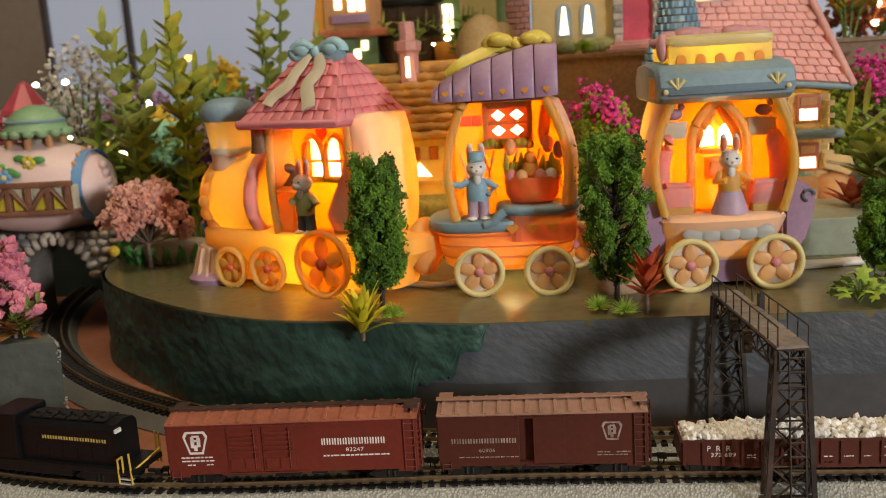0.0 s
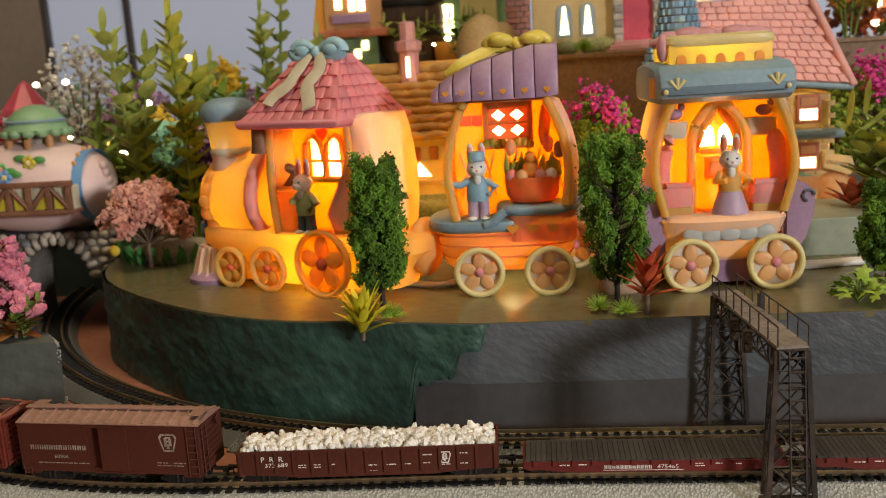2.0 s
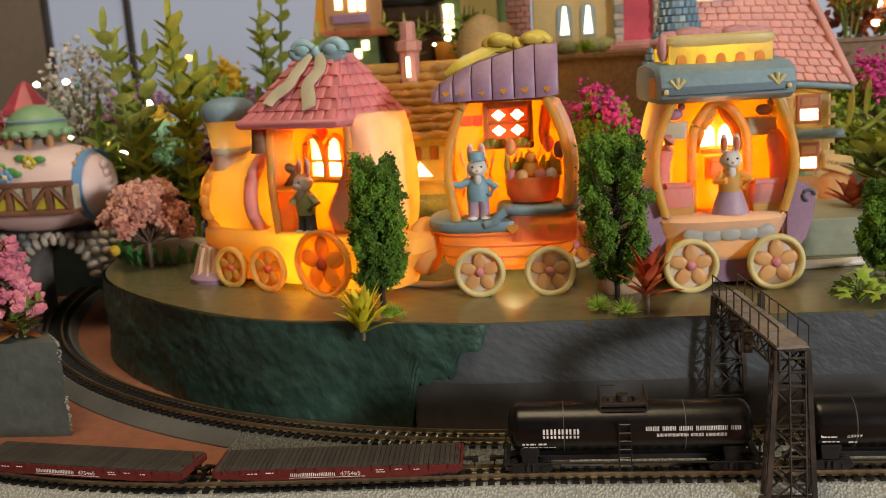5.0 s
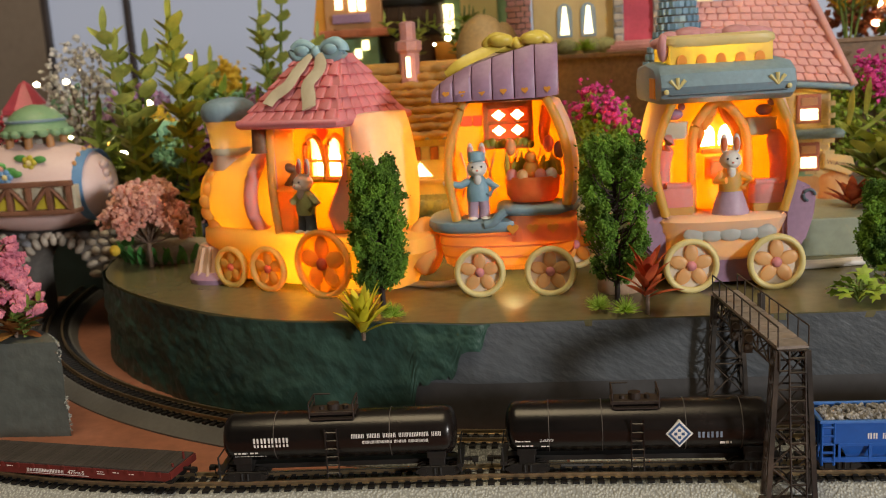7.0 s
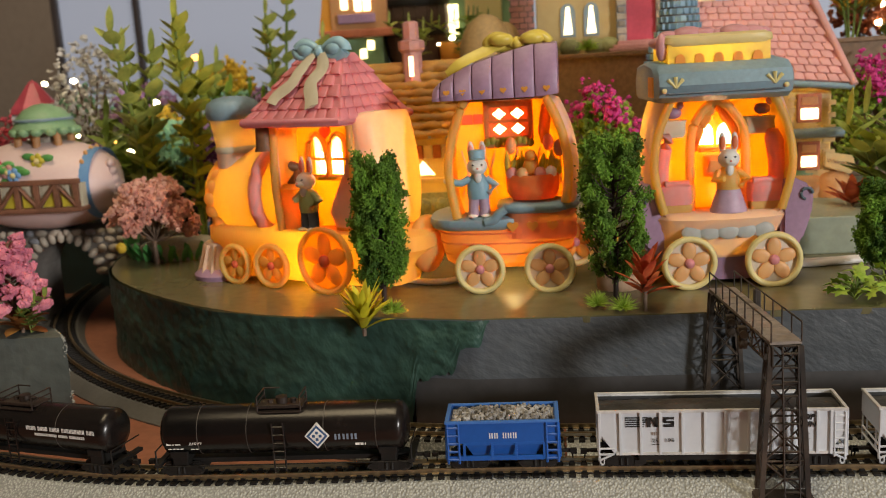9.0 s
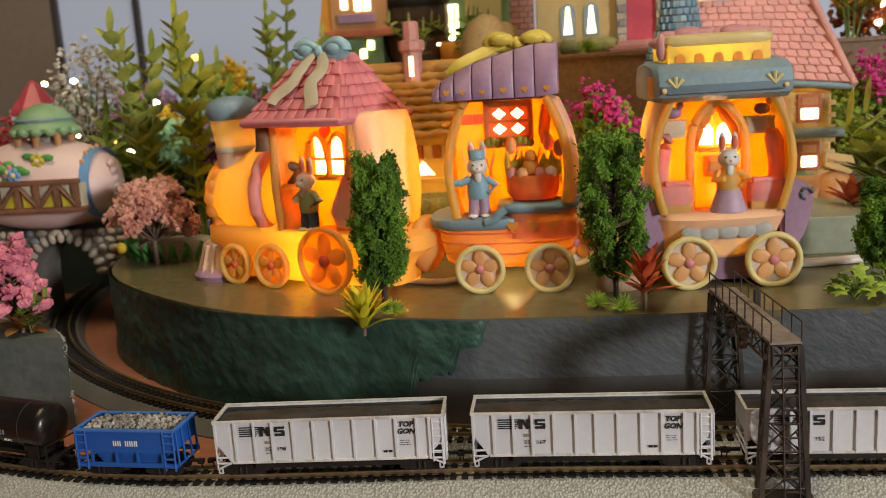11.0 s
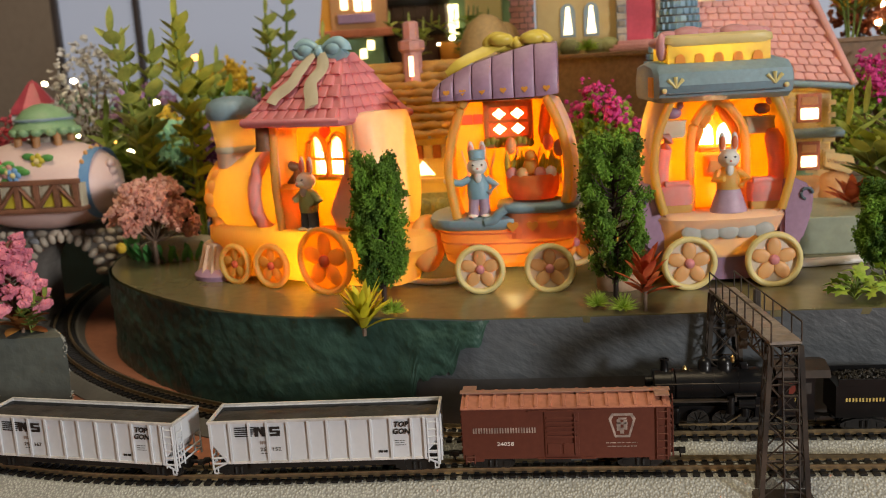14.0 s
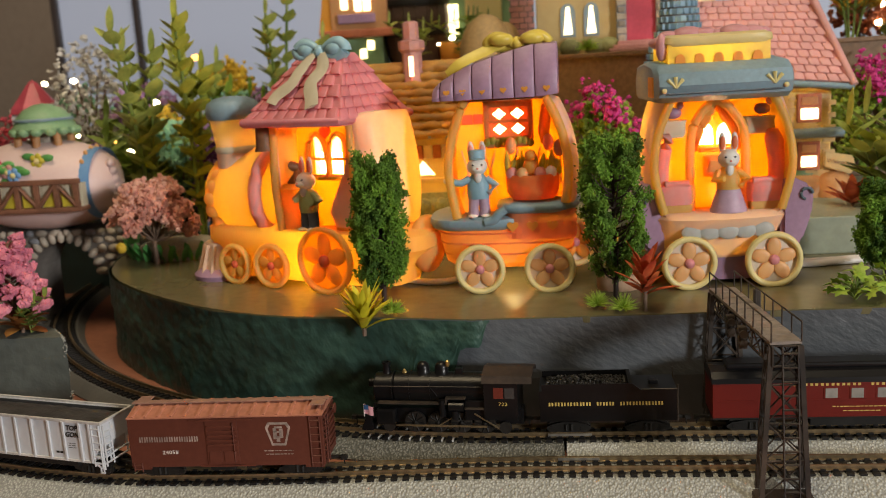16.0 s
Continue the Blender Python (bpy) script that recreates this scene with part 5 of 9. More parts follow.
def coach():
    ob = thing("passenger_coach", (0, 0, 0), "tuscan red passenger coach with black roof and gold lettering", "passenger car")
    h = 76.0
    part("body", boxes((-h, h, -9.4, 9.4, 7.0, 21.5), bevel=0.3), M["coach_red"], ob)
    prof = [(-9.7, 21.4), (-9.2, 23.4), (-6.5, 25.4), (0, 26.4), (6.5, 25.4), (9.2, 23.4), (9.7, 21.4)]
    part("roof", loft([[(x, y, z) for y, z in prof] for x in (-h - 0.3, h + 0.3)]), M["black"], ob)
    part("clerestory", boxes((-h + 6, h - 6, -4.6, 4.6, 25.4, 28), bevel=1.0), M["black"], ob)
    part("door", boxes((-h + 20, -h + 30, -9.8, -9.2, 7.4, 20.4), (-h + 21, -h + 21.8, -10.1, -9.2, 8, 19), bevel=0.15), M["coach_red"], ob)
    part("door_handle", rods([((-h + 21, -10.1, 14), (-h + 21, -10.1, 18.5))], 0.3), M["black"], ob)
    part("belt_rail", boxes((-h, h, -9.62, -9.3, 14.0, 14.5)), M["coach_red"], ob)
    for i in range(11):
        x = -h + 45.5 + i * 9.8
        w = part("window", boxes((x - 3.0, x + 3.0, -9.56, -9.3, 14.6, 19.6), bevel=0.1), M["coach_red"], ob)
        part("pane", boxes((x - 2.3, x + 2.3, -9.66, -9.5, 15.0, 19.0)), M["pane"], w)
    word_bars((7, 3, 7), 74.0, 1.0, M["gold_print"], ob, (-h + 66, -9.45, 20.6))
    small_bars([(-h + 46, -h + 68, 11.4, 0.35), (-h + 50, -h + 64, 9.6, 0.35)], M["gold_print"], ob, -9.42)
    part("underframe", boxes((-h, h, -8.6, 8.6, 6.0, 7.1), (-h + 38, -h + 70, -8, -3, 3.0, 6.2), bevel=0.2), M["truck"], ob)
    for s in (-1, 1):
        bogie(ob, s * (h - 16), 2.7, 13, 20)
        coupler(ob, s * h, s)
    return ob


# each car with the place of its middle along the train (mm right of x = 0 at the start), and the distance between its bogies
FREIGHT = [(diesel(), -175.5, 70), (boxcar_double(), -64.2, 73), (boxcar_plain(), 29.9, 55), (gondola(), 129.5, 79), (flatcar(True), 235.8, 76), (flatcar(False), 340.4, 76),
           (tank_car(True), 450.6, 74), (tank_car(False), 562.7, 82), (ore_car(), 647.6, 26), (coal_hopper("25 198", 1), 727.6, 69), (coal_hopper("25 167", 2), 826.9, 69),
           (coal_hopper("25 152", 3), 927.0, 69), (boxcar_last(), 1018.7, 55)]
PASSENGER = [(steam_engine(), -7.5, 34), (tender(), 56.6, 32), (coach(), 174.0, 120)]
# ---- room ----
M["wall"] = mat("beige_wall_paint", (0.27, 0.22, 0.175), rough=0.8, vary=0.1, size=200, bump=0.1, bump_size=3)
# ceiling is out of view, its grey kept low to limit bounced light
M["ceiling"] = mat("grey_ceiling_paint", (0.34, 0.325, 0.30), rough=0.9, vary=0.05, size=300)
M["carpet"] = mat("brown_carpet", (0.16, 0.12, 0.09), rough=0.95, vary=0.25, size=30, bump=0.5, bump_size=3)
M["window_frame"] = mat("dark_window_bar", (0.06, 0.05, 0.05), rough=0.5, vary=0.2, size=20)
M["dusk"] = lit("dusk_sky", (0.31, 0.34, 0.42), 0.60)
RX0, RX1, RY0, RY1, RZ0, RZ1 = -1900, 2000, -1700, 1250, -820, 1650


def wall(name, args, label):
    return tagged(part(name, boxes(args), M["wall"]), label, "wall", kind="structure")


tagged(part("floor", boxes((RX0, RX1, RY0, RY1, RZ0 - 60, RZ0)), M["carpet"]), "brown carpeted room floor", "floor", kind="structure")
tagged(part("ceiling", boxes((RX0 - 100, RX1 + 100, RY0 - 100, RY1 + 100, RZ1, RZ1 + 60)), M["ceiling"]), "plain grey ceiling out of view", "ceiling", kind="structure")
wall("wall_west", (RX0 - 100, RX0, RY0, RY1, RZ0, RZ1), "plain beige wall")
wall("wall_east", (RX1, RX1 + 100, RY0, RY1, RZ0, RZ1), "plain beige wall")
wall("wall_south", (RX0, RX1, RY0 - 100, RY0, RZ0, RZ1), "plain beige wall")
back = thing("wall_north", (0, 0, 0), "beige wall with a wide window showing dusk", "wall", kind="structure")
WX0, WX1, WZ0, WZ1 = -820, 1300, 20, 900
for a in ((RX0, WX0, RY1, RY1 + 100, RZ0, RZ1), (WX1, RX1, RY1, RY1 + 100, RZ0, RZ1), (WX0, WX1, RY1, RY1 + 100, RZ0, WZ0), (WX0, WX1, RY1, RY1 + 100, WZ1, RZ1)):
    part("wall_panel", boxes(a), M["wall"], back)
win = thing("window_1", (0, 0, 0), "wide window with dark bars and grey-blue dusk outside", "window", kind="structure")
for x in (WX0 + 5, -668, -70, 330, 840, WX1 - 5):
    part("window_bar", boxes((x - 5, x + 5, RY1 + 1, RY1 + 13, WZ0, WZ1), bevel=1.5), M["window_frame"], win)
tagged(part("backdrop", boxes((WX0 + 0.5, WX1 - 0.5, RY1 + 16, RY1 + 24, WZ0 + 0.5, WZ1 - 0.5)), M["dusk"]), "grey-blue dusk outside the window", "backdrop", kind="structure")
# ---- lighted ceramic train on the plateau ----
M["cream"] = mat("cream_bisque_ceramic", (0.86, 0.62, 0.20), rough=0.45, vary=0.07, size=14, bump=0.1, bump_size=1.0, translucent=0.52, glow=(1.0, 0.58, 0.035))
M["peach"] = mat("peach_bisque_ceramic", (0.84, 0.60, 0.44), rough=0.45, vary=0.08, size=12, bump=0.1, bump_size=1.0, translucent=0.20, glow=(1.0, 0.58, 0.07))
M["inner"] = mat("glowing_inner_ceramic", (0.86, 0.62, 0.14), rough=0.5, vary=0.08, size=10, bump=0.12, bump_size=1.0, translucent=0.58, glow=(1.0, 0.56, 0.05))
M["rim_yellow"] = mat("yellow_painted_ceramic", (0.92, 0.71, 0.24), rough=0.45, vary=0.1, size=6, bump=0.12, translucent=0.6, glow=(1.0, 0.72, 0.08))
M["pale_yellow"] = mat("pale_yellow_glaze", (0.84, 0.74, 0.36), rough=0.4, vary=0.08, size=6, bump=0.1, translucent=0.25, glow=(1.0, 0.78, 0.15))
M["orange"] = mat("coral_orange_ceramic", (0.86, 0.30, 0.15), rough=0.45, vary=0.1, size=10, bump=0.1, translucent=0.45, glow=(1.0, 0.38, 0.03))
M["pink_roof"] = mat("pink_painted_shingle", (0.84, 0.33, 0.36), rough=0.45, vary=0.14, size=8, bump=0.15, translucent=0.3, glow=(1.0, 0.22, 0.08), per_piece=0.08)
M["lilac"] = mat("lilac_painted_ceramic", (0.40, 0.25, 0.38), rough=0.45, vary=0.14, size=9, bump=0.12, translucent=0.12, glow=(1.0, 0.35, 0.12))
M["slate_blue"] = mat("slate_blue_painted_ceramic", (0.24, 0.36, 0.43), rough=0.45, vary=0.14, size=9, bump=0.12, translucent=0.1, glow=(1.0, 0.4, 0.12))
M["aqua"] = mat("pale_aqua_painted_ceramic", (0.36, 0.58, 0.68), rough=0.42, vary=0.1, size=7, bump=0.1)
M["ribbon"] = mat("cream_grey_painted_ribbon", (0.70, 0.64, 0.48), rough=0.45, vary=0.1, size=6, bump=0.1, translucent=0.1, glow=(1.0, 0.5, 0.1))
M["petal"] = mat("orange_flower_petal", (0.95, 0.42, 0.07), rough=0.4, vary=0.1, size=5, bump=0.1, translucent=0.32, glow=(1.0, 0.55, 0.06))
M["wheel_disc"] = mat("white_glazed_wheel", (0.90, 0.80, 0.68), rough=0.4, vary=0.06, size=6, bump=0.08, translucent=0.3, glow=(1.0, 0.78, 0.3))
M["wheel_glow"] = mat("amber_glazed_wheel", (0.92, 0.68, 0.24), rough=0.4, vary=0.06, size=6, bump=0.08, translucent=0.85, glow=(1.0, 0.74, 0.12))
M["petal_glow"] = mat("glowing_orange_petal", (1.0, 0.62, 0.13), rough=0.4, vary=0.1, size=5, bump=0.1, translucent=0.5, glow=(1.0, 0.76, 0.10))
M["lattice"] = mat("golden_brown_lattice", (0.58, 0.31, 0.10), rough=0.5, vary=0.2, size=4, bump=0.2, translucent=0.4, glow=(1.0, 0.45, 0.05))
M["petal_tan"] = mat("tan_flower_petal", (0.95, 0.60, 0.27), rough=0.4, vary=0.1, size=5, bump=0.1, translucent=0.40, glow=(1.0, 0.50, 0.06))
M["scallop_blue"] = mat("pale_blue_grey_glaze", (0.50, 0.54, 0.52), rough=0.45, vary=0.1, size=6, bump=0.1, translucent=0.2, glow=(1.0, 0.6, 0.2))
M["hub"] = mat("rose_flower_centre", (0.66, 0.24, 0.26), rough=0.5, vary=0.2, size=2, bump=0.4, bump_size=0.8)
M["hub_red"] = mat("red_flower_centre", (0.75, 0.12, 0.05), rough=0.5, vary=0.2, size=2, bump=0.4, bump_size=0.8)
M["seat_pink"] = mat("rose_painted_seat", (0.88, 0.47, 0.45), rough=0.5, vary=0.12, size=5, bump=0.15, translucent=0.42, glow=(1.0, 0.52, 0.20))
M["rose_drape"] = mat("rose_pink_glaze", (0.58, 0.28, 0.30), rough=0.45, vary=0.12, size=6, bump=0.12)
M["gold_brown"] = mat("golden_ceramic", (0.78, 0.52, 0.16), rough=0.5, vary=0.15, size=5, bump=0.2, translucent=0.4, glow=(1.0, 0.65, 0.08))
M["brown_pot"] = mat("brown_painted_ceramic", (0.24, 0.11, 0.05), rough=0.5, vary=0.25, size=4, bump=0.3)
M["basket"] = mat("red_orange_basket_weave", (0.94, 0.28, 0.07), rough=0.5, vary=0.2, size=3, bump=0.6, bump_size=1.4, translucent=0.45, glow=(1.0, 0.34, 0.04))
M["fig_white"] = mat("white_bisque", (0.84, 0.80, 0.74), rough=0.5, vary=0.08, size=4, bump=0.1)
M["fig_blue"] = mat("blue_grey_painted_coat", (0.25, 0.42, 0.52), rough=0.5, vary=0.12, size=4, bump=0.12)
M["fig_green"] = mat("sage_green_painted_vest", (0.42, 0.47, 0.20), rough=0.5, vary=0.12, size=4)
M["fig_navy"] = mat("dark_blue_grey_trousers", (0.10, 0.13, 0.16), rough=0.5, vary=0.15, size=4)
M["fig_mauve"] = mat("mauve_painted_skirt", (0.46, 0.32, 0.42), rough=0.5, vary=0.12, size=4)
M["fig_pink"] = mat("pink_inner_ear", (0.78, 0.22, 0.16), rough=0.5, vary=0.12, size=3)
M["leafy"] = mat("painted_green_leaves", (0.48, 0.54, 0.09), rough=0.5, vary=0.25, size=3, bump=0.3, translucent=0.45, glow=(0.8, 0.7, 0.05))
M["bulb_glow"] = lit("lit_bulb_opening", (1.0, 0.80, 0.42), 9.0)
M["bow_yellow"] = mat("bright_yellow_glaze", (0.72, 0.56, 0.09), rough=0.4, vary=0.12, size=6, bump=0.1)
M["cable"] = mat("white_plastic_cable", (0.72, 0.68, 0.64), rough=0.4, vary=0.05)


def torus_xz(bm, c, R, r, n=32, k=8, squash=1.0):
    rings = []
    for i in range(n):
        a = 2 * math.pi * i / n
        rings.append([(c[0] + (R + r * math.cos(b)) * math.cos(a), c[1] + squash * r * math.sin(b), c[2] + (R + r * math.cos(b)) * math.sin(a)) for b in [2 * math.pi * j / k for j in range(k)]])
    rings.append(rings[0])
    return loft(rings, False, True, bm)


def flower_wheel(parent, x, z, r, petal, hub, y=0.0, disc="wheel_disc"):
    w = part("wheel", lathe([(r - 1.0, 0), (r - 1.0, 0.4), (r * 0.4, 0.9), (0, 1.0)], 32), M[disc], parent)
    w.matrix_basis = pose(x * MM, (y + 1.0) * MM, z * MM, 90, 0, 0)
    bm = torus_xz(bmesh.new(), (x, y - 0.6, z), r - 1.3, 1.5, 40, 8, 1.3)
    part("rim", bm, M["rim_yellow" if disc == "wheel_glow" else "pale_yellow"], w, smooth=60).matrix_parent_inverse = w.matrix_basis.inverted()
    for i in range(5):
        a = radians(90 + i * 72)
        bm = ball(bmesh.new(), (0, 0, 0), 1, 12, (r * 0.35, 0.9, r * 0.25))
        bmesh.ops.rotate(bm, verts=bm.verts, cent=(0, 0, 0), matrix=Matrix.Rotation(-a, 3, "Y"))
        bmesh.ops.translate(bm, verts=bm.verts, vec=(x + r * 0.46 * math.cos(a), y - 0.5, z + r * 0.46 * math.sin(a)))
        part("petal", bm, M[petal], w, smooth=60).matrix_parent_inverse = w.matrix_basis.inverted()
    part("hub", ball(bmesh.new(), (x, y - 1.0, z), r * 0.19, 10, (1, 0.8, 1)), M[hub], w, smooth=60).matrix_parent_inverse = w.matrix_basis.inverted()
    return w


def ring_plan(cx, cy, rx, ry, z, n=36, p=3.0):
    """A rounded-rectangle ring at height z."""
    out = []
    for i in range(n):
        a = 2 * math.pi * i / n
        c, s = math.cos(a), math.sin(a)
        out.append((cx + rx * math.copysign(abs(c) ** (2 / p), c), cy + ry * math.copysign(abs(s) ** (2 / p), s), z))
    return out


def egg_outline(cx, z0, z1, w_mid, w_lo, w_hi, zm, n=14):
    """Barrel outline in x and z: half widths at the foot, the middle and the top."""
    def w(z):
        if z < zm:
            k = (zm - z) / (zm - z0)
            return w_mid + (w_lo - w_mid) * k * k
        k = (z - zm) / (z1 - zm)
        return w_mid + (w_hi - w_mid) * k * k
    zs = [z0 + (z1 - z0) * i / n for i in range(n + 1)]
    return [(cx - w(z), z) for z in zs] + [(cx + w(z), z) for z in reversed(zs)]


def even(poly, c, n=56):
    """The outline cut anew by n rays from c."""
    out = []
    for i in range(n):
        a = 2 * math.pi * (i + 0.5) / n
        d = (math.cos(a), math.sin(a))
        best = None
        for (x0, z0), (x1, z1) in zip(poly, poly[1:] + poly[:1]):
            ex, ez = x1 - x0, z1 - z0
            det = -d[0] * ez + d[1] * ex
            if abs(det) < 1e-9:
                continue
            t = (-(x0 - c[0]) * ez + (z0 - c[1]) * ex) / det
            u = (d[0] * (z0 - c[1]) - d[1] * (x0 - c[0])) / det
            if t > 0 and -1e-6 <= u <= 1 + 1e-6 and (best is None or t > best):
                best = t
        out.append((c[0] + d[0] * best, c[1] + d[1] * best))
    return out


def egg_house(ob, outer, inner, depth=48, back_y=27, front=2.0, shell="peach", inside="inner", label=""):
    c = (sum(p[0] for p in inner) / len(inner), (min(p[1] for p in inner) + max(p[1] for p in inner)) / 2)
    outer, inner = even(outer, c), even(inner, c)
    def ring(poly, k, y):
        return [(c[0] + (x - c[0]) * k, y, c[1] + (z - c[1]) * (0.6 + 0.4 * k)) for x, z in poly]
    def between(t, y):
        return [(a[0] + (b[0] - a[0]) * t, y, a[1] + (b[1] - a[1]) * t) for a, b in zip(inner, outer)]
    rings = [between(0.0, front + 1.5), between(0.3, front), between(0.7, front + 1.5), ring(outer, 0.985, front + 6), ring(outer, 1.01, front + 14), ring(outer, 1.0, front + 22),
             ring(outer, 0.92, depth - 12), ring(outer, 0.76, depth - 4), ring(outer, 0.45, depth)]
    bm = loft(rings, False, True)
    bm.verts.ensure_lookup_table()
    bm.faces.new(list(bm.verts[-len(outer):]))
    part("shell", bm, M[shell], ob, label, smooth=60)
    k = 0.95
    far_ring = [(c[0] + (x - c[0]) * k, c[1] + (z - c[1]) * (0.6 + 0.4 * k)) for x, z in inner]
    bm = loft([[(x, front + 1.5, z) for x, z in inner], [(x, back_y, z) for x, z in far_ring]], False, True)
    part("alcove", bm, M[inside], ob, smooth=60)
    return far_ring


def plate_with_holes(ob, poly, y, holes, material, name="back_wall"):
    """The alcove's back wall with its window openings cut through."""
    bm = bmesh.new()
    edges = []
    for ring in [poly] + holes:
        vs = [bm.verts.new((x, y, z)) for x, z in ring]
        edges += [bm.edges.new((vs[i], vs[(i + 1) % len(vs)])) for i in range(len(vs))]
    bmesh.ops.triangle_fill(bm, use_beauty=True, use_dissolve=False, edges=edges)
    bm.normal_update()
    bmesh.ops.solidify(bm, geom=bm.faces[:], thickness=-0.8)
    return part(name, bm, material, ob)


def arch_poly(x0, x1, z0, zs, zt, n=10):
    """A round-headed opening from z0, springing at zs and rising to zt."""
    cx, hw = (x0 + x1) / 2, (x1 - x0) / 2
    return [(x0, z0), (x0, zs)] + [(cx - hw * math.cos(math.pi * i / n), zs + (zt - zs) * math.sin(math.pi * i / n)) for i in range(1, n)] + [(x1, zs), (x1, z0)]


def rope(points, r=1.6, steps=8):
    bm = bmesh.new()
    pts = spline(points, steps)
    rr = [r * (1 + 0.05 * math.sin(i * 2.1)) for i in range(len(pts))]
    return tube(pts, rr, 8, bm)


def bow(ob, c, s, material, tails=True, label=""):
    """Two plump loops, a knot and two hanging tails."""
    bm = bmesh.new()
    for k in (-1, 1):
        pts = [(0, 0, 0), (k * 5, 0.3, 3.2), (k * 10, 0.6, 3.6), (k * 13, 0.5, 0.5), (k * 9, 0, -2.4), (k * 4, 0, -1.6), (0, 0, 0)]
        sp = spline([(c[0] + x * s, c[1] + y, c[2] + z * s) for x, y, z in pts], 5)
        tube(sp, [2.3 * s * (0.6 + 0.5 * math.sin(math.pi * i / (len(sp) - 1))) for i in range(len(sp))], 8, bm)
        ball(bm, (c[0] + k * 7.5 * s, c[1] + 0.5, c[2] + 0.9 * s), 4.2 * s, 10, (1.25, 0.8, 0.75))
    ball(bm, c, 2.8 * s, 10, (1, 1.1, 1.1))
    part("bow", bm, material, ob, label, smooth=60)


def ribbon_tail(ob, pts, w, material):
    sp = [Vector(p) for p in spline(pts, 6)]
    rings = []
    for i, p in enumerate(sp):
        d = (sp[min(i + 1, len(sp) - 1)] - sp[max(i - 1, 0)]).normalized()
        s = d.cross(Vector((0, -1, 0.6)).normalized()).normalized()
        n = s.cross(d)
        ww = w * (0.55 + 0.45 * min(1, i / 5))
        rings.append([p + s * ww + n * 0.2, p + n * 0.9, p - s * ww + n * 0.2, p - n * 0.8])
    part("ribbon_tail", loft(rings), material, ob, smooth=60)


def heart(c, s, y):
    pts = []
    for i in range(22):
        a = 2 * math.pi * i / 22
        pts.append((c[0] + s * 0.062 * 16 * math.sin(a) ** 3, c[1] + s * 0.062 * (13 * math.cos(a) - 5 * math.cos(2 * a) - 2 * math.cos(3 * a) - math.cos(4 * a))))
    return prism(pts, y - 0.5, y + 0.6)


def joined(name, pieces, place, label, category, turn=0):
    """One plain mesh in several colours."""
    bm = bmesh.new()
    mats = []
    for b, m_ in pieces:
        if m_ not in mats:
            mats.append(m_)
        me = bpy.data.meshes.new("tmp")
        b.to_mesh(me)
        b.free()
        n0 = len(bm.faces)
        bm.from_mesh(me)
        bpy.data.meshes.remove(me)
        bm.faces.ensure_lookup_table()
        for f in bm.faces[n0:]:
            f.material_index = mats.index(m_)
    ob = part(name, bm, mats[0], smooth=60)
    for m_ in mats[1:]:
        ob.data.materials.append(m_)
    ob.matrix_basis = pose(*[v * MM for v in place], 0, 0, turn)
    return tagged(ob, label, category)


def rabbit(place, h, top, legs, ears, label, skirt=False, hat=None, raised=0, turn=0):
    """A small moulded rabbit figure of height h."""
    s = h / 36.0
    P = []
    if skirt:
        P.append((lathe([(6.6, 0), (6.8, 1), (5.2, 7), (3.4, 13), (2.8, 15)], 18, squash=(1, 0.8)), legs))
    else:
        for k in (-1, 1):
            P.append((tube([(k * 2.2, 0, 1), (k * 2.1, 0, 6), (k * 1.6, 0, 12)], [2.2, 2.1, 2.4], 10), legs))
            P.append((ball(bmesh.new(), (k * 2.5, -1.2, 0.9), 2.0, 10, (1, 1.6, 0.5)), M["fig_white"] if not skirt else legs))
    P.append((lathe([(4.0, 9), (4.3, 11), (4.2, 15), (3.2, 19), (1.8, 21.5)], 18, squash=(1, 0.8)), top))
    if raised:
        P.append((tube([(-3, 0, 18.4), (-6.5, -0.5, 16.5), (-10.5, -1.2, 17.5)], [1.7, 1.8, 1.5], 8), top))
        P.append((ball(bmesh.new(), (-11.6, -1.3, 18.0), 1.7, 8), M["fig_white"]))
    else:
        P.append((tube([(-3, 0, 18.4), (-5.2, -2, 15), (-2.2, -4.4, 15.5)], [1.6, 1.7, 1.3], 8), top))
    P.append((tube([(3, 0, 18.4), (6.8, -0.5, 15), (4.0, -2.6, 11.6)], [1.6, 1.7, 1.3], 8), top))
    P.append((ball(bmesh.new(), (0, -2.4, 19.2), 2.0, 10, (0.8, 0.7, 1.4)), M["fig_white"]))
    P.append((ball(bmesh.new(), (0, -0.6, 24.2), 4.3, 14, (0.92, 0.95, 1.0)), M["fig_white"]))
    P.append((ball(bmesh.new(), (0, -4.0, 23.0), 1.9, 10, (1.2, 0.8, 0.8)), M["fig_white"]))
    for k in (-1, 1):
        P.append((ball(bmesh.new(), (k * 1.7, -4.35, 25.2), 0.45, 6), M["black"]))
        P.append((ball(bmesh.new(), (k * 2.2, 0.2, 31.4), 1.9, 10, (0.75, 0.45, 2.4)), M["fig_white"]))
        P.append((ball(bmesh.new(), (k * 2.2, -0.5, 31.2), 1.4, 10, (0.75, 0.4, 2.2)), ears))
    P.append((ball(bmesh.new(), (0, -5.2, 23.5), 0.5, 6), M["fig_pink"]))
    if hat:
        P.append((lathe([(3.2, 27.2), (3.4, 27.6), (3.2, 28.0), (3.3, 31.0), (3.0, 31.8), (0, 32)], 16, squash=(1, 0.9)), hat))
        P.append((ball(bmesh.new(), (0, -2.6, 27.7), 2.6, 10, (1, 0.9, 0.18)), hat))
    for b, _ in P:
        bmesh.ops.scale(b, vec=(s * 1.22, s * 1.2, s), verts=b.verts)
    return joined("rabbit_figurine", P, place, label, "figurine", turn)


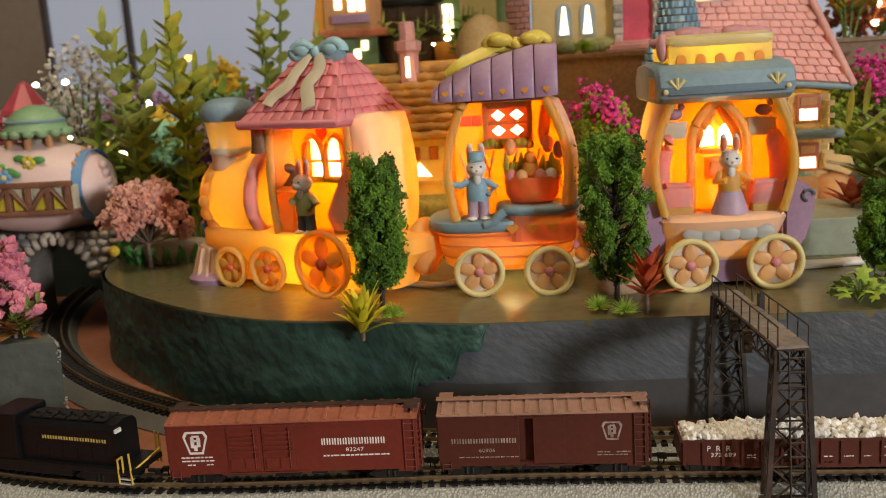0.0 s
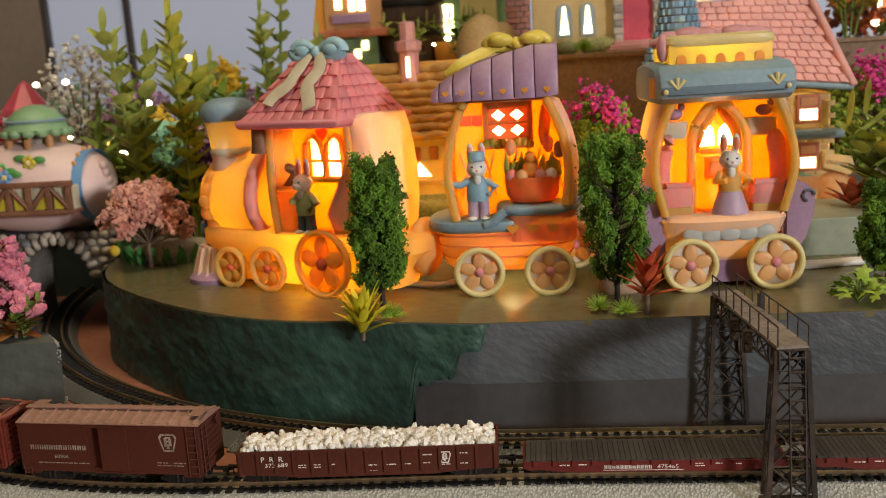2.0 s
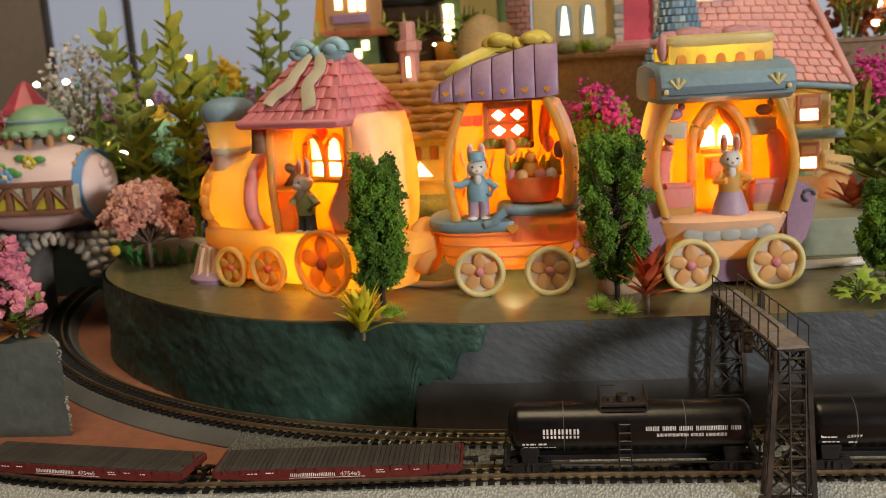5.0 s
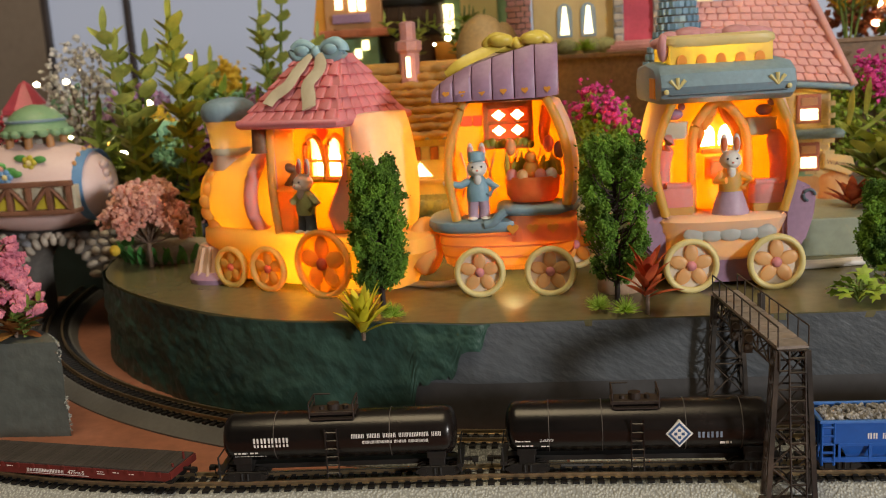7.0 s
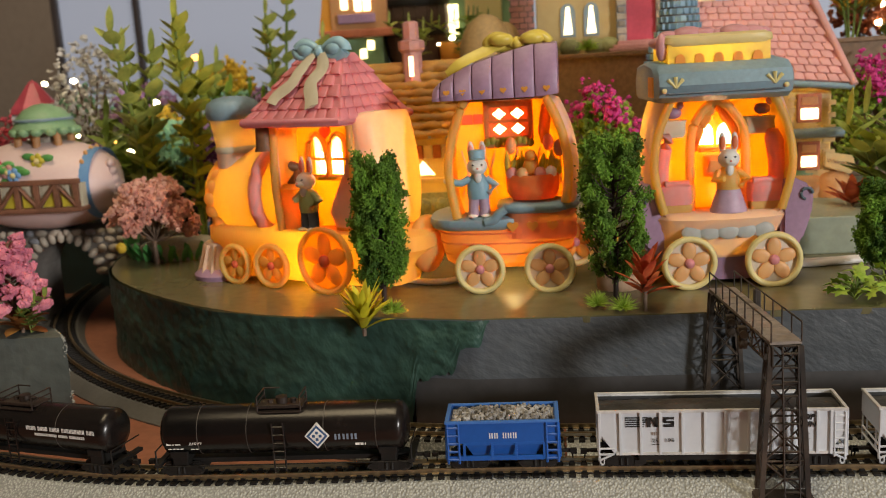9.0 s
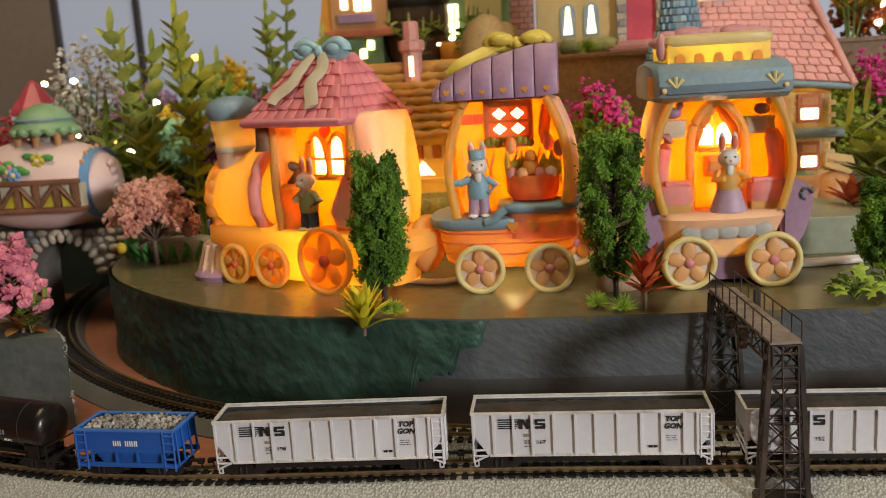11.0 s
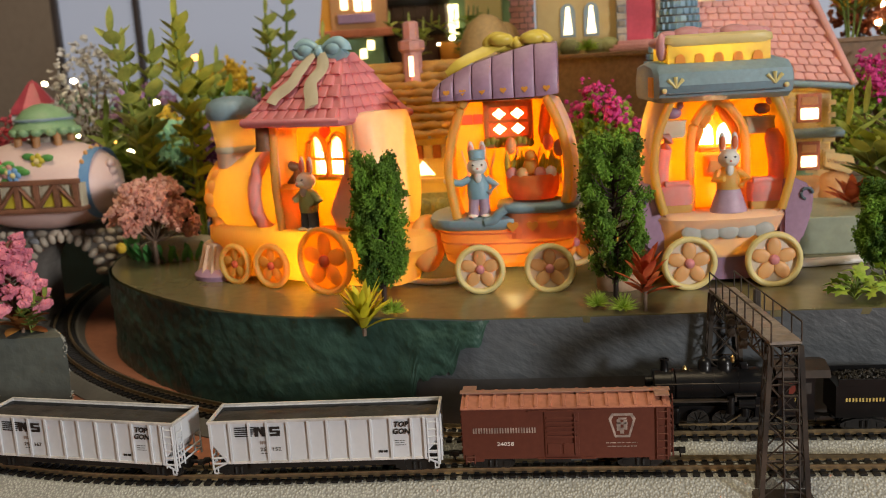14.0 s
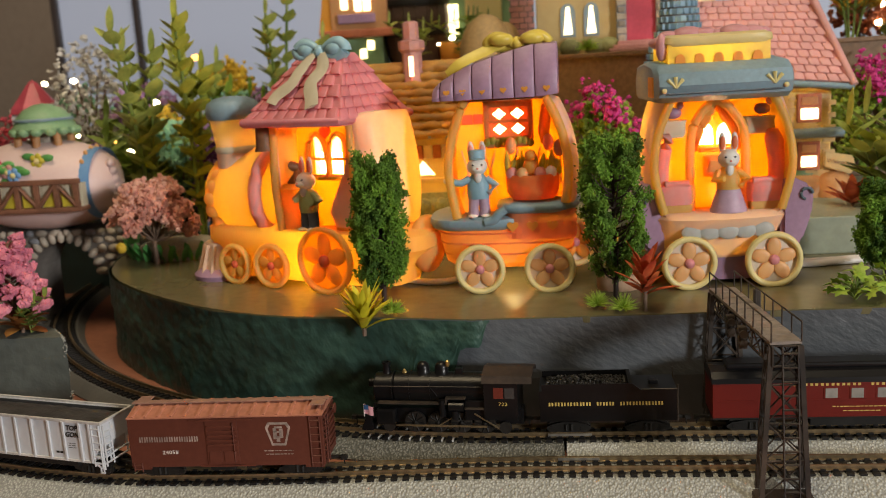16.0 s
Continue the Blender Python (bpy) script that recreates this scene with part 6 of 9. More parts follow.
def shingle_slope(ob, a, b, c, d, rows, cols, material):
    """Overlapping shingles on a roof face: a-b is the eave, d-c the ridge."""
    a, b, c, d = (Vector(v) for v in (a, b, c, d))
    n = (b - a).cross(d - a).normalized()
    if n.y > 0 and abs(n.y) > abs(n.x) or n.z < 0:
        n = -n
    for r in range(rows):
        t0, t1 = r / rows, (r + 1.18) / rows
        l0, r0 = a.lerp(d, t0), b.lerp(c, t0)
        l1, r1 = a.lerp(d, min(1, t1)), b.lerp(c, min(1, t1))
        m = max(1, round(cols * (r0 - l0).length / (b - a).length))
        for k in range(m):
            off = 0.5 * (r % 2)
            u0, u1 = max(0, (k - off + 0.05) / m), min(1, (k - off + 0.95) / m)
            if r % 2 and k == m - 1:
                u1 = (m - off - 0.05) / m
            p = [l0.lerp(r0, u0), l0.lerp(r0, u1), l1.lerp(r1, u1), l1.lerp(r1, u0)]
            if (p[1] - p[0]).length < 0.8:
                continue
            lift = [1.5, 1.5, 0.25, 0.25]
            bm = bmesh.new()
            top = [q + n * h for q, h in zip(p, lift)]
            mid = sum(top, Vector()) / 4 + n * 0.35
            loft([[q - n * 0.3 for q in p], [q for q in top], [q.lerp(mid, 0.22) + n * 0.25 for q in top]], bm=bm)
            part("shingle", bm, material, ob, smooth=70)


def ceramic_engine():
    ob = thing("ceramic_engine", (-78.7, 118, Z_TOP), "lighted ceramic storybook locomotive with pink shingled roof and bow", "ceramic house", "lighted ceramic train", turn=-26)
    # chassis and deck
    part("deck", loft([ring_plan(-24, 24, 60, 18, 3, p=4), ring_plan(-24, 24, 64, 20, 12, p=4), ring_plan(-22, 24, 68, 21, 18, p=4), ring_plan(-21, 24, 72, 24, 22, p=4), ring_plan(-21, 24, 72, 24, 29, p=4), ring_plan(-21, 24, 69, 22, 31, p=4)]), M["cream"], ob, smooth=50)
    # boiler: a plump shell swelling to an open round rim
    rings = []
    for x, k in ((-95, 0.16), (-93, 0.42), (-89, 0.66), (-82, 0.84), (-72, 0.96), (-62, 1.0), (-54, 0.99), (-46, 0.95)):
        rings.append([(x, 23 + 24 * k * math.sin(a), 46 + (27 if math.cos(a) > 0 else 23) * k * math.cos(a)) for a in [2 * math.pi * i / 36 for i in range(36)]])
    rings.append([(-47.5, p[1] * 0.8 + 4.6, (p[2] - 46) * 0.78 + 46) for p in rings[-1]])
    bm = loft(rings, True, True)
    part("boiler", bm, M["cream"], ob, "glowing cream boiler", smooth=60)
    ringp = [(-45.5, 23 + 22 * math.sin(a), 46 + (24.5 if math.cos(a) > 0 else 21) * math.cos(a)) for a in [2 * math.pi * i / 40 for i in range(41)]]
    part("boiler_rim", tube(ringp, 3.6, 10), M["seat_pink"], ob, smooth=60)
    bm = bmesh.new()
    for i in range(9):
        a = radians(-70 + i * 17)
        ball(bm, (-78.5 + 2.2 * math.cos(i), 23 - 20.5 * math.cos(a), 46 + 21.5 * math.sin(a)), 4.2, 10, (1.2, 0.5, 1.0))
    part("scallop_trim", bm, M["rim_yellow"], ob, smooth=60)
    part("nose_flower", ball(bmesh.new(), (-95, 20, 44), 6, 12, (0.5, 1, 1.4)), M["seat_pink"], ob, smooth=60)
    # chimney
    part("chimney", lathe([(11, 62), (10.6, 72), (11.6, 80), (13.4, 92), (13.6, 93)], 28, centre=(-69, 15, 0)), M["peach"], ob, smooth=60)
    part("chimney_ring", lathe([(10.9, 70), (11.7, 71.5), (10.9, 73.5)], 28, centre=(-69, 15, 0)), M["ribbon"], ob, smooth=60)
    part("chimney_cap", lathe([(13.6, 88), (14.4, 90), (14.6, 93.5), (13.4, 97), (9, 99.4), (4, 100.2), (0, 100.4)], 28, centre=(-69, 15, 0)), M["slate_blue"], ob, "slate blue chimney cap", smooth=60)
    # cowcatcher
    bm = lathe([(20, 0), (20.6, 2.6), (17, 6)], 30, centre=(-85, 19, 0), squash=(0.95, 1.15))
    part("cowcatcher_foot", bm, M["lilac"], ob, smooth=60)
    part("cowcatcher", lathe([(17.5, 4), (14.5, 12), (13, 20)], 30, centre=(-85, 19, 0), squash=(0.95, 1.15)), M["peach"], ob, smooth=60)
    for i in range(7):
        a = radians(150 + i * 22)
        part("cowcatcher_bar", tube([(-85 + 16.8 * math.cos(a), 19 + 20.2 * math.sin(a), 4), (-85 + 12.6 * math.cos(a), 19 + 15.2 * math.sin(a), 19)], 1.3, 6), M["peach"], ob)
    # cab
    outer = egg_outline(-2, 28, 90, 32, 29, 26, 52)
    outer = [(x + (5 if x > -2 else 0), z) for x, z in outer]
    inner = arch_poly(-29, 19, 30, 80, 90, 8)
    back = egg_house(ob, outer, inner, depth=56, back_y=18, front=3, shell="peach")
    holes = [arch_poly(-20.5, -7.8, 57, 68, 79), arch_poly(-6.2, 6.5, 57, 68, 79)]
    plate_with_holes(ob, back, 18, holes, M["inner"])
    for hp in holes:
        part("window_frame", tube([(x, 17.4, z) for x, z in hp] + [(hp[0][0], 17.4, hp[0][1])], 1.5, 7), M["gold_brown"], ob, smooth=60)
    part("window_bars", rods([((-20, 18, 66), (6, 18, 66))], 0.8), M["gold_brown"], ob)
    part("window_heart", heart((-7, 80), 3.6, 16.6), M["orange"], ob)
    part("curtain", boxes((-20, -16.5, 18.2, 18.9, 58, 76), (2, 6, 18.2, 18.9, 58, 76), bevel=0.3), M["cream"], ob)
    part("window_sill", boxes((-22, 8, 15.5, 18, 55, 57), bevel=0.6), M["leafy"], ob)
    part("lit_pane", boxes((-16, 2, 21.5, 22.5, 58, 69), bevel=0.4), M["bulb_glow"], ob, "bright bulb seen through the window")
    for x in (-29.5, 19.5):
        part("cab_post", rope([(x, 3, 30), (x - (1.5 if x < 0 else -1.5), 2.4, 55), (x, 3, 86)], 2.1), M["rim_yellow"], ob, smooth=60)
    # roof
    E = [(-40, -8, 87), (22, -8, 87), (22, 52, 87), (-40, 52, 87)]
    T = [(-17, 16, 119), (9, 16, 119), (9, 26, 119), (-17, 26, 119)]
    part("roof", loft([[(x, y, z - 2.5) for x, y, z in E], E, T]), M["pink_roof"], ob)
    part("eave", tube([Vector(p) for p in E] + [Vector(E[0])], 2.2, 8), M["pink_roof"], ob, "thick mauve eave", smooth=60)
    shingle_slope(ob, E[0], E[1], T[1], T[0], 6, 9, M["pink_roof"])
    shingle_slope(ob, E[1], E[2], T[2], T[1], 6, 8, M["pink_roof"])
    shingle_slope(ob, E[3], E[0], T[0], T[3], 6, 8, M["pink_roof"])
    bow(ob, (-4, 15, 120), 1.2, M["aqua"], label="pale aqua bow on the roof")
    ribbon_tail(ob, [(-7, 13, 119), (-11, 6, 111), (-13, 1, 105), (-20, -2, 100), (-22, -5, 96)], 3.8, M["ribbon"])
    ribbon_tail(ob, [(-2, 13, 119), (2, 8, 112), (-1, 2, 105), (3, -3, 98), (5, -6, 94)], 4.0, M["ribbon"])
    # inside
    part("stove", loft([ring_plan(-27, 10, 8, 6, 31, p=5), ring_plan(-27, 10, 8.5, 6.5, 34, p=5), ring_plan(-27, 10, 8, 6, 36, p=5), ring_plan(-27, 10, 8, 6, 50, p=5), ring_plan(-27, 10, 9, 7, 52, p=5), ring_plan(-27, 10, 5, 4, 54, p=3)]), M["rim_yellow"], ob, smooth=50)
    part("stove_pipe", tube(spline([(-27, 10, 53), (-26, 16, 60), (-29, 13, 63), (-35, 10, 63)], 6), 2.6, 10), M["brown_pot"], ob, "dark brown stove pipe", smooth=60)
    part("bell", lathe([(5.4, 0), (4.6, 2), (4.0, 12), (2.5, 15), (0, 15.6)], 16, centre=(-35.5, 2, 72)), M["brown_pot"], ob, "brown hanging bell", smooth=60)
    bm = boxes((4, 19, 6, 15, 31, 34), bevel=1)
    part("armchair_base", bm, M["gold_brown"], ob)
    part("armchair", loft([ring_plan(10, 10, 7, 5, 33), ring_plan(10, 10, 10, 6, 40), ring_plan(12, 11, 9, 6, 48), ring_plan(15, 12, 6, 5, 60), ring_plan(16, 12, 4.5, 4, 68), ring_plan(16, 12, 1.5, 1.5, 71)]), M["peach"], ob, "rose pink armchair", smooth=60)
    part("rear_drum", ball(bmesh.new(), (43, 30, 22), 10, 16, (0.8, 1.2, 1.5)), M["cream"], ob, smooth=60)
    flower_wheel(ob, -63, 10.8, 11.2, "petal_glow", "hub_red", 0, "wheel_glow")
    flower_wheel(ob, -35.5, 11.8, 12.0, "petal_glow", "hub_red", -1, "wheel_glow")
    flower_wheel(ob, 2.2, 17.0, 17.4, "petal_glow", "hub_red", -2, "wheel_glow")
    m = ob.matrix_basis
    bulb_light("engine_bulb_light", m @ Vector((-0.006, 0.044, 0.060)), 0.17)
    bulb_light("boiler_bulb_light", m @ Vector((-0.066, 0.022, 0.044)), 0.022)
    # no bulb here: added fill to warm the chimney shaft from within
    bulb_light("chimney_fill", m @ Vector((-0.069, 0.015, 0.080)), 0.007, r=0.003)
    bulb_light("deck_bulb_light", m @ Vector((-0.012, 0.022, 0.016)), 0.06)
    p = m @ Vector((-0.010, 0.003, 0.0312))
    rabbit([v / MM for v in p], 38, M["fig_green"], M["fig_navy"], M["fig_pink"], "white rabbit figurine in sage vest and dark trousers", turn=-32)
    return ob


def ceramic_wagon():
    ob = thing("ceramic_wagon", (0.5, 107.5, Z_TOP), "lighted ceramic wagon with lilac slipper roof and coral body", "ceramic house", "lighted ceramic train", turn=-1)
    part("body", loft([ring_plan(13, 24, 27, 17, 11, p=3.5), ring_plan(13, 24, 31, 21, 14, p=3.5), ring_plan(13, 24, 33.5, 23, 24, p=3.5), ring_plan(13, 24, 34, 23.5, 33, p=3.5)], False), M["orange"], ob, "coral planked body", smooth=40)
    for z in (18.5, 24, 29):
        k = {18.5: 32.4, 24: 33.7, 29: 34}[z]
        part("plank_groove", tube(ring_plan(13, 24, k + 0.1, k - 10.4, z, 48, 3.5) + [ring_plan(13, 24, k + 0.1, k - 10.4, z, 48, 3.5)[0]], 0.45, 5), M["orange"], ob)
    # left step of the sill, and the raised right one
    part("sill", loft([ring_plan(1, 24, 25, 25, 31, p=3), ring_plan(1, 24, 26.5, 26.5, 33.5, p=3), ring_plan(1, 24, 26, 26, 36, p=3), ring_plan(1, 24, 23, 23, 37, p=3)]), M["slate_blue"], ob, "slate blue sill", smooth=60)
    part("raised_body", loft([ring_plan(30, 24, 17.6, 24.6, 26, p=5), ring_plan(30, 24, 17.6, 24.6, 40, p=5)], False), M["orange"], ob)
    part("raised_sill", loft([ring_plan(29, 24, 19, 25, 38.5, p=3.5), ring_plan(29, 24, 20.5, 26.5, 40.5, p=3.5), ring_plan(29, 24, 20, 26, 42.5, p=3.5), ring_plan(29, 24, 17, 23, 43.5, p=3.5)]), M["slate_blue"], ob, smooth=60)
    part("sill_curve", tube(spline([(4, -1.5, 35), (8, -1.8, 36), (11, -1.8, 39), (14, -1.5, 41)], 5), 2.2, 8), M["slate_blue"], ob, smooth=60)
    for x in (17, 26.5, 36):
        part("heart", heart((x, 32.5), 2.8, -0.8), M["petal"], ob)
    outer = egg_outline(17.5, 35, 93, 31.5, 28.5, 22.5, 60)
    inner = egg_outline(16.2, 36, 92, 28.4, 25.6, 20.5, 62, 10)
    back = egg_house(ob, outer, inner, 58, 19, 2)
    dm = lambda x, z, s: [(x - s, z), (x, z + s * 0.8), (x + s, z), (x, z - s * 0.8)]
    holes = [dm(11.5, 85, 3.8), dm(20.5, 85, 3.8), dm(11.5, 77.6, 3.8), dm(20.5, 77.6, 3.8)]
    plate_with_holes(ob, back, 19, holes, M["inner"])
    for hp in holes:
        part("lit_pane", boxes((hp[0][0] - 0.5, hp[2][0] + 0.5, 21.2, 22.0, hp[3][1] - 0.5, hp[1][1] + 0.5)), M["bulb_glow"], ob)
    bm = boxes((4.0, 28, 16.6, 18.8, 89.5, 91.6), (4.0, 6.4, 16.6, 18.8, 72, 90), (25.6, 28, 16.6, 18.8, 72, 90), bevel=0.5)
    for z in (73.4, 81.3, 89.2):
        rod(bm, (5, 17.4, z), (27, 17.4, z), 0.7, 6)
    for k in range(5):
        ball(bm, (8 + k * 4, 17, 92 + 1.6 * math.sin(k * math.pi / 4)), 2.0, 8, (1.2, 0.6, 1))
    part("window_frame", bm, M["lattice"], ob, "golden brown lattice window frame", smooth=50)
    plate_with_holes(ob, [(4.5, 72.5), (27.5, 72.5), (27.5, 91), (4.5, 91)], 18.0, [dm(11.5, 85, 3.3), dm(20.5, 85, 3.3), dm(11.5, 77.6, 3.3), dm(20.5, 77.6, 3.3)], M["lattice"], "window_panel")
    box_ = part("window_box", boxes((4.6, 27.4, 14.6, 17.6, 69.0, 71.0), bevel=0.6), M["lattice"], ob, "window box with green shrubs")
    for k in range(9):
        part("shrub", ball(bmesh.new(), (5.5 + k * 2.6, 15.6, 71.6 + 0.8 * math.sin(k * 2.2)), 2.0, 8, (1, 0.9, 1.1)), M["leafy"], box_, smooth=60)
    bm = bmesh.new()
    for i in range(5):
        for a, b in (((-8 + i * 11, 46), (-2 + i * 11, 68)), ((-2 + i * 11, 46), (-8 + i * 11, 68))):
            rod(bm, (a[0], 18.7, a[1]), (b[0], 18.7, b[1]), 0.5, 5)
    part("wall_lattice", bm, M["peach"], ob)
    part("bunting", boxes((-7, -1.5, 17.5, 18.8, 80.5, 85.5), (-1.2, 3.6, 17.5, 18.8, 80.5, 85.5), bevel=0.6), M["orange"], ob)
    part("wall_ornament", tube([(33, 16, 70), (33, 16, 76), (34, 16, 83), (33.5, 16, 89)], [1.5, 3.0, 2.8, 1.0], 10), M["lattice"], ob, "brown moulded wall ornament", smooth=60)
    part("arch_rim", rope([(-9.5, 0.8, 37), (-12.4, 0.2, 58), (-10.6, 0.6, 74), (-5.6, 1, 88), (-3, 1.4, 93)], 2.2), M["rim_yellow"], ob, smooth=60)
    part("arch_rim", rope([(42.6, 0.8, 43), (44.4, 0.2, 60), (42, 0.6, 76), (37.2, 1, 88), (34.6, 1.4, 93)], 2.2), M["rim_yellow"], ob, smooth=60)
    # slipper roof: seven puffed segments
    xs = [-17.5, -13.5, -7, 1.5, 11, 21, 30.5, 41]
    tops = lambda x: 95.5 + 21.5 * max(0.0, min(1.0, (x + 18.5) / 48)) ** 0.5
    for i in range(7):
        a, b = xs[i], xs[i + 1]
        def rg(x, k):
            t, zb = tops(x), 92.6 + (0.8 if x > 36 else 0)
            h = t - zb
            return [(x, -8 + (1 - k) * 3, zb + 1), (x, -9 * k, zb + h * 0.3), (x, -6.5 * k, zb + h * 0.72), (x, -1, t * k + (1 - k) * (t - 1.2)), (x, 20, t + 1.2 * k), (x, 40, t - 2), (x, 46, zb + h * 0.5), (x, 42, zb)]
        part("roof_segment", loft([rg(a + 0.25, 0.9), rg(a + 1.2, 1.0), rg(b - 1.2, 1.0), rg(b - 0.25, 0.9)]), M["lilac"], ob, smooth=35)
        if i:
            part("heart", heart(((a + b) / 2, 97.3), 1.6, -8.4), M["petal"], ob)
    bm = bmesh.new()
    for k, w in ((-1, 0.72), (1, 0.74)):
        sp = spline([(22, 14, 117), (22 + k * 6, 12, 121), (22 + k * 15 * w, 12, 121.5), (22 + k * 20 * w, 14, 118), (22 + k * 8 * w, 16, 116.5), (22, 14, 117)], 5)
        tube(sp, 2.4, 8, bm)
        ball(bm, (22 + k * 10 * w, 11, 120.2), 4.6, 12, (1.3, 0.8, 0.7))
    ball(bm, (22, 13, 118.5), 3, 10)
    part("bow", bm, M["bow_yellow"], ob, "yellow bow on the roof", smooth=60)
    ribbon_tail(ob, [(16, 14, 118), (5, 10, 114.5), (-5, 7, 110), (-11, 8, 105)], 2.8, M["bow_yellow"])
    # basket of eggs with a chick and tulips
    part("basket", lathe([(10, 42.5), (12.4, 46), (13, 53), (12.4, 54.5), (11, 54)], 26, centre=(27, 8, 2), squash=(1, 0.7)), M["basket"], ob, "red-orange woven basket", smooth=50)
    for x, y, c in ((17.5, 5, "seat_pink"), (22.5, 2.5, "petal_tan"), (31, 3, "seat_pink"), (36, 5, "fig_white")):
        part("egg", ball(bmesh.new(), (x, y, 57), 3.0, 10, (1, 1, 1.1)), M[c], ob, smooth=60)
    part("chick", ball(ball(bmesh.new(), (26.5, 5, 60), 3.9, 12, (1, 1, 1.1)), (26.5, 4, 65.5), 2.8, 12), M["petal"], ob, smooth=60)
    for x, z, c in ((17, 68, "petal_tan"), (35, 69, "seat_pink"), (40, 66, "lilac")):
        part("tulip", ball(bmesh.new(), (x, 11, z + 2), 2.8, 10, (1, 1, 1.5)), M[c], ob, smooth=60)
    bm = bmesh.new()
    for i in range(12):
        x = 15 + i * 2.3
        tube([(x, 10, 56), (x + math.sin(i) * 1.2, 9, 62), (x + math.sin(i) * 3, 8, 66 + 2 * math.cos(i * 2))], [1.3, 1.7, 0.4], 6, bm)
    part("leaves", bm, M["leafy"], ob, smooth=60)
    flower_wheel(ob, 0.4, 12, 12.2, "petal_tan", "hub", -1)
    flower_wheel(ob, 34, 11.6, 12.2, "petal_tan", "hub", -1)
    flower_wheel(ob, 46.5, 18, 12.2, "petal", "hub", 30)
    for x in (0.4, 34):
        part("axle_box", boxes((x - 4, x + 4, 2, 44, 6, 14), bevel=1.2), M["peach"], ob)
        part("axle", rods([((x, 0, 12), (x, 44, 12))], 2.0, 10), M["peach"], ob)
    for x in (0.4, 34):
        flower_wheel(ob, x, 12, 12.2, "petal_tan", "hub", 44)
    m = ob.matrix_basis
    bulb_light("wagon_bulb_light", m @ Vector((0.017, 0.046, 0.062)), 0.24)
    bulb_light("wagon_base_light", m @ Vector((0.014, 0.026, 0.022)), 0.032)
    p = m @ Vector((0.0010, 0.004, 0.0368))
    rabbit([v / MM for v in p], 37, M["fig_blue"], M["fig_mauve"], M["seat_pink"], "rabbit figurine in blue coat and cap, one arm raised", hat=M["fig_blue"], raised=1, turn=5)
    return ob


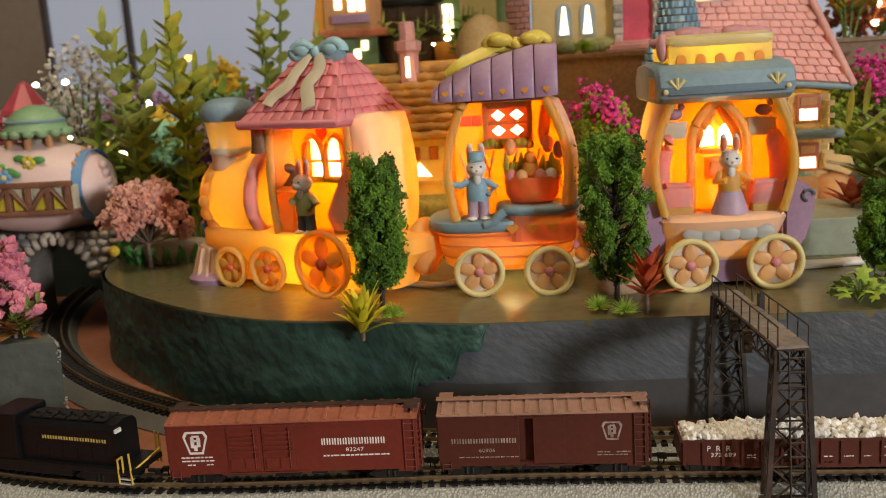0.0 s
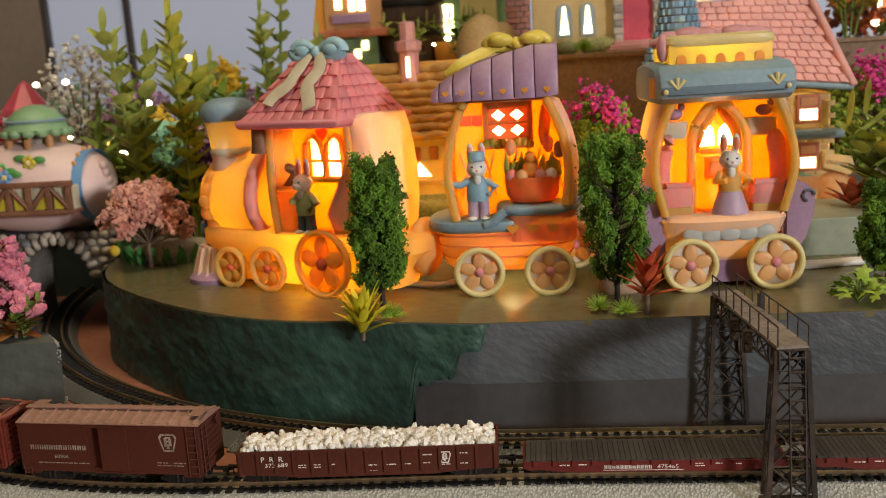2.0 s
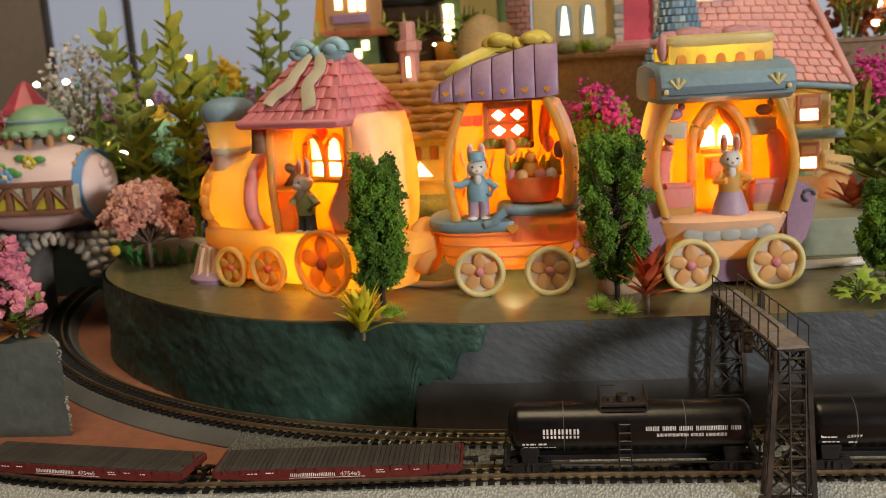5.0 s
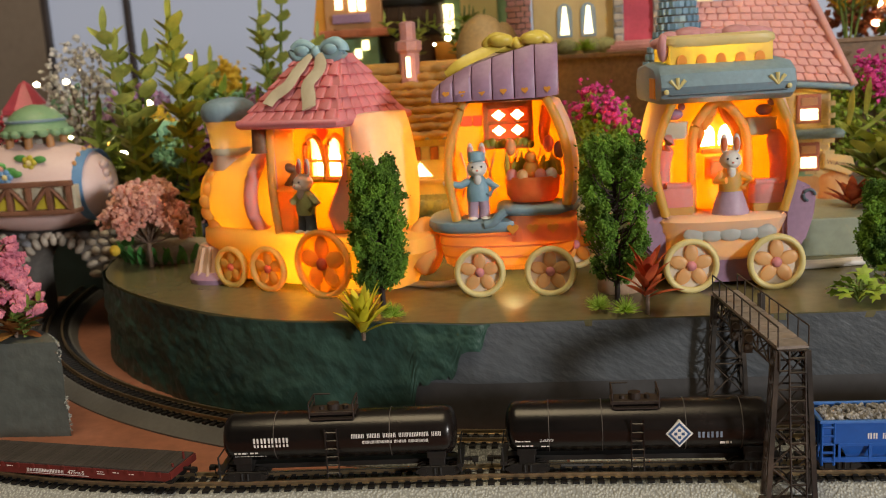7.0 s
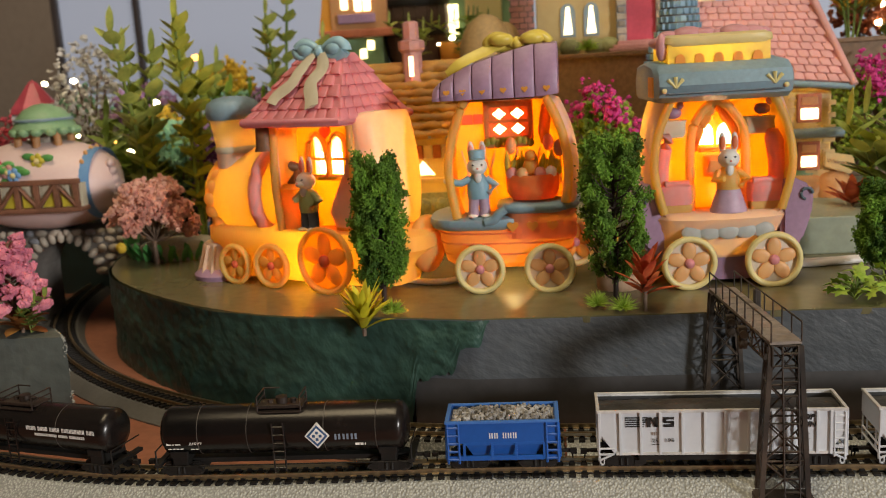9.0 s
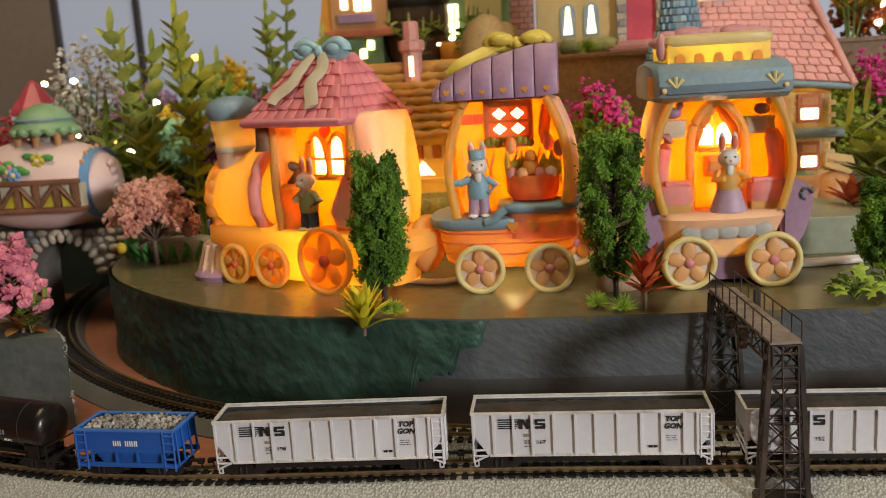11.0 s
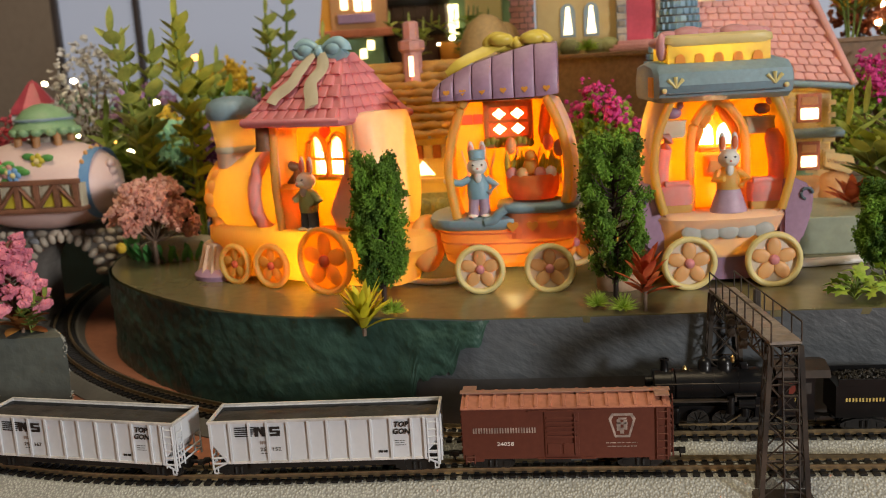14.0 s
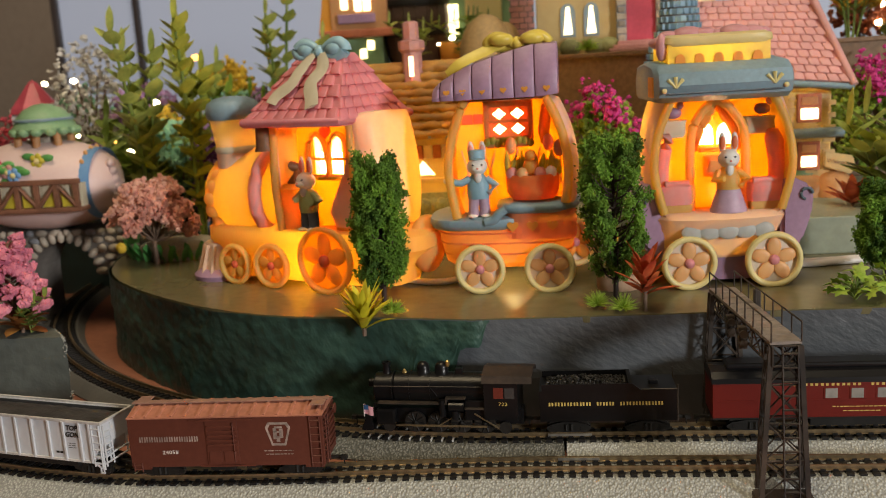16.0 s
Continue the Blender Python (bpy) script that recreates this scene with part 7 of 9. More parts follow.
def ceramic_coach():
    ob = thing("ceramic_coach", (99, 103, Z_TOP), "lighted ceramic egg coach with slate blue roof and arched doorway", "ceramic house", "lighted ceramic train", turn=4)
    part("undercarriage", loft([ring_plan(19, 24, 26, 16, 2, p=4), ring_plan(19, 24, 27, 17, 10, p=4), ring_plan(19, 24, 28, 18, 15, p=3)]), M["lilac"], ob, smooth=50)
    part("boat_body", loft([ring_plan(16, 24, 24, 18, 13, p=3), ring_plan(16, 24, 28, 22, 20, p=3), ring_plan(16, 24, 32, 26, 28, p=3), ring_plan(16, 24, 34, 28, 33, p=3), ring_plan(16, 24, 32, 26, 35.4, p=3)]), M["peach"], ob, smooth=60)
    bm = bmesh.new()
    for i in range(5):
        ball(bm, (2 + i * 8, -1.6 + 0.3 * abs(i - 2), 27), 4.6, 12, (1.15, 0.22, 0.8))
    part("scallop_trim", bm, M["scallop_blue"], ob, "pale blue scalloped trim", smooth=60)
    outer = egg_outline(16.5, 33, 93, 34, 29, 26, 58)
    inner = egg_outline(16.3, 35, 91, 30.8, 26.6, 22.6, 60, 10)
    back = egg_house(ob, outer, inner, 60, 19, 2)
    holes = [arch_poly(9.2, 16.4, 65.5, 70, 75.5), arch_poly(17.6, 24.8, 65.5, 70, 75.5)]
    plate_with_holes(ob, back, 19, holes, M["inner"])
    part("lit_pane", boxes((8.8, 16.6, 21.6, 22.6, 64.5, 76), bevel=0.6), M["bulb_glow"], ob, "bright bulb seen through the doorway")
    part("lit_pane", boxes((17.4, 25.2, 21.6, 22.6, 64.5, 76), bevel=0.6), M["bulb_glow"], ob)
    for e in (-1, 1):
        for k in range(3):
            pts = [(17 + e * 0.8, 17 - 0.4 * k, 86), (17 + e * (2.6 + 1.4 * k), 16.6, 80), (17 + e * (6.5 + 1.2 * k), 16.8, 74), (17 + e * (9.2 + 0.6 * k), 17, 67 - 2 * k)]
            part("curtain_fold", tube(spline(pts, 5), 1.5, 8), M["inner"], ob, smooth=60)
    part("wall_shelf", boxes((9, 25, 15.5, 18.8, 62.2, 64.4), bevel=0.6), M["inner"], ob)
    part("wall_panel", boxes((11, 23, 17.4, 18.8, 50, 60.5), bevel=0.8), M["inner"], ob)
    part("wall_panel", boxes((13.4, 20.6, 16.8, 17.8, 52.4, 58.2), bevel=0.6), M["gold_brown"], ob)
    part("door_arch", rope([(4, 13, 34), (4, 13, 66), (7, 13, 78), (16.5, 13, 86.5), (26, 13, 78), (29.5, 13, 66), (29.5, 13, 34)], 2.2, 10), M["rim_yellow"], ob, "yellow rope-twist door arch", smooth=60)
    part("arch_rim", rope([(-10.6, 1, 36), (-15, 0.4, 56), (-12.6, 0.8, 74), (-5.8, 1.4, 90)], 2.0), M["rim_yellow"], ob, smooth=60)
    part("arch_rim", rope([(43, 1, 36), (47.6, 0.4, 56), (45.2, 0.8, 74), (38.4, 1.4, 90)], 2.0), M["rim_yellow"], ob, smooth=60)
    for x in (-4.5, 36.5):
        part("wall_planter", loft([ring_plan(x, 16, 6.0, 3, 70, p=4), ring_plan(x, 16, 7.2, 4, 72, p=4), ring_plan(x, 16, 6.8, 3.6, 76, p=4), ring_plan(x, 16, 7.4, 4, 78, p=4)]), M["ribbon"], ob, smooth=50)
        part("planter_bird", ball(ball(bmesh.new(), (x + 1, 14, 81.5), 3, 10, (1.3, 0.8, 0.9)), (x + 4, 13, 85), 1.8, 8), M["lilac"], ob, smooth=60)
    for s, x in ((-1, -6.0), (1, 39.5)):
        part("seat_base", boxes((min(x - s * 9, x + s * 6), max(x - s * 9, x + s * 6), 6, 18, 35, 39), bevel=0.8), M["gold_brown"], ob)
        part("seat", loft([ring_plan(x - s * 1.5, 12, 8.5, 6, 39, p=3), ring_plan(x - s * 1, 12, 9, 6.5, 44, p=3), ring_plan(x - s * 1, 12, 8.6, 6.2, 48, p=3)]), M["seat_pink"], ob, "rose pink seat", smooth=60)
        part("seat_back", tube([(x + s * 3.0, 12, 40), (x + s * 4.6, 12, 50), (x + s * 4.4, 12, 58), (x + s * 3.0, 11, 66), (x + s * 1.2, 10.5, 70), (x - s * 0.6, 10.5, 70.6)], [4.2, 4.2, 4.2, 4.4, 3.8, 2.0], 12), M["seat_pink"], ob, smooth=60)
        part("seat_arm", tube([(x + s * 3, 7, 49), (x - s * 8, 7, 49)], 1.6, 8), M["seat_pink"], ob, smooth=60)
    # roof: bulging blue slab with rounded ends, yellow clerestory, drape
    prof = [(-4, 87.5), (-9.5, 90), (-11.5, 95), (-9.5, 100.5), (-3, 104), (22, 106), (46, 104), (52, 97), (50, 89), (44, 87.5)]
    part("roof", loft([[(x, 21 + (y - 21) * k, 95 + (z - 95) * k) for y, z in prof] for x, k in ((-15.5, 0.86), (-14, 0.97), (-12, 1.0), (41.5, 1.0), (44, 0.97), (45.5, 0.86))]), M["slate_blue"], ob, "slate blue rounded roof", smooth=35)
    part("roof_end", prism([(-16.1, 90), (-16.1, 99), (-15.4, 99), (-15.4, 90)], -4, 8), M["petal"], ob)
    part("roof_line", tube([(-10, -11.2, 91.6), (40, -11.2, 91.6)], 0.4, 5), M["fig_navy"], ob)
    for x, s in ((-7, -1), (36, 1)):
        for k in range(3):
            a = radians(50 + k * 40)
            part("roof_leaf", tube([(x, -11.4, 94), (x + 5 * math.cos(a), -11.0, 94 + 5.0 * math.sin(a))], [0.5, 0.9], 6), M["pale_yellow"], ob)
        part("roof_dot", ball(bmesh.new(), (x + s * 5, -11.2, 93), 1.2, 8, (1, 0.5, 1)), M["pale_yellow"], ob)
    part("clerestory", boxes((-8, 38, 2, 40, 103, 114), bevel=1.0), M["rim_yellow"], ob, smooth=40)
    for k in range(5):
        x = -2.5 + k * 8.6
        part("clerestory_arch", prism(arch_poly(x - 2.2, x + 2.2, 104.6, 106, 108.6, 6), 1.2, 2.6), M["petal"], ob)
    part("clerestory_top", loft([ring_plan(15, 21, 24.5, 20.5, 112, p=6), ring_plan(15, 21, 25.5, 21.5, 113.5, p=6), ring_plan(15, 21, 25, 21, 116, p=6), ring_plan(15, 21, 22.5, 18, 117.2, p=6)]), M["pale_yellow"], ob, smooth=50)
    bm = bmesh.new()
    for i, (x, r) in enumerate(((-9, 4.5), (-5, 4), (4, 6.5), (11, 5), (17, 3), (24, 6), (32, 5), (37, 3.6))):
        bm = ball(bmesh.new(), (x, 14 + 2 * math.sin(i), 117 - (3 if i in (0,) else 0)), r, 12, (1.25, 0.9, 0.62))
        part("drape_fold", bm, M["rose_drape"], ob, "rose pink drape on the roof", smooth=60)
    part("drape_fold", ball(bmesh.new(), (-10, 6, 112), 4, 10, (0.7, 0.7, 1.6)), M["rose_drape"], ob, smooth=60)
    # scroll fenders
    for s, x in ((1, 47), (-1, -13)):
        sc = [(x - s * 3, 16), (x, 13), (x + s * 7, 20), (x + s * 11, 32), (x + s * 12, 42), (x + s * 10.5, 46), (x + s * 7, 47), (x + s * 4, 49), (x, 52), (x - s * 3, 44)]
        part("scroll_fender", prism(sc, 4, 40, bevel=1.6), M["lilac"], ob, "lilac scrolled fender", smooth=50)
        part("scroll_curl", tube([(x + s * (8.2 + 2.6 * math.cos(a)), 3.4, 42 + 2.6 * math.sin(a)) for a in [i * 0.5 for i in range(10)]], 0.7, 6), M["fig_navy"], ob)
    flower_wheel(ob, 0.2, 12.6, 12.8, "petal_tan", "hub", -1)
    flower_wheel(ob, 39, 12.6, 13.2, "petal_tan", "hub", -1)
    flower_wheel(ob, -6, 12, 12, "petal_tan", "hub", 40)
    m = ob.matrix_basis
    bulb_light("coach_bulb_light", m @ Vector((0.016, 0.048, 0.062)), 0.22)
    # added lamp: stands in for the bulb's light reaching the clerestory
    bulb_light("coach_roof_fill", m @ Vector((0.015, 0.021, 0.109)), 0.03)
    bulb_light("coach_base_light", m @ Vector((0.016, 0.026, 0.020)), 0.022)
    p = m @ Vector((0.0195, 0.004, 0.0354))
    rabbit([v / MM for v in p], 37, M["rim_yellow"], M["fig_mauve"], M["orange"], "rabbit figurine in yellow blouse and mauve skirt", skirt=True)
    return ob


ceramic_engine()
ceramic_wagon()
ceramic_coach()


def cable(points, r=1.7):
    return tagged(part("power_cable", tube(spline([(x, y, Z_TOP + 1.9 + z) for x, y, z in points], 8), r, 8), M["cable"], smooth=60), "white lamp cable lying on the plateau", "cable", "lamp cables")


cable([(-20, 145, 26), (-32, 135, 22), (-44, 128, 12), (-50, 130, 2), (-42, 134, 0), (-20, 126, 0), (0, 145, 0)])
cable([(-15, 150, 24), (-30, 142, 20), (-55, 150, 18)])
cable([(50, 140, 20), (62, 132, 14), (66, 126, 4), (72, 124, 0), (95, 150, 0)])
cable([(140, 150, 0), (160, 140, 0), (200, 146, 0), (320, 150, 0), (500, 160, 0)])
cable([(140, 155, 0), (165, 145.5, 0), (205, 151, 0), (325, 155, 0), (500, 166, 0)])
# ---- plants ----
def leaf_mat(name, c, c2, rough=0.5, tr=0.3):
    return mat(name, c, rough=rough, vary=0.25, size=5, bump=0.15, color2=c2, translucent=tr)


M["foam_green"] = mat("dark_green_flock", (0.066, 0.165, 0.012), rough=0.8, vary=0.4, size=4, bump=0.6, bump_size=0.8, color2=(0.20, 0.40, 0.030))
M["foam_pink"] = mat("salmon_pink_flock", (0.95, 0.45, 0.35), rough=0.8, vary=0.2, size=6, bump=0.4, bump_size=0.8, color2=(1.0, 0.70, 0.58), translucent=0.35)
M["foam_rose"] = mat("bright_pink_flock", (0.62, 0.16, 0.26), rough=0.85, vary=0.2, size=6, bump=0.8, bump_size=0.8, color2=(0.85, 0.34, 0.42))
M["bark"] = mat("dark_brown_twig", (0.045, 0.028, 0.022), rough=0.7, vary=0.3, size=3, bump=0.4)
M["bark_grey"] = mat("grey_brown_twig", (0.20, 0.13, 0.09), rough=0.7, vary=0.3, size=3, bump=0.4)
M["lime"] = leaf_mat("lime_yellow_leaf", (0.76, 0.72, 0.03), (1.0, 0.90, 0.07))
M["fresh"] = leaf_mat("fresh_green_leaf", (0.19, 0.38, 0.03), (0.46, 0.58, 0.08))
M["mid_leaf"] = leaf_mat("mid_green_leaf", (0.20, 0.34, 0.06), (0.46, 0.54, 0.13))
M["pale_leaf"] = leaf_mat("pale_green_leaf", (0.46, 0.56, 0.12), (0.78, 0.82, 0.22))
M["spring"] = leaf_mat("spring_green_leaf", (0.52, 0.58, 0.06), (0.84, 0.84, 0.16))
M["red_leaf"] = leaf_mat("red_succulent_leaf", (0.70, 0.09, 0.04), (0.85, 0.28, 0.09))
M["fern_leaf"] = leaf_mat("bright_fern_leaf", (0.36, 0.60, 0.06), (0.62, 0.78, 0.13))
M["dark_leaf"] = leaf_mat("dark_green_leaf", (0.03, 0.075, 0.025), (0.08, 0.15, 0.045))
M["magenta"] = mat("magenta_blossom", (0.55, 0.02, 0.22), rough=0.7, vary=0.25, size=3, bump=0.5, color2=(0.75, 0.07, 0.36))
M["white_bloom"] = mat("white_dried_blossom", (0.62, 0.60, 0.57), rough=0.8, vary=0.2, size=3, bump=0.5)
M["purple_bloom"] = mat("dark_purple_blossom", (0.07, 0.02, 0.09), rough=0.8, vary=0.3, size=3, bump=0.5, color2=(0.24, 0.08, 0.26))
M["lilac_bloom"] = mat("lilac_blossom", (0.42, 0.24, 0.42), rough=0.8, vary=0.2, size=3, bump=0.5)
M["yellow_bloom"] = mat("yellow_blossom", (0.72, 0.48, 0.04), rough=0.7, vary=0.2, size=3, bump=0.4)
M["mint"] = mat("mint_green_blossom", (0.30, 0.58, 0.38), rough=0.7, vary=0.2, size=4, bump=0.3)
M["wood_slice"] = mat("pale_cut_wood", (0.46, 0.30, 0.19), rough=0.7, vary=0.2, size=4, bump=0.25)


def blade(bm, base, direction, length, width, droop=0.35, fold=0.25, n=5, thick=0.25):
    """A tapered leaf that bends over: a thin solid with a raised midrib."""
    d = Vector(direction).normalized()
    side = d.cross(Vector((0, 0, 1)))
    side = side.normalized() if side.length > 0.05 else Vector((1, 0, 0))
    p = Vector(base)
    rings = []
    for i in range(n + 1):
        t = i / n
        w = width * (math.sin(math.pi * min(1, 0.12 + 0.88 * t)) ** 0.62) * 0.5 + 0.08
        up = side.cross(d).normalized()
        rings.append([p - side * w, p - up * fold * w - up * thick * 0.5, p + side * w, p - up * fold * w + up * thick * 0.5])
        d = (d + Vector((0, 0, -droop / n))).normalized()
        p = p + d * (length / n)
    return loft(rings, True, True, bm)


def many_clumps(name, pts, r0, r1, material, parent, seed, label="", sub=0):
    """Hundreds of small crumbs as one mesh, from shared corner shapes."""
    rnd = np.random.default_rng(seed)
    b = bmesh.new()
    bmesh.ops.create_icosphere(b, subdivisions=1, radius=1)
    vs = np.array([v.co for v in b.verts])
    fs = np.array([[v.index for v in f.verts] for f in b.faces])
    b.free()
    k = len(vs)
    V, F = [], []
    for i, p in enumerate(pts):
        r = rnd.uniform(r0, r1)
        q = vs * (r * rnd.uniform(0.65, 1.25, 3)) + rnd.uniform(-0.38, 0.38, (k, 3)) * r
        V.append(q + np.array(p))
        F.append(fs + i * k)
    me = bpy.data.meshes.new(name)
    me.from_pydata((np.concatenate(V) * MM).tolist(), [], np.concatenate(F).tolist())
    me.materials.append(material)
    ob = new(name, me)
    ob.parent = parent
    if label:
        ob["label"] = label
    return ob


def many_flakes(name, pts, r0, r1, material, parent, seed, label="", flat=0.45):
    """Thousands of small jagged flakes as one mesh."""
    rnd = np.random.default_rng(seed)
    vs = np.array([(1, 0, 0), (-1, 0, 0), (0, 1, 0), (0, -1, 0), (0, 0, 1), (0, 0, -1)], float)
    fs = np.array([(0, 2, 4), (2, 1, 4), (1, 3, 4), (3, 0, 4), (2, 0, 5), (1, 2, 5), (3, 1, 5), (0, 3, 5)])
    n = len(pts)
    q, _ = np.linalg.qr(rnd.normal(size=(n, 3, 3)))
    size = rnd.uniform(r0, r1, (n, 1, 1)) * np.stack([rnd.uniform(0.8, 1.4, n), rnd.uniform(0.5, 0.9, n), np.full(n, flat)], 1)[:, None, :]
    V = np.einsum("nvk,njk->nvj", vs[None] * size, q) + np.array([tuple(p) for p in pts])[:, None, :]
    F = fs[None] + np.arange(n)[:, None, None] * 6
    me = bpy.data.meshes.new(name)
    me.from_pydata((V.reshape(-1, 3) * MM).tolist(), [], F.reshape(-1, 3).tolist())
    me.materials.append(material)
    ob = new(name, me)
    ob.parent = parent
    if label:
        ob["label"] = label
    return ob


def flock_tree(place, h, w, label, seed, gap=0.25, group="flocked columnar trees"):
    """A column-shaped model tree: twisted wire trunk, upright limbs, a crown of flock tufts with gaps."""
    ob = thing("model_tree", place, label, "tree", group)
    rnd = random.Random(seed)
    part("trunk", tube([(0, 0, 0), (0.3, 0, h * 0.2), (-0.3, 0.2, h * 0.55), (0.2, 0, h * 0.92)], [1.3, 1.1, 0.8, 0.3], 8), M["bark"], ob, smooth=60)
    pts = []
    bm = bmesh.new()
    for i in range(120):
        z0 = h * rnd.uniform(0.10, 0.86)
        a = rnd.random() * 2 * math.pi
        prof = w / 2 * (0.42 + 0.58 * math.sin(math.pi * min(1.0, 0.16 + 0.80 * (z0 / h)))) * rnd.uniform(0.78, 1.08)
        tip = Vector((prof * math.cos(a), prof * math.sin(a), min(h * rnd.uniform(0.95, 1.0), z0 + h * rnd.uniform(0.08, 0.18))))
        sp = spline([(0, 0, z0), (tip.x * 0.6, tip.y * 0.6, z0 + (tip.z - z0) * 0.35), tip], 5)
        tube(sp, [0.55 - 0.4 * k / (len(sp) - 1) for k in range(len(sp))], 5, bm)
        if rnd.random() < gap:
            continue
        for q in sp[3:]:
            c = q + Vector((rnd.gauss(0, 1.1), rnd.gauss(0, 1.1), rnd.gauss(0, 1.2)))
            for _ in range(22):
                pts.append(c + Vector((rnd.gauss(0, 0.95), rnd.gauss(0, 0.95), rnd.gauss(0, 1.1))))
        for _ in range(44):
            pts.append(tip + Vector((rnd.gauss(0, 1.05), rnd.gauss(0, 1.05), rnd.gauss(0.4, 1.7))))
    part("branchwork", bm, M["bark"], ob)
    many_flakes("crown", pts, 0.42, 1.05, M["foam_green"], ob, seed)
    return ob


def blossom_tree(name, place, h, w, material, label, seed, tiers=False):
    ob = thing(name, place, label, "tree")
    rnd = random.Random(seed)
    part("trunk", tube([(0, 0, 0), (-0.5, 0, h * 0.2), (0.8, 0, h * 0.4)], [1.6, 1.4, 1.2], 8), M["bark_grey"], ob, smooth=60)
    bm = bmesh.new()
    pts = []
    ends = []
    n = 30
    for i in range(n):
        a = i * 2.4
        rr = math.sqrt((i + 0.5) / n)
        if tiers:
            z = h * (0.28 + 0.72 * i / n)
            R = w / 2 * (1.05 - 0.75 * i / n)
            tip = Vector((R * math.cos(a), R * math.sin(a), z))
        else:
            tip = Vector((w / 2 * rr * math.cos(a), w / 2 * rr * math.sin(a), h * (0.36 + 0.55 * math.sqrt(max(0, 1 - rr * rr))) * rnd.uniform(0.86, 1.06)))
        base = (0, 0, h * (0.25 if not tiers else max(0.05, tip.z / h - 0.1)))
        tube(spline([base, (tip.x * 0.5, tip.y * 0.5, (base[2] + tip.z) / 2 + (1 if tiers else -2)), tip], 4), [0.7, 0.65, 0.6, 0.5, 0.45, 0.4, 0.35, 0.3, 0.25], 5, bm)
        ends.append(tip)
        for k in range(150 if not tiers else 110):
            e = w * (0.075 if not tiers else 0.05)
            if k % 20 == 0:
                c = tip * rnd.uniform(0.86, 1.03) + Vector((rnd.gauss(0, e), rnd.gauss(0, e), rnd.gauss(0, e * 0.6)))
            pts.append(c + Vector((rnd.gauss(0, e * 0.5), rnd.gauss(0, e * 0.5), rnd.gauss(0, e * (0.5 if not tiers else 0.25)))))
    part("branchwork", bm, M["bark_grey"], ob)
    many_clumps("crown", pts, 0.8, 1.8, material, ob, seed)
    return ob


def rosette(name, place, n, length, width, material, label, seed, category="plant", lean=0.9, stem=0.0, droop=0.5, group=""):
    ob = thing(name, place, label, category, group)
    rnd = random.Random(seed)
    if stem:
        part("stem", tube([(0, 0, 0), (0.2, 0, stem)], [0.9, 1.1], 8), M["bark_grey"], ob)
    for i in range(n):
        a = i * 2.4 + rnd.uniform(-0.2, 0.2)
        up = lean * (0.35 + 1.4 * i / n)
        bm = blade(bmesh.new(), (0, 0, stem * (0.4 + 0.6 * i / n)), (math.cos(a), math.sin(a), up), length * rnd.uniform(0.75, 1.1), width * rnd.uniform(0.8, 1.15), droop)
        part("leaf", bm, material, ob, smooth=50)
    return ob


def spiky_tuft(place, r, label, seed, n=110, material="fern_leaf"):
    ob = thing("grass_tuft", place, label, "grass", "spiky green tufts")
    rnd = random.Random(seed)
    bm = bmesh.new()
    for i in range(n):
        a, u = rnd.random() * 2 * math.pi, rnd.uniform(-0.1, 1)
        d = Vector((math.cos(a) * math.sqrt(1 - u * u), math.sin(a) * math.sqrt(1 - u * u), max(0.05, u)))
        rod(bm, (0, 0, r * 0.25), Vector((0, 0, r * 0.25)) + d * r * rnd.uniform(0.8, 1.05), r * 0.07, 4, 0.02)
    tagged(part("foliage", bm, M[material], ob), kind="stuff")
    return ob


def leafy_plant(name, place, stems, h, spread, leaf, leaf_w, material, label, seed, category="plant", per=7, stem_mat="mid_leaf", bloom=None, droop=0.4, group="", whorl=2):
    """Stems with leaves in pairs up their length."""
    ob = thing(name, place, label, category, group)
    rnd = random.Random(seed)
    for s in range(stems):
        a = s * 2.4 + rnd.uniform(-0.3, 0.3)
        r = spread * math.sqrt((s + 0.4) / stems)
        hh = h * rnd.uniform(0.72, 1.0)
        tip = Vector((r * math.cos(a), r * math.sin(a), hh))
        sp = spline([(r * 0.12 * math.cos(a), r * 0.12 * math.sin(a), 0), (tip.x * 0.35, tip.y * 0.35, hh * 0.5), tip], 6)
        part("stem", tube(sp, [max(0.35, h * 0.010) * (1.15 - 0.6 * k / (len(sp) - 1)) for k in range(len(sp))], 6), M[stem_mat], ob, smooth=60)
        bm = bmesh.new()
        for k in range(per):
            t = 0.25 + 0.75 * (k + 0.5) / per
            q = sp[min(len(sp) - 1, int(t * (len(sp) - 1)))]
            b = k * 2.0 + rnd.uniform(-0.5, 0.5)
            for e in [2 * math.pi * j / whorl for j in range(whorl)]:
                blade(bm, q, (math.cos(b + e), math.sin(b + e), 0.75 + 0.5 * t), leaf * rnd.uniform(0.65, 1.1), leaf_w * rnd.uniform(0.75, 1.15), droop, 0.2, 4)
        blade(bm, tip, (0.1, 0, 1), leaf * 0.9, leaf_w, 0.1, 0.3, 4)
        part("foliage", bm, M[material], ob, smooth=50)
        if bloom:
            pts = [tip + Vector((rnd.gauss(0, spread * 0.12), rnd.gauss(0, spread * 0.12), rnd.gauss(0, spread * 0.12))) for _ in range(26)]
            many_clumps("blossom", pts, leaf * 0.10, leaf * 0.24, M[bloom], ob, seed + s)
    return ob


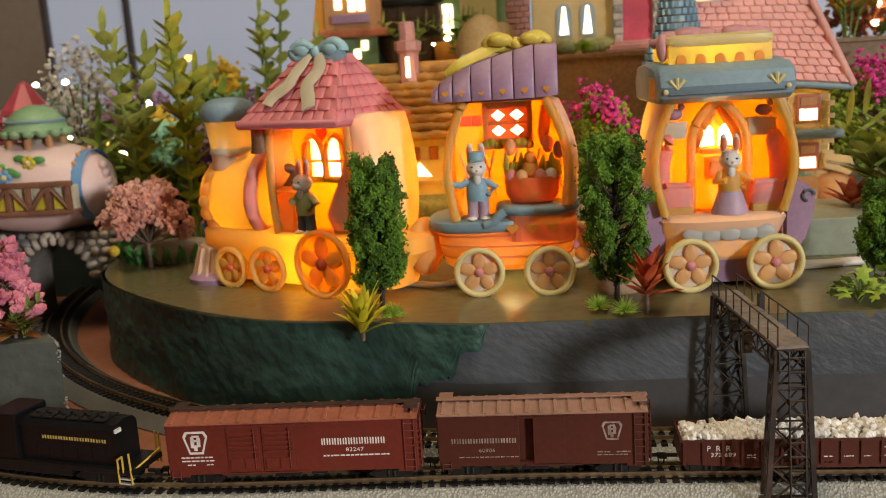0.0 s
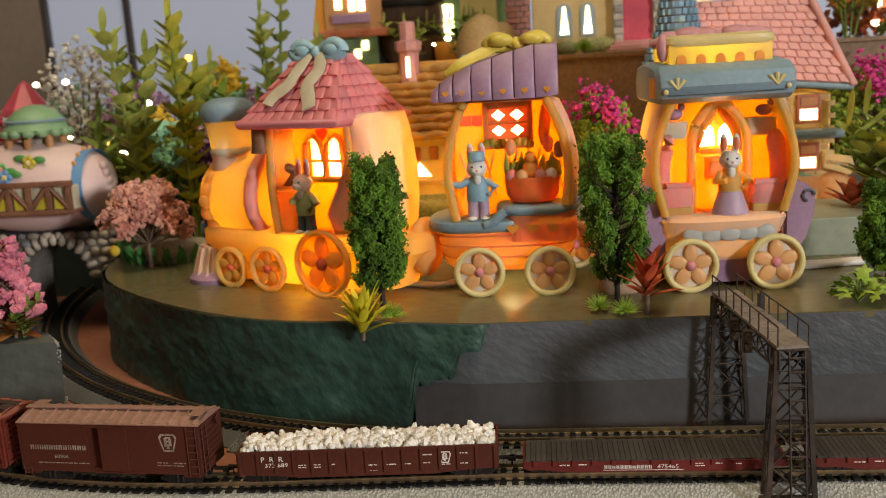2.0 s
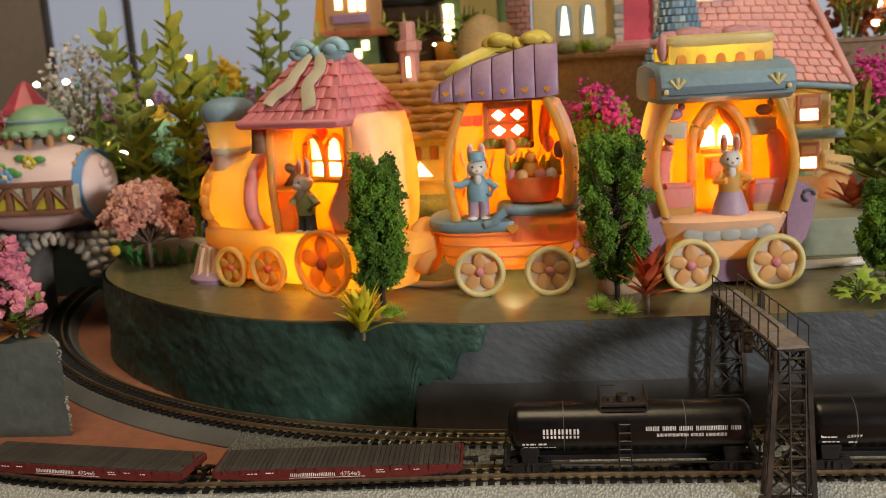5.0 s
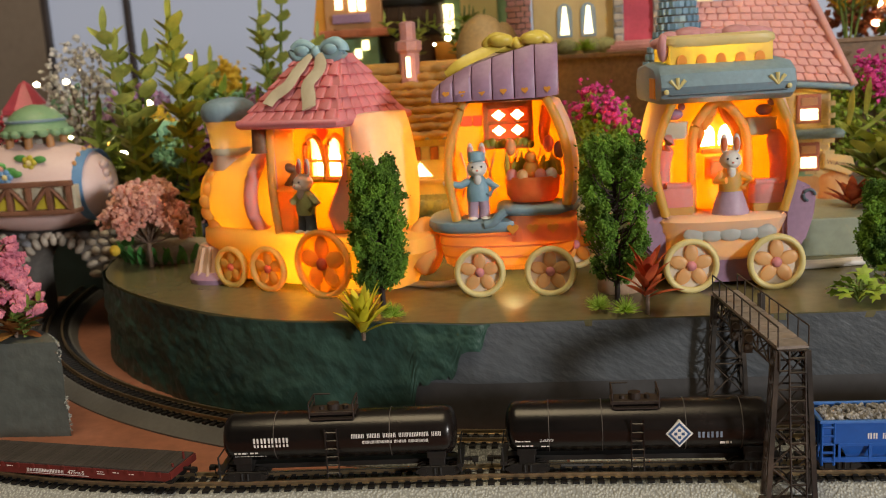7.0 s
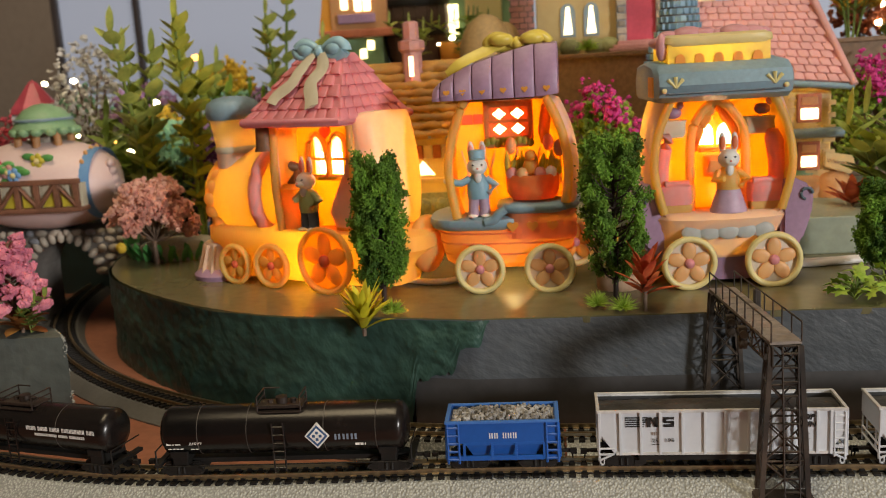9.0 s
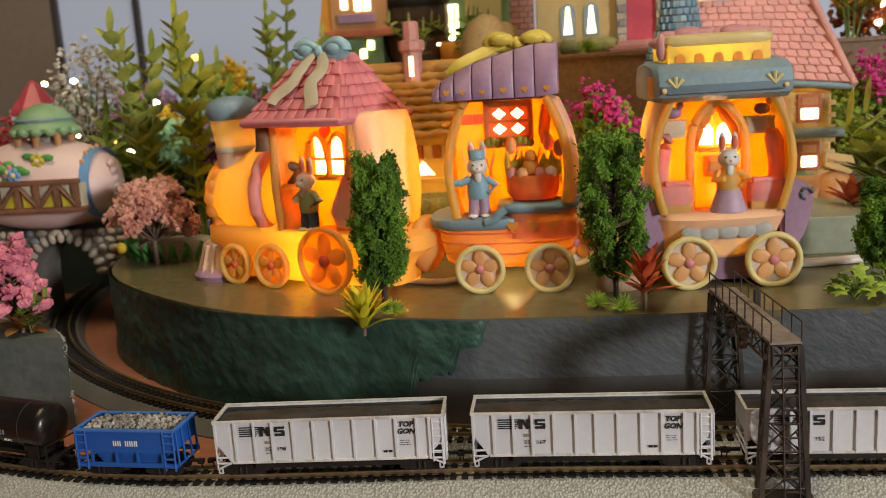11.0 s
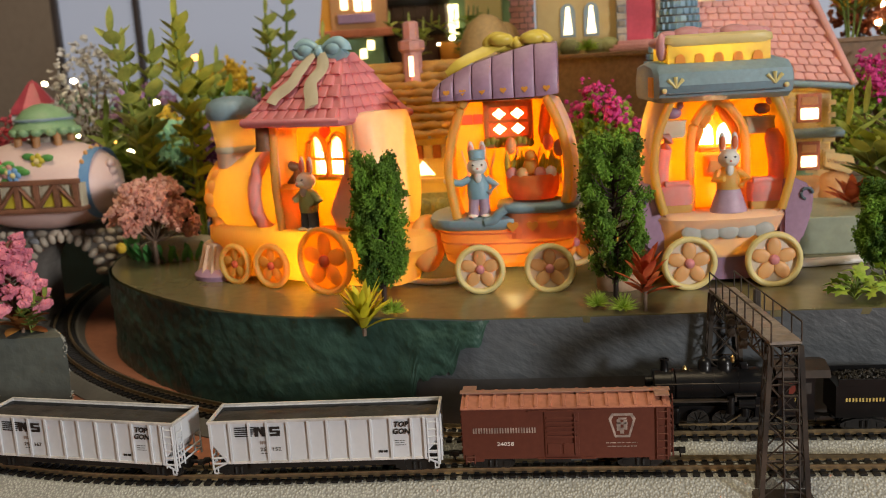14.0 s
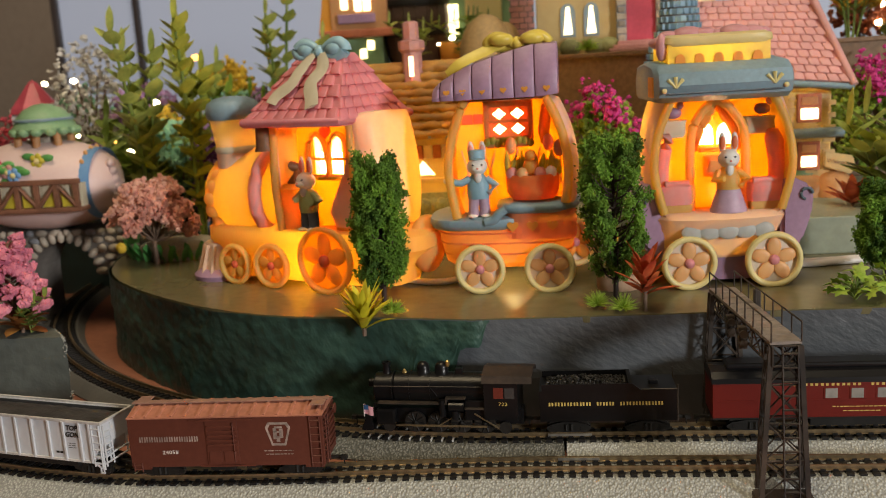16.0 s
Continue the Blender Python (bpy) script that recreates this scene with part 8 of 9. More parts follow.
def bush(name, place, w, h, leaf_material, bloom, label, seed, n=900, blooms=240, r=(0.9, 2.2), category="plant"):
    """A rounded bush of many small leaves with blossoms over its top."""
    ob = thing(name, place, label, category)
    rnd = random.Random(seed)
    bm = bmesh.new()
    for i in range(9):
        a = i * 2.4
        rod(bm, (0, 0, 0), (w * 0.3 * math.cos(a), w * 0.3 * math.sin(a), h * 0.6), 0.6, 5)
    part("branchwork", bm, M["bark_grey"], ob)
    pts, tops = [], []
    while len(pts) < n:
        v = Vector((rnd.uniform(-1, 1), rnd.uniform(-1, 1), rnd.uniform(-1, 1)))
        if 0.35 < v.length < 1 and noise.noise(v * 2.3 + Vector((seed, 0, 0))) > -0.25:
            pts.append(Vector((v.x * w / 2, v.y * w / 2, h * 0.52 + v.z * h * 0.46)))
    many_clumps("foliage", pts, r[0], r[1], M[leaf_material], ob, seed)
    if bloom:
        heads = []
        for _ in range(14):
            v = Vector((rnd.gauss(0, 1), rnd.gauss(0, 1) - 0.5, abs(rnd.gauss(0, 1)) + 0.55)).normalized()
            heads.append(Vector((v.x * w / 2, v.y * w / 2, h * 0.55 + v.z * h * 0.46)))
        pts = [heads[i % 14] + Vector((rnd.gauss(0, w * 0.055), rnd.gauss(0, w * 0.055), rnd.gauss(0, h * 0.05))) for i in range(blooms)]
        many_clumps("blossoms", pts, r[0] * 0.9, r[1] * 0.95, M[bloom], ob, seed + 1)
    return ob


flock_tree((-44.5, 92, Z_TOP), 72, 24, "dense dark green flocked columnar tree on the plateau edge", 11, 0.0)
flock_tree((64.5, 90, Z_TOP), 75, 30, "dark green flocked tree with visible twigs by the wood slice", 23, 0.36)
flock_tree((193, 120, Z_TOP), 44, 26, "dark green flocked tree beside the leafy fern", 5, 0.15)
rosette("bromeliad", (-48.5, 60.5, 35.5), 24, 20, 3.8, M["lime"], "yellow-green pointed-leaf plant stuck in the rock edge", 4, lean=2.4, stem=8, droop=0.7)
spiky_tuft((-36.5, 70, Z_TOP), 7.0, "small spiky bright green grass tuft", 2)
spiky_tuft((55, 72, Z_TOP), 7.4, "small spiky bright green grass tuft", 3, 90)
spiky_tuft((66, 65.5, Z_TOP), 7.6, "small spiky bright green grass tuft", 6, 90)
rosette("red_succulent", (75.5, 66, Z_TOP), 19, 15, 4.4, M["red_leaf"], "upright red-leaved succulent on a short stem", 8, lean=1.7, stem=19, droop=0.55)
tagged(part("wood_slice", lathe([(10, 0), (10.4, 1), (10.4, 6.5), (9.6, 7.4), (0, 7.5)], 28, squash=(1, 0.9)), M["wood_slice"], at=(67, 110, Z_TOP), smooth=40), "pale round cut wood slice behind a tree", "wood slice")


def lobed_plant(place, n, size, spread, label, seed):
    """A low plant of lobed flat leaves on thin stalks."""
    ob = thing("fern", place, label, "plant")
    rnd = random.Random(seed)
    for i in range(n):
        a = i * 2.4 + rnd.uniform(-0.3, 0.3)
        r = spread * math.sqrt((i + 0.5) / n)
        c = Vector((r * math.cos(a), r * math.sin(a), 4 + (1 - r / spread) * 10 + rnd.uniform(-1, 2)))
        part("stalk", tube(spline([(0, 0, 0), (c.x * 0.4, c.y * 0.4, c.z * 0.8), c], 4), 0.4, 5), M["mid_leaf"], ob)
        k = size * rnd.uniform(0.75, 1.15)
        outline = []
        for j in range(20):
            b = 2 * math.pi * j / 20
            outline.append(Vector((math.cos(b), math.sin(b), 0)) * k * (1.0 if j % 4 == 0 else (0.5 if j % 4 == 2 else 0.72)))
        m = Matrix.Translation(c) @ Euler((rnd.uniform(-0.3, 0.9), rnd.uniform(-0.5, 0.5), a)).to_matrix().to_4x4()
        bm = bmesh.new()
        top, low = bm.verts.new(m @ Vector((0, 0, 0.3))), bm.verts.new(m @ Vector((0, 0, -0.3)))
        ring = [bm.verts.new(m @ (p + Vector((0, 0, -0.10 * p.length)))) for p in outline]
        for j in range(20):
            bm.faces.new((top, ring[j], ring[(j + 1) % 20]))
            bm.faces.new((low, ring[(j + 1) % 20], ring[j]))
        part("leaf", bm, M["fern_leaf"], ob, smooth=50)
    return ob


lobed_plant((166, 76, Z_TOP), 24, 3.9, 12, "low fresh green plant with lobed leaves", 14)
lobed_plant((181, 84, Z_TOP), 14, 3.6, 9, "low green plant with lobed leaves", 15)
# ---- left bank, stone bridge and egg house ----
M["stone_a"] = mat("tan_moulded_stone", (0.40, 0.35, 0.28), rough=0.6, vary=0.25, size=5, bump=0.25, per_piece=0.35)
M["stone_b"] = mat("slate_moulded_stone", (0.24, 0.25, 0.27), rough=0.6, vary=0.25, size=5, bump=0.25, per_piece=0.3)
M["mortar"] = mat("grey_mortar", (0.16, 0.145, 0.13), rough=0.8, vary=0.2, size=4, bump=0.3)
M["egg_pink"] = mat("pale_pink_bisque", (0.76, 0.57, 0.55), rough=0.45, vary=0.06, size=25, bump=0.08)
M["sky_blue"] = mat("sky_blue_glaze", (0.16, 0.33, 0.60), rough=0.4, vary=0.1, size=6, bump=0.1)
M["sage"] = mat("sage_green_glaze", (0.24, 0.40, 0.22), rough=0.45, vary=0.12, size=8, bump=0.1)
M["timber"] = mat("brown_painted_timber", (0.22, 0.10, 0.06), rough=0.55, vary=0.25, size=4, bump=0.25)
M["grass_green"] = mat("glossy_painted_grass", (0.06, 0.24, 0.06), rough=0.4, vary=0.3, size=6, bump=0.3, color2=(0.13, 0.40, 0.10))
M["soft_yellow"] = mat("yellow_glaze", (0.58, 0.48, 0.05), rough=0.4, vary=0.1, size=5)
M["rose_glaze"] = mat("rose_red_glaze", (0.55, 0.08, 0.12), rough=0.4, vary=0.15, size=5)
M["tunnel"] = mat("dark_teal_painted_board", (0.030, 0.055, 0.052), rough=0.6, vary=0.3, size=40, bump=0.2, bump_size=3)
M["slab_brown"] = mat("brown_marbled_board", (0.10, 0.055, 0.028), rough=0.5, vary=0.35, size=60, bump=0.15, color2=(0.26, 0.15, 0.07))
M["thatch"] = mat("golden_thatch_glaze", (0.40, 0.23, 0.055), rough=0.55, vary=0.3, size=6, bump=0.4, bump_size=2, translucent=0.25, glow=(1.0, 0.55, 0.05))
M["butter"] = mat("butter_yellow_bisque", (0.68, 0.52, 0.24), rough=0.5, vary=0.15, size=14, bump=0.25, bump_size=2, translucent=0.2, glow=(1.0, 0.66, 0.14))
M["mossy"] = mat("mossy_painted_base", (0.24, 0.24, 0.09), rough=0.6, vary=0.35, size=10, bump=0.3)
M["terracotta"] = mat("terracotta_glaze", (0.48, 0.15, 0.07), rough=0.5, vary=0.2, size=8, bump=0.2)
M["apricot"] = mat("apricot_bisque", (0.66, 0.36, 0.16), rough=0.5, vary=0.15, size=15, bump=0.15, translucent=0.3, glow=(1.0, 0.5, 0.1))
M["pink_brick"] = mat("pink_painted_brick", (0.52, 0.26, 0.24), rough=0.55, vary=0.15, size=6, bump=0.2, per_piece=0.1)
M["pink_tile"] = mat("salmon_pink_tile", (0.72, 0.37, 0.35), rough=0.5, vary=0.12, size=6, bump=0.15, per_piece=0.06)
M["blue_stone"] = mat("blue_painted_stone", (0.21, 0.36, 0.50), rough=0.5, vary=0.15, size=5, bump=0.2, per_piece=0.15)
M["barrel"] = mat("dark_barrel_wood", (0.10, 0.06, 0.045), rough=0.6, vary=0.3, size=10, bump=0.3)
M["tan_rock"] = mat("tan_painted_rock", (0.42, 0.28, 0.12), rough=0.6, vary=0.25, size=15, bump=0.25)
M["window_lit"] = lit("lit_window", (1.0, 0.80, 0.46), 3.2)
M["fairy"] = lit("fairy_light", (1.0, 0.84, 0.52), 14.0)
M["amber"] = lit("amber_fairy_light", (1.0, 0.45, 0.08), 5.0)


def bank():
    ob = thing("left_bank", (0, 0, 0), "grey-green painted foam bank with torn edge", "bank", kind="structure")
    pts = [(-300, 60), (-250, 61), (-192, 62), (-197, 70), (-208, 80), (-230, 96), (-300, 102)]
    n = 12
    rings = []
    dense = []
    for (x0, y0), (x1, y1) in zip(pts, pts[1:] + pts[:1]):
        m = max(2, int(math.hypot(x1 - x0, y1 - y0) / 3))
        dense += [(x0 + (x1 - x0) * i / m, y0 + (y1 - y0) * i / m) for i in range(m)]
    for k in range(n + 1):
        z = Z_GROUND + (38 - Z_GROUND) * k / n
        rings.append([(x + (0.8 * noise.noise(Vector((x * .2, y * .2, z * .2))) - (1.5 if k == n and x > -200 else 0)), y + 0.5 * noise.noise(Vector((x * .15, y * .15, z * .15 + 9))), z) for x, y in dense])
    part("foam_block", loft(rings), M["slope_grey"], ob, smooth=40)
    rnd = random.Random(3)
    pts = []
    for i in range(20):
        c = Vector((-192 + rnd.uniform(-0.6, 0.4), 62 + rnd.uniform(-0.3, 1.4), rnd.uniform(Z_GROUND + 2, 38)))
        pts += [c + Vector((rnd.gauss(0, 0.35), rnd.gauss(0, 0.35), rnd.gauss(0, 0.9))) for _ in range(5)]
    for i in range(26):
        t = rnd.random()
        pts.append(Vector((-192 - 14 * t, 62 + 16 * t, 37.7 + rnd.uniform(-0.3, 0.5))))
    tagged(many_flakes("torn_edge", pts, 0.25, 0.8, M["foam"], ob, 3, "pale torn foam edge"), kind="stuff")


bank()


def stone_bridge():
    ob = thing("stone_bridge", (0, 0, 0), "moulded stone bridge with an arch over the track", "bridge")
    cx, r, top = -287, 23, 57
    y0, y1 = 240, 275
    # wall with the arch cut out, as two cheeks and a crown
    arch = [(cx + r * math.cos(math.pi * i / 16), 29 + (r + 1) * math.sin(math.pi * i / 16)) for i in range(17)]
    poly = [(-215, Z_TOP), (-215, top + 2), (-350, top + 2), (-350, Z_GROUND), (cx - r, Z_GROUND)] + [(x, z) for x, z in reversed(arch)] + [(-241, 29), (-241, Z_TOP)]
    part("wall", prism(poly, y0, y1), M["mortar"], ob)
    rnd = random.Random(8)
    n = 0
    z = 0
    row = 0
    while z < top - 1:
        h = rnd.uniform(5, 6.5)
        x = -348 + rnd.uniform(0, 4)
        while x < -218:
            w = rnd.uniform(5.5, 10)
            mx, mz = x + w / 2, z + h / 2
            inside = abs(mx - cx) < r + 4 and (mz < 29 or math.hypot(mx - cx, mz - 29) < r + 4.5)
            if not inside and not (mx > -248 and mz < Z_TOP + 2) and not (mx > cx and mz < 33):
                bm = ball(bmesh.new(), (0, 0, 0), 1, 8, (w / 2 - 0.3, 2.6, h / 2 - 0.25))
                bmesh.ops.rotate(bm, verts=bm.verts, cent=(0, 0, 0), matrix=Matrix.Rotation(rnd.uniform(-0.2, 0.2), 3, "Y"))
                bmesh.ops.translate(bm, verts=bm.verts, vec=(mx, y0, mz))
                part("stone", bm, M["stone_b"] if rnd.random() < 0.3 else M["stone_a"], ob, smooth=60)
            x += w
        z += h
    for i in range(13):
        a = math.pi * (i + 0.5) / 13
        bm = ball(bmesh.new(), (0, 0, 0), 1, 8, (2.4, 2.8, 4.2))
        bmesh.ops.rotate(bm, verts=bm.verts, cent=(0, 0, 0), matrix=Matrix.Rotation(math.pi / 2 - a, 3, "Y"))
        bmesh.ops.translate(bm, verts=bm.verts, vec=(cx + (r + 3) * math.cos(a), y0 - 0.6, 29 + (r + 3.5) * math.sin(a)))
        part("arch_stone", bm, M["stone_a"], ob, smooth=60)
    return ob


stone_bridge()


def egg_cottage():
    ob = thing("egg_cottage", (-301, 254, 58), "pale pink egg-shaped ceramic house with brown balcony and green dome", "ceramic house")
    rings = []
    for i in range(15):
        t = -1 + 2 * i / 14
        k = math.sqrt(max(0.0004, 1 - abs(t) ** 2.3))
        x = 56 * t
        rings.append([(x, 32 * k * math.cos(a), 31 + 30 * k * math.sin(a)) for a in [2 * math.pi * j / 32 for j in range(32)]])
    part("shell", loft(rings), M["egg_pink"], ob, smooth=60)
    for x in (38, -38):
        k = math.sqrt(1 - (x / 56) ** 2.3) if x > 0 else math.sqrt(1 - (-x / 56) ** 2.3)
        pts = [(x, 32.6 * k * math.cos(a), 31 + 30.6 * k * math.sin(a)) for a in [2 * math.pi * j / 40 for j in range(41)]]
        rg = [[(p[0] - 5.5, p[1], p[2]), (p[0] + 5.5, p[1] * 0.985, 31 + (p[2] - 31) * 0.985), (p[0] + 5.5, p[1] * 0.96, 31 + (p[2] - 31) * 0.96), (p[0] - 5.5, p[1] * 0.96, 31 + (p[2] - 31) * 0.96)] for p in pts]
        part("belt", loft(rg, False), M["sky_blue"], ob, "blue painted belt", smooth=60)
        for j in range(7):
            a = radians(-150 + j * 19)
            part("belt_dot", ball(bmesh.new(), (x, 33.4 * k * math.cos(a + 0.2), 31 - 31.2 * k * math.sin(a + 0.2)), 1.6, 8, (1, 0.8, 1)), M["petal_tan"], ob)
    # balcony with timber truss and yellow panes
    b = part("balcony", boxes((-52, 44, -38, -26, 17, 20), (-52, 44, -38, -35, 34.5, 38), bevel=0.8), M["timber"], ob, "brown timber balcony")
    xs = [-52 + i * 13.2 for i in range(8)]
    for i, x in enumerate(xs):
        part("post", boxes((x - 1.3, x + 2.0, -37.6, -35, 20, 34.6), bevel=0.4), M["timber"], b)
        if i < 7:
            part("brace", tube([(x + 1.5, -36.4, 21 if i % 2 else 34), (x + 12.5, -36.4, 34 if i % 2 else 21)], 1.3, 6), M["timber"], b)
            part("pane", prism([(x + 3, 20.5), (x + 11, 20.5), (x + (11 if i % 2 else 3), 32)], -35.4, -34.4), M["soft_yellow"], b)
            part("pane", prism([(x + 3, 34), (x + 11, 34), (x + (3 if i % 2 else 11), 23)], -34.2, -33.6), M["ribbon"], b)
    part("balcony_back", boxes((-51, 43, -33.4, -27, 20, 34.5)), M["ribbon"], b)
    # cupola
    for x, y in ((-8, -12), (6, -14), (19, -10), (20, 6), (-8, 8), (0, 12)):
        part("column", tube([(x, y, 54), (x * 0.95 + 0.3, y * 0.95, 70)], 2.6, 8), M["apricot"], ob, smooth=60)
    part("cupola_core", lathe([(9, 50), (9, 72)], 16, centre=(6, -1, 0)), M["stone_a"], ob)
    part("dome", lathe([(19, 66), (20.5, 68.5), (18.5, 72), (17, 76), (12, 81), (5, 84), (0, 84.6)], 28, centre=(6, -1, 0)), M["sage"], ob, "sage green dome roof", smooth=60)
    part("dome_band", lathe([(18.8, 73.4), (19.0, 74.4), (18.0, 75.2)], 28, centre=(6, -1, 0)), M["slate_blue"], ob)
    for i in range(14):
        a = 2 * math.pi * i / 14
        part("dome_scallop", ball(bmesh.new(), (6 + 19 * math.cos(a), -1 + 19 * math.sin(a), 66.5), 4, 8, (1, 1, 0.7)), M["sage"], ob, smooth=60)
    # moulded flowers
    for x, z, m_ in ((-6, 43, "seat_pink"), (-2, 35 + 6, "sky_blue"), (12, 49, "soft_yellow"), (-14, 46, "rose_glaze")):
        y = -32 * math.sqrt(max(0.1, 1 - (x / 56) ** 2 - ((z - 31) / 30) ** 2)) - 1
        fl = part("flower", ball(bmesh.new(), (x, y - 1.4, z), 2.0, 8), M["pale_yellow"], ob)
        for k in range(5):
            a = 2 * math.pi * k / 5
            part("petal", ball(bmesh.new(), (x + 3 * math.cos(a), y - 0.8, z + 3 * math.sin(a)), 2.2, 8, (1, 0.6, 1)), M[m_], fl, smooth=60)
        for k in (0.3, 2.6, 4.4):
            part("leaf", ball(bmesh.new(), (x + 7 * math.cos(k), y, z + 6 * math.sin(k)), 3, 8, (1.5, 0.5, 0.8)), M["grass_green"], fl, smooth=60)
    for i in range(6):
        part("edge_drip", ball(bmesh.new(), (53 - abs(i - 2.5) * 0.8, -6 + i * 0.8, 44 - i * 5.2), 3.2, 8, (0.8, 1.4, 1)), M["egg_pink"], ob, smooth=60)
    return ob


egg_cottage()
# mossy foot at the bridge's end
foot = thing("grassy_mound", (-207, 232, Z_TOP), "moulded green grass mound with grey-pink stones", "mound")
part("mound", ball(bmesh.new(), (6, 6, 0), 1, 20, (36, 26, 11)), M["stone_a"], foot, smooth=60)
for i in range(26):
    a = radians(180 + i * 7.2)
    part("grass_blade", blade(bmesh.new(), (4 + 33 * math.cos(a), 4 + 24 * math.sin(a), 0), (0.4 * math.cos(a) + 0.3 * math.sin(i * 3), 0.3 * math.sin(a), 1.2), 13, 5, 0.6), M["grass_green"], foot, smooth=50)
part("daffodil", ball(ball(bmesh.new(), (-27, -17, 9), 3.6, 10, (1, 0.5, 1)), (-27, -18.5, 9), 1.6, 8), M["yellow_bloom"], foot)
part("side_leaf", blade(bmesh.new(), (-28, 4, 8), (0.1, -0.1, 1), 26, 12, 0.2), M["grass_green"], foot, smooth=50)
blossom_tree("blossom_tree", (-207, 206, Z_TOP), 57, 42, M["foam_pink"], "round salmon-pink flocked blossom tree", 3)
blossom_tree("blossom_tree", (-223, 76, 38), 46, 30, M["foam_rose"], "bright pink tiered blossom tree on the bank", 9, tiers=True)
M["autumn"] = leaf_mat("orange_autumn_leaf", (0.45, 0.11, 0.03), (0.52, 0.30, 0.08))
rosette("autumn_plant", (-218, 72, 38), 15, 14, 7, M["autumn"], "orange and green autumn-leaved plant", 12, lean=1.0, stem=5, droop=0.9)
leafy_plant("autumn_plant", (-214, 73, 38), 4, 16, 10, 7, 5, "mid_leaf", "low green-orange leafy plant", 13, per=4, droop=0.9)
tagged(part("tunnel_wall", boxes((-470, -262, 345, 357, Z_GROUND, 60), (-470, -420, 100, 345, Z_GROUND, 60)), M["tunnel"]), "dark teal board wall behind the bridge", "wall", kind="structure")

# ---- second tier and brown slab ----
tier = thing("upper_tier", (0, 0, 0), "pale green painted upper tier behind the ceramic train", "platform", kind="structure")
part("tier_board", boxes((128, 900, 170, 980, Z_TOP, 62), bevel=0.8), M["tier"], tier)
part("tier_board", boxes((-78, 127.6, 212, 980, Z_TOP, 62), bevel=0.8), M["tier"], tier)
slab = thing("brown_slab", (0, 0, 0), "brown marbled board carrying the back row of houses", "platform", kind="structure")
part("slab_board", boxes((-78, 500, 320, 900, 62, 153), bevel=1.2), M["slab_brown"], slab)
part("slab_edge", boxes((-79, 501, 318, 901, 150.5, 153.6), bevel=0.6), M["slab_brown"], slab)
part("slab_board", boxes((-200, -78.5, 470, 900, Z_TOP, 153), bevel=1.2), M["slab_brown"], slab)


def thatched_cottage():
    ob = thing("thatched_cottage", (-40, 245, 62), "lighted ceramic cottage with golden thatched roof and striped awning", "ceramic house")
    part("wall", boxes((-34, 38, -18, 30, 12, 54), bevel=1.5), M["butter"], ob)
    part("base", loft([ring_plan(2, 6, 42, 30, 0, p=4), ring_plan(2, 6, 41, 28, 8, p=4), ring_plan(2, 6, 37, 25, 14, p=4)]), M["mossy"], ob, smooth=50)
    E = [(-44, -26, 50), (40, -26, 50), (40, 36, 50), (-44, 36, 50)]
    T = [(-38, 4, 93), (26, 4, 93), (26, 8, 93), (-38, 8, 93)]
    part("roof", loft([E, T]), M["thatch"], ob)
    n = 9
    for i in range(n):
        t = i / n
        a, b = Vector(E[0]).lerp(Vector(T[0]), t), Vector(E[1]).lerp(Vector(T[1]), t)
        pts = [a.lerp(b, k / 24) + Vector((0, -1.0 - 0.6 * math.sin(k * 2.1 + i), 0.4 * math.sin(k * 1.3 + i * 2))) for k in range(25)]
        part("thatch_course", tube(pts, [2.8 + 0.5 * math.sin(k * 1.7 + i) for k in range(25)], 6), M["thatch"], ob, smooth=60)
    part("verge", tube([(41, -27, 49), (27, 3, 94)], 2.6, 8), M["slate_blue"], ob, "slate blue verge board", smooth=60)
    part("eave_board", tube([(-44, -27, 49), (41, -27, 49)], 1.6, 8), M["slate_blue"], ob, smooth=60)
    part("cornice", boxes((-30, 30, -20, -16, 44, 47), (-30, 30, -20, -17, 20, 23), bevel=0.8), M["butter"], ob)
    for k in range(6):
        part("awning_stripe", boxes((-16 + k * 5.4, -11 + k * 5.4, -21.5, -18, 35, 43), bevel=0.6), M["terracotta"] if k % 2 == 0 else M["ribbon"], ob)
    part("lit_window", prism([(-8, 25), (6, 25), (-1, 33.5)], -18.8, -17.9), M["window_lit"], ob, "glowing window")
    ch = part("chimney", lathe([(6.2, 76), (6.2, 98), (8.2, 100), (8.2, 105), (5, 106), (5, 116), (3, 117), (3, 112)], 8, centre=(-6, -2, 0)), M["pink_brick"], ob, "pink brick chimney")
    part("lit_slot", boxes((-7.2, -4.6, -8.6, -7.4, 84, 96)), M["window_lit"], ch)
    for k in range(14):
        part("shrub", ball(bmesh.new(), (-32 + k * 5.2, -22 + math.sin(k * 2), 6), 5, 8, (1, 0.7, 1.1)), M["mossy"], ob, smooth=60)
    return ob


thatched_cottage()
bulb_light("cottage_bulb_light", (-0.042, 0.255, 0.085), 0.035)
bulb_light("cottage_roof_light", (-0.045, 0.249, 0.128), 0.03)


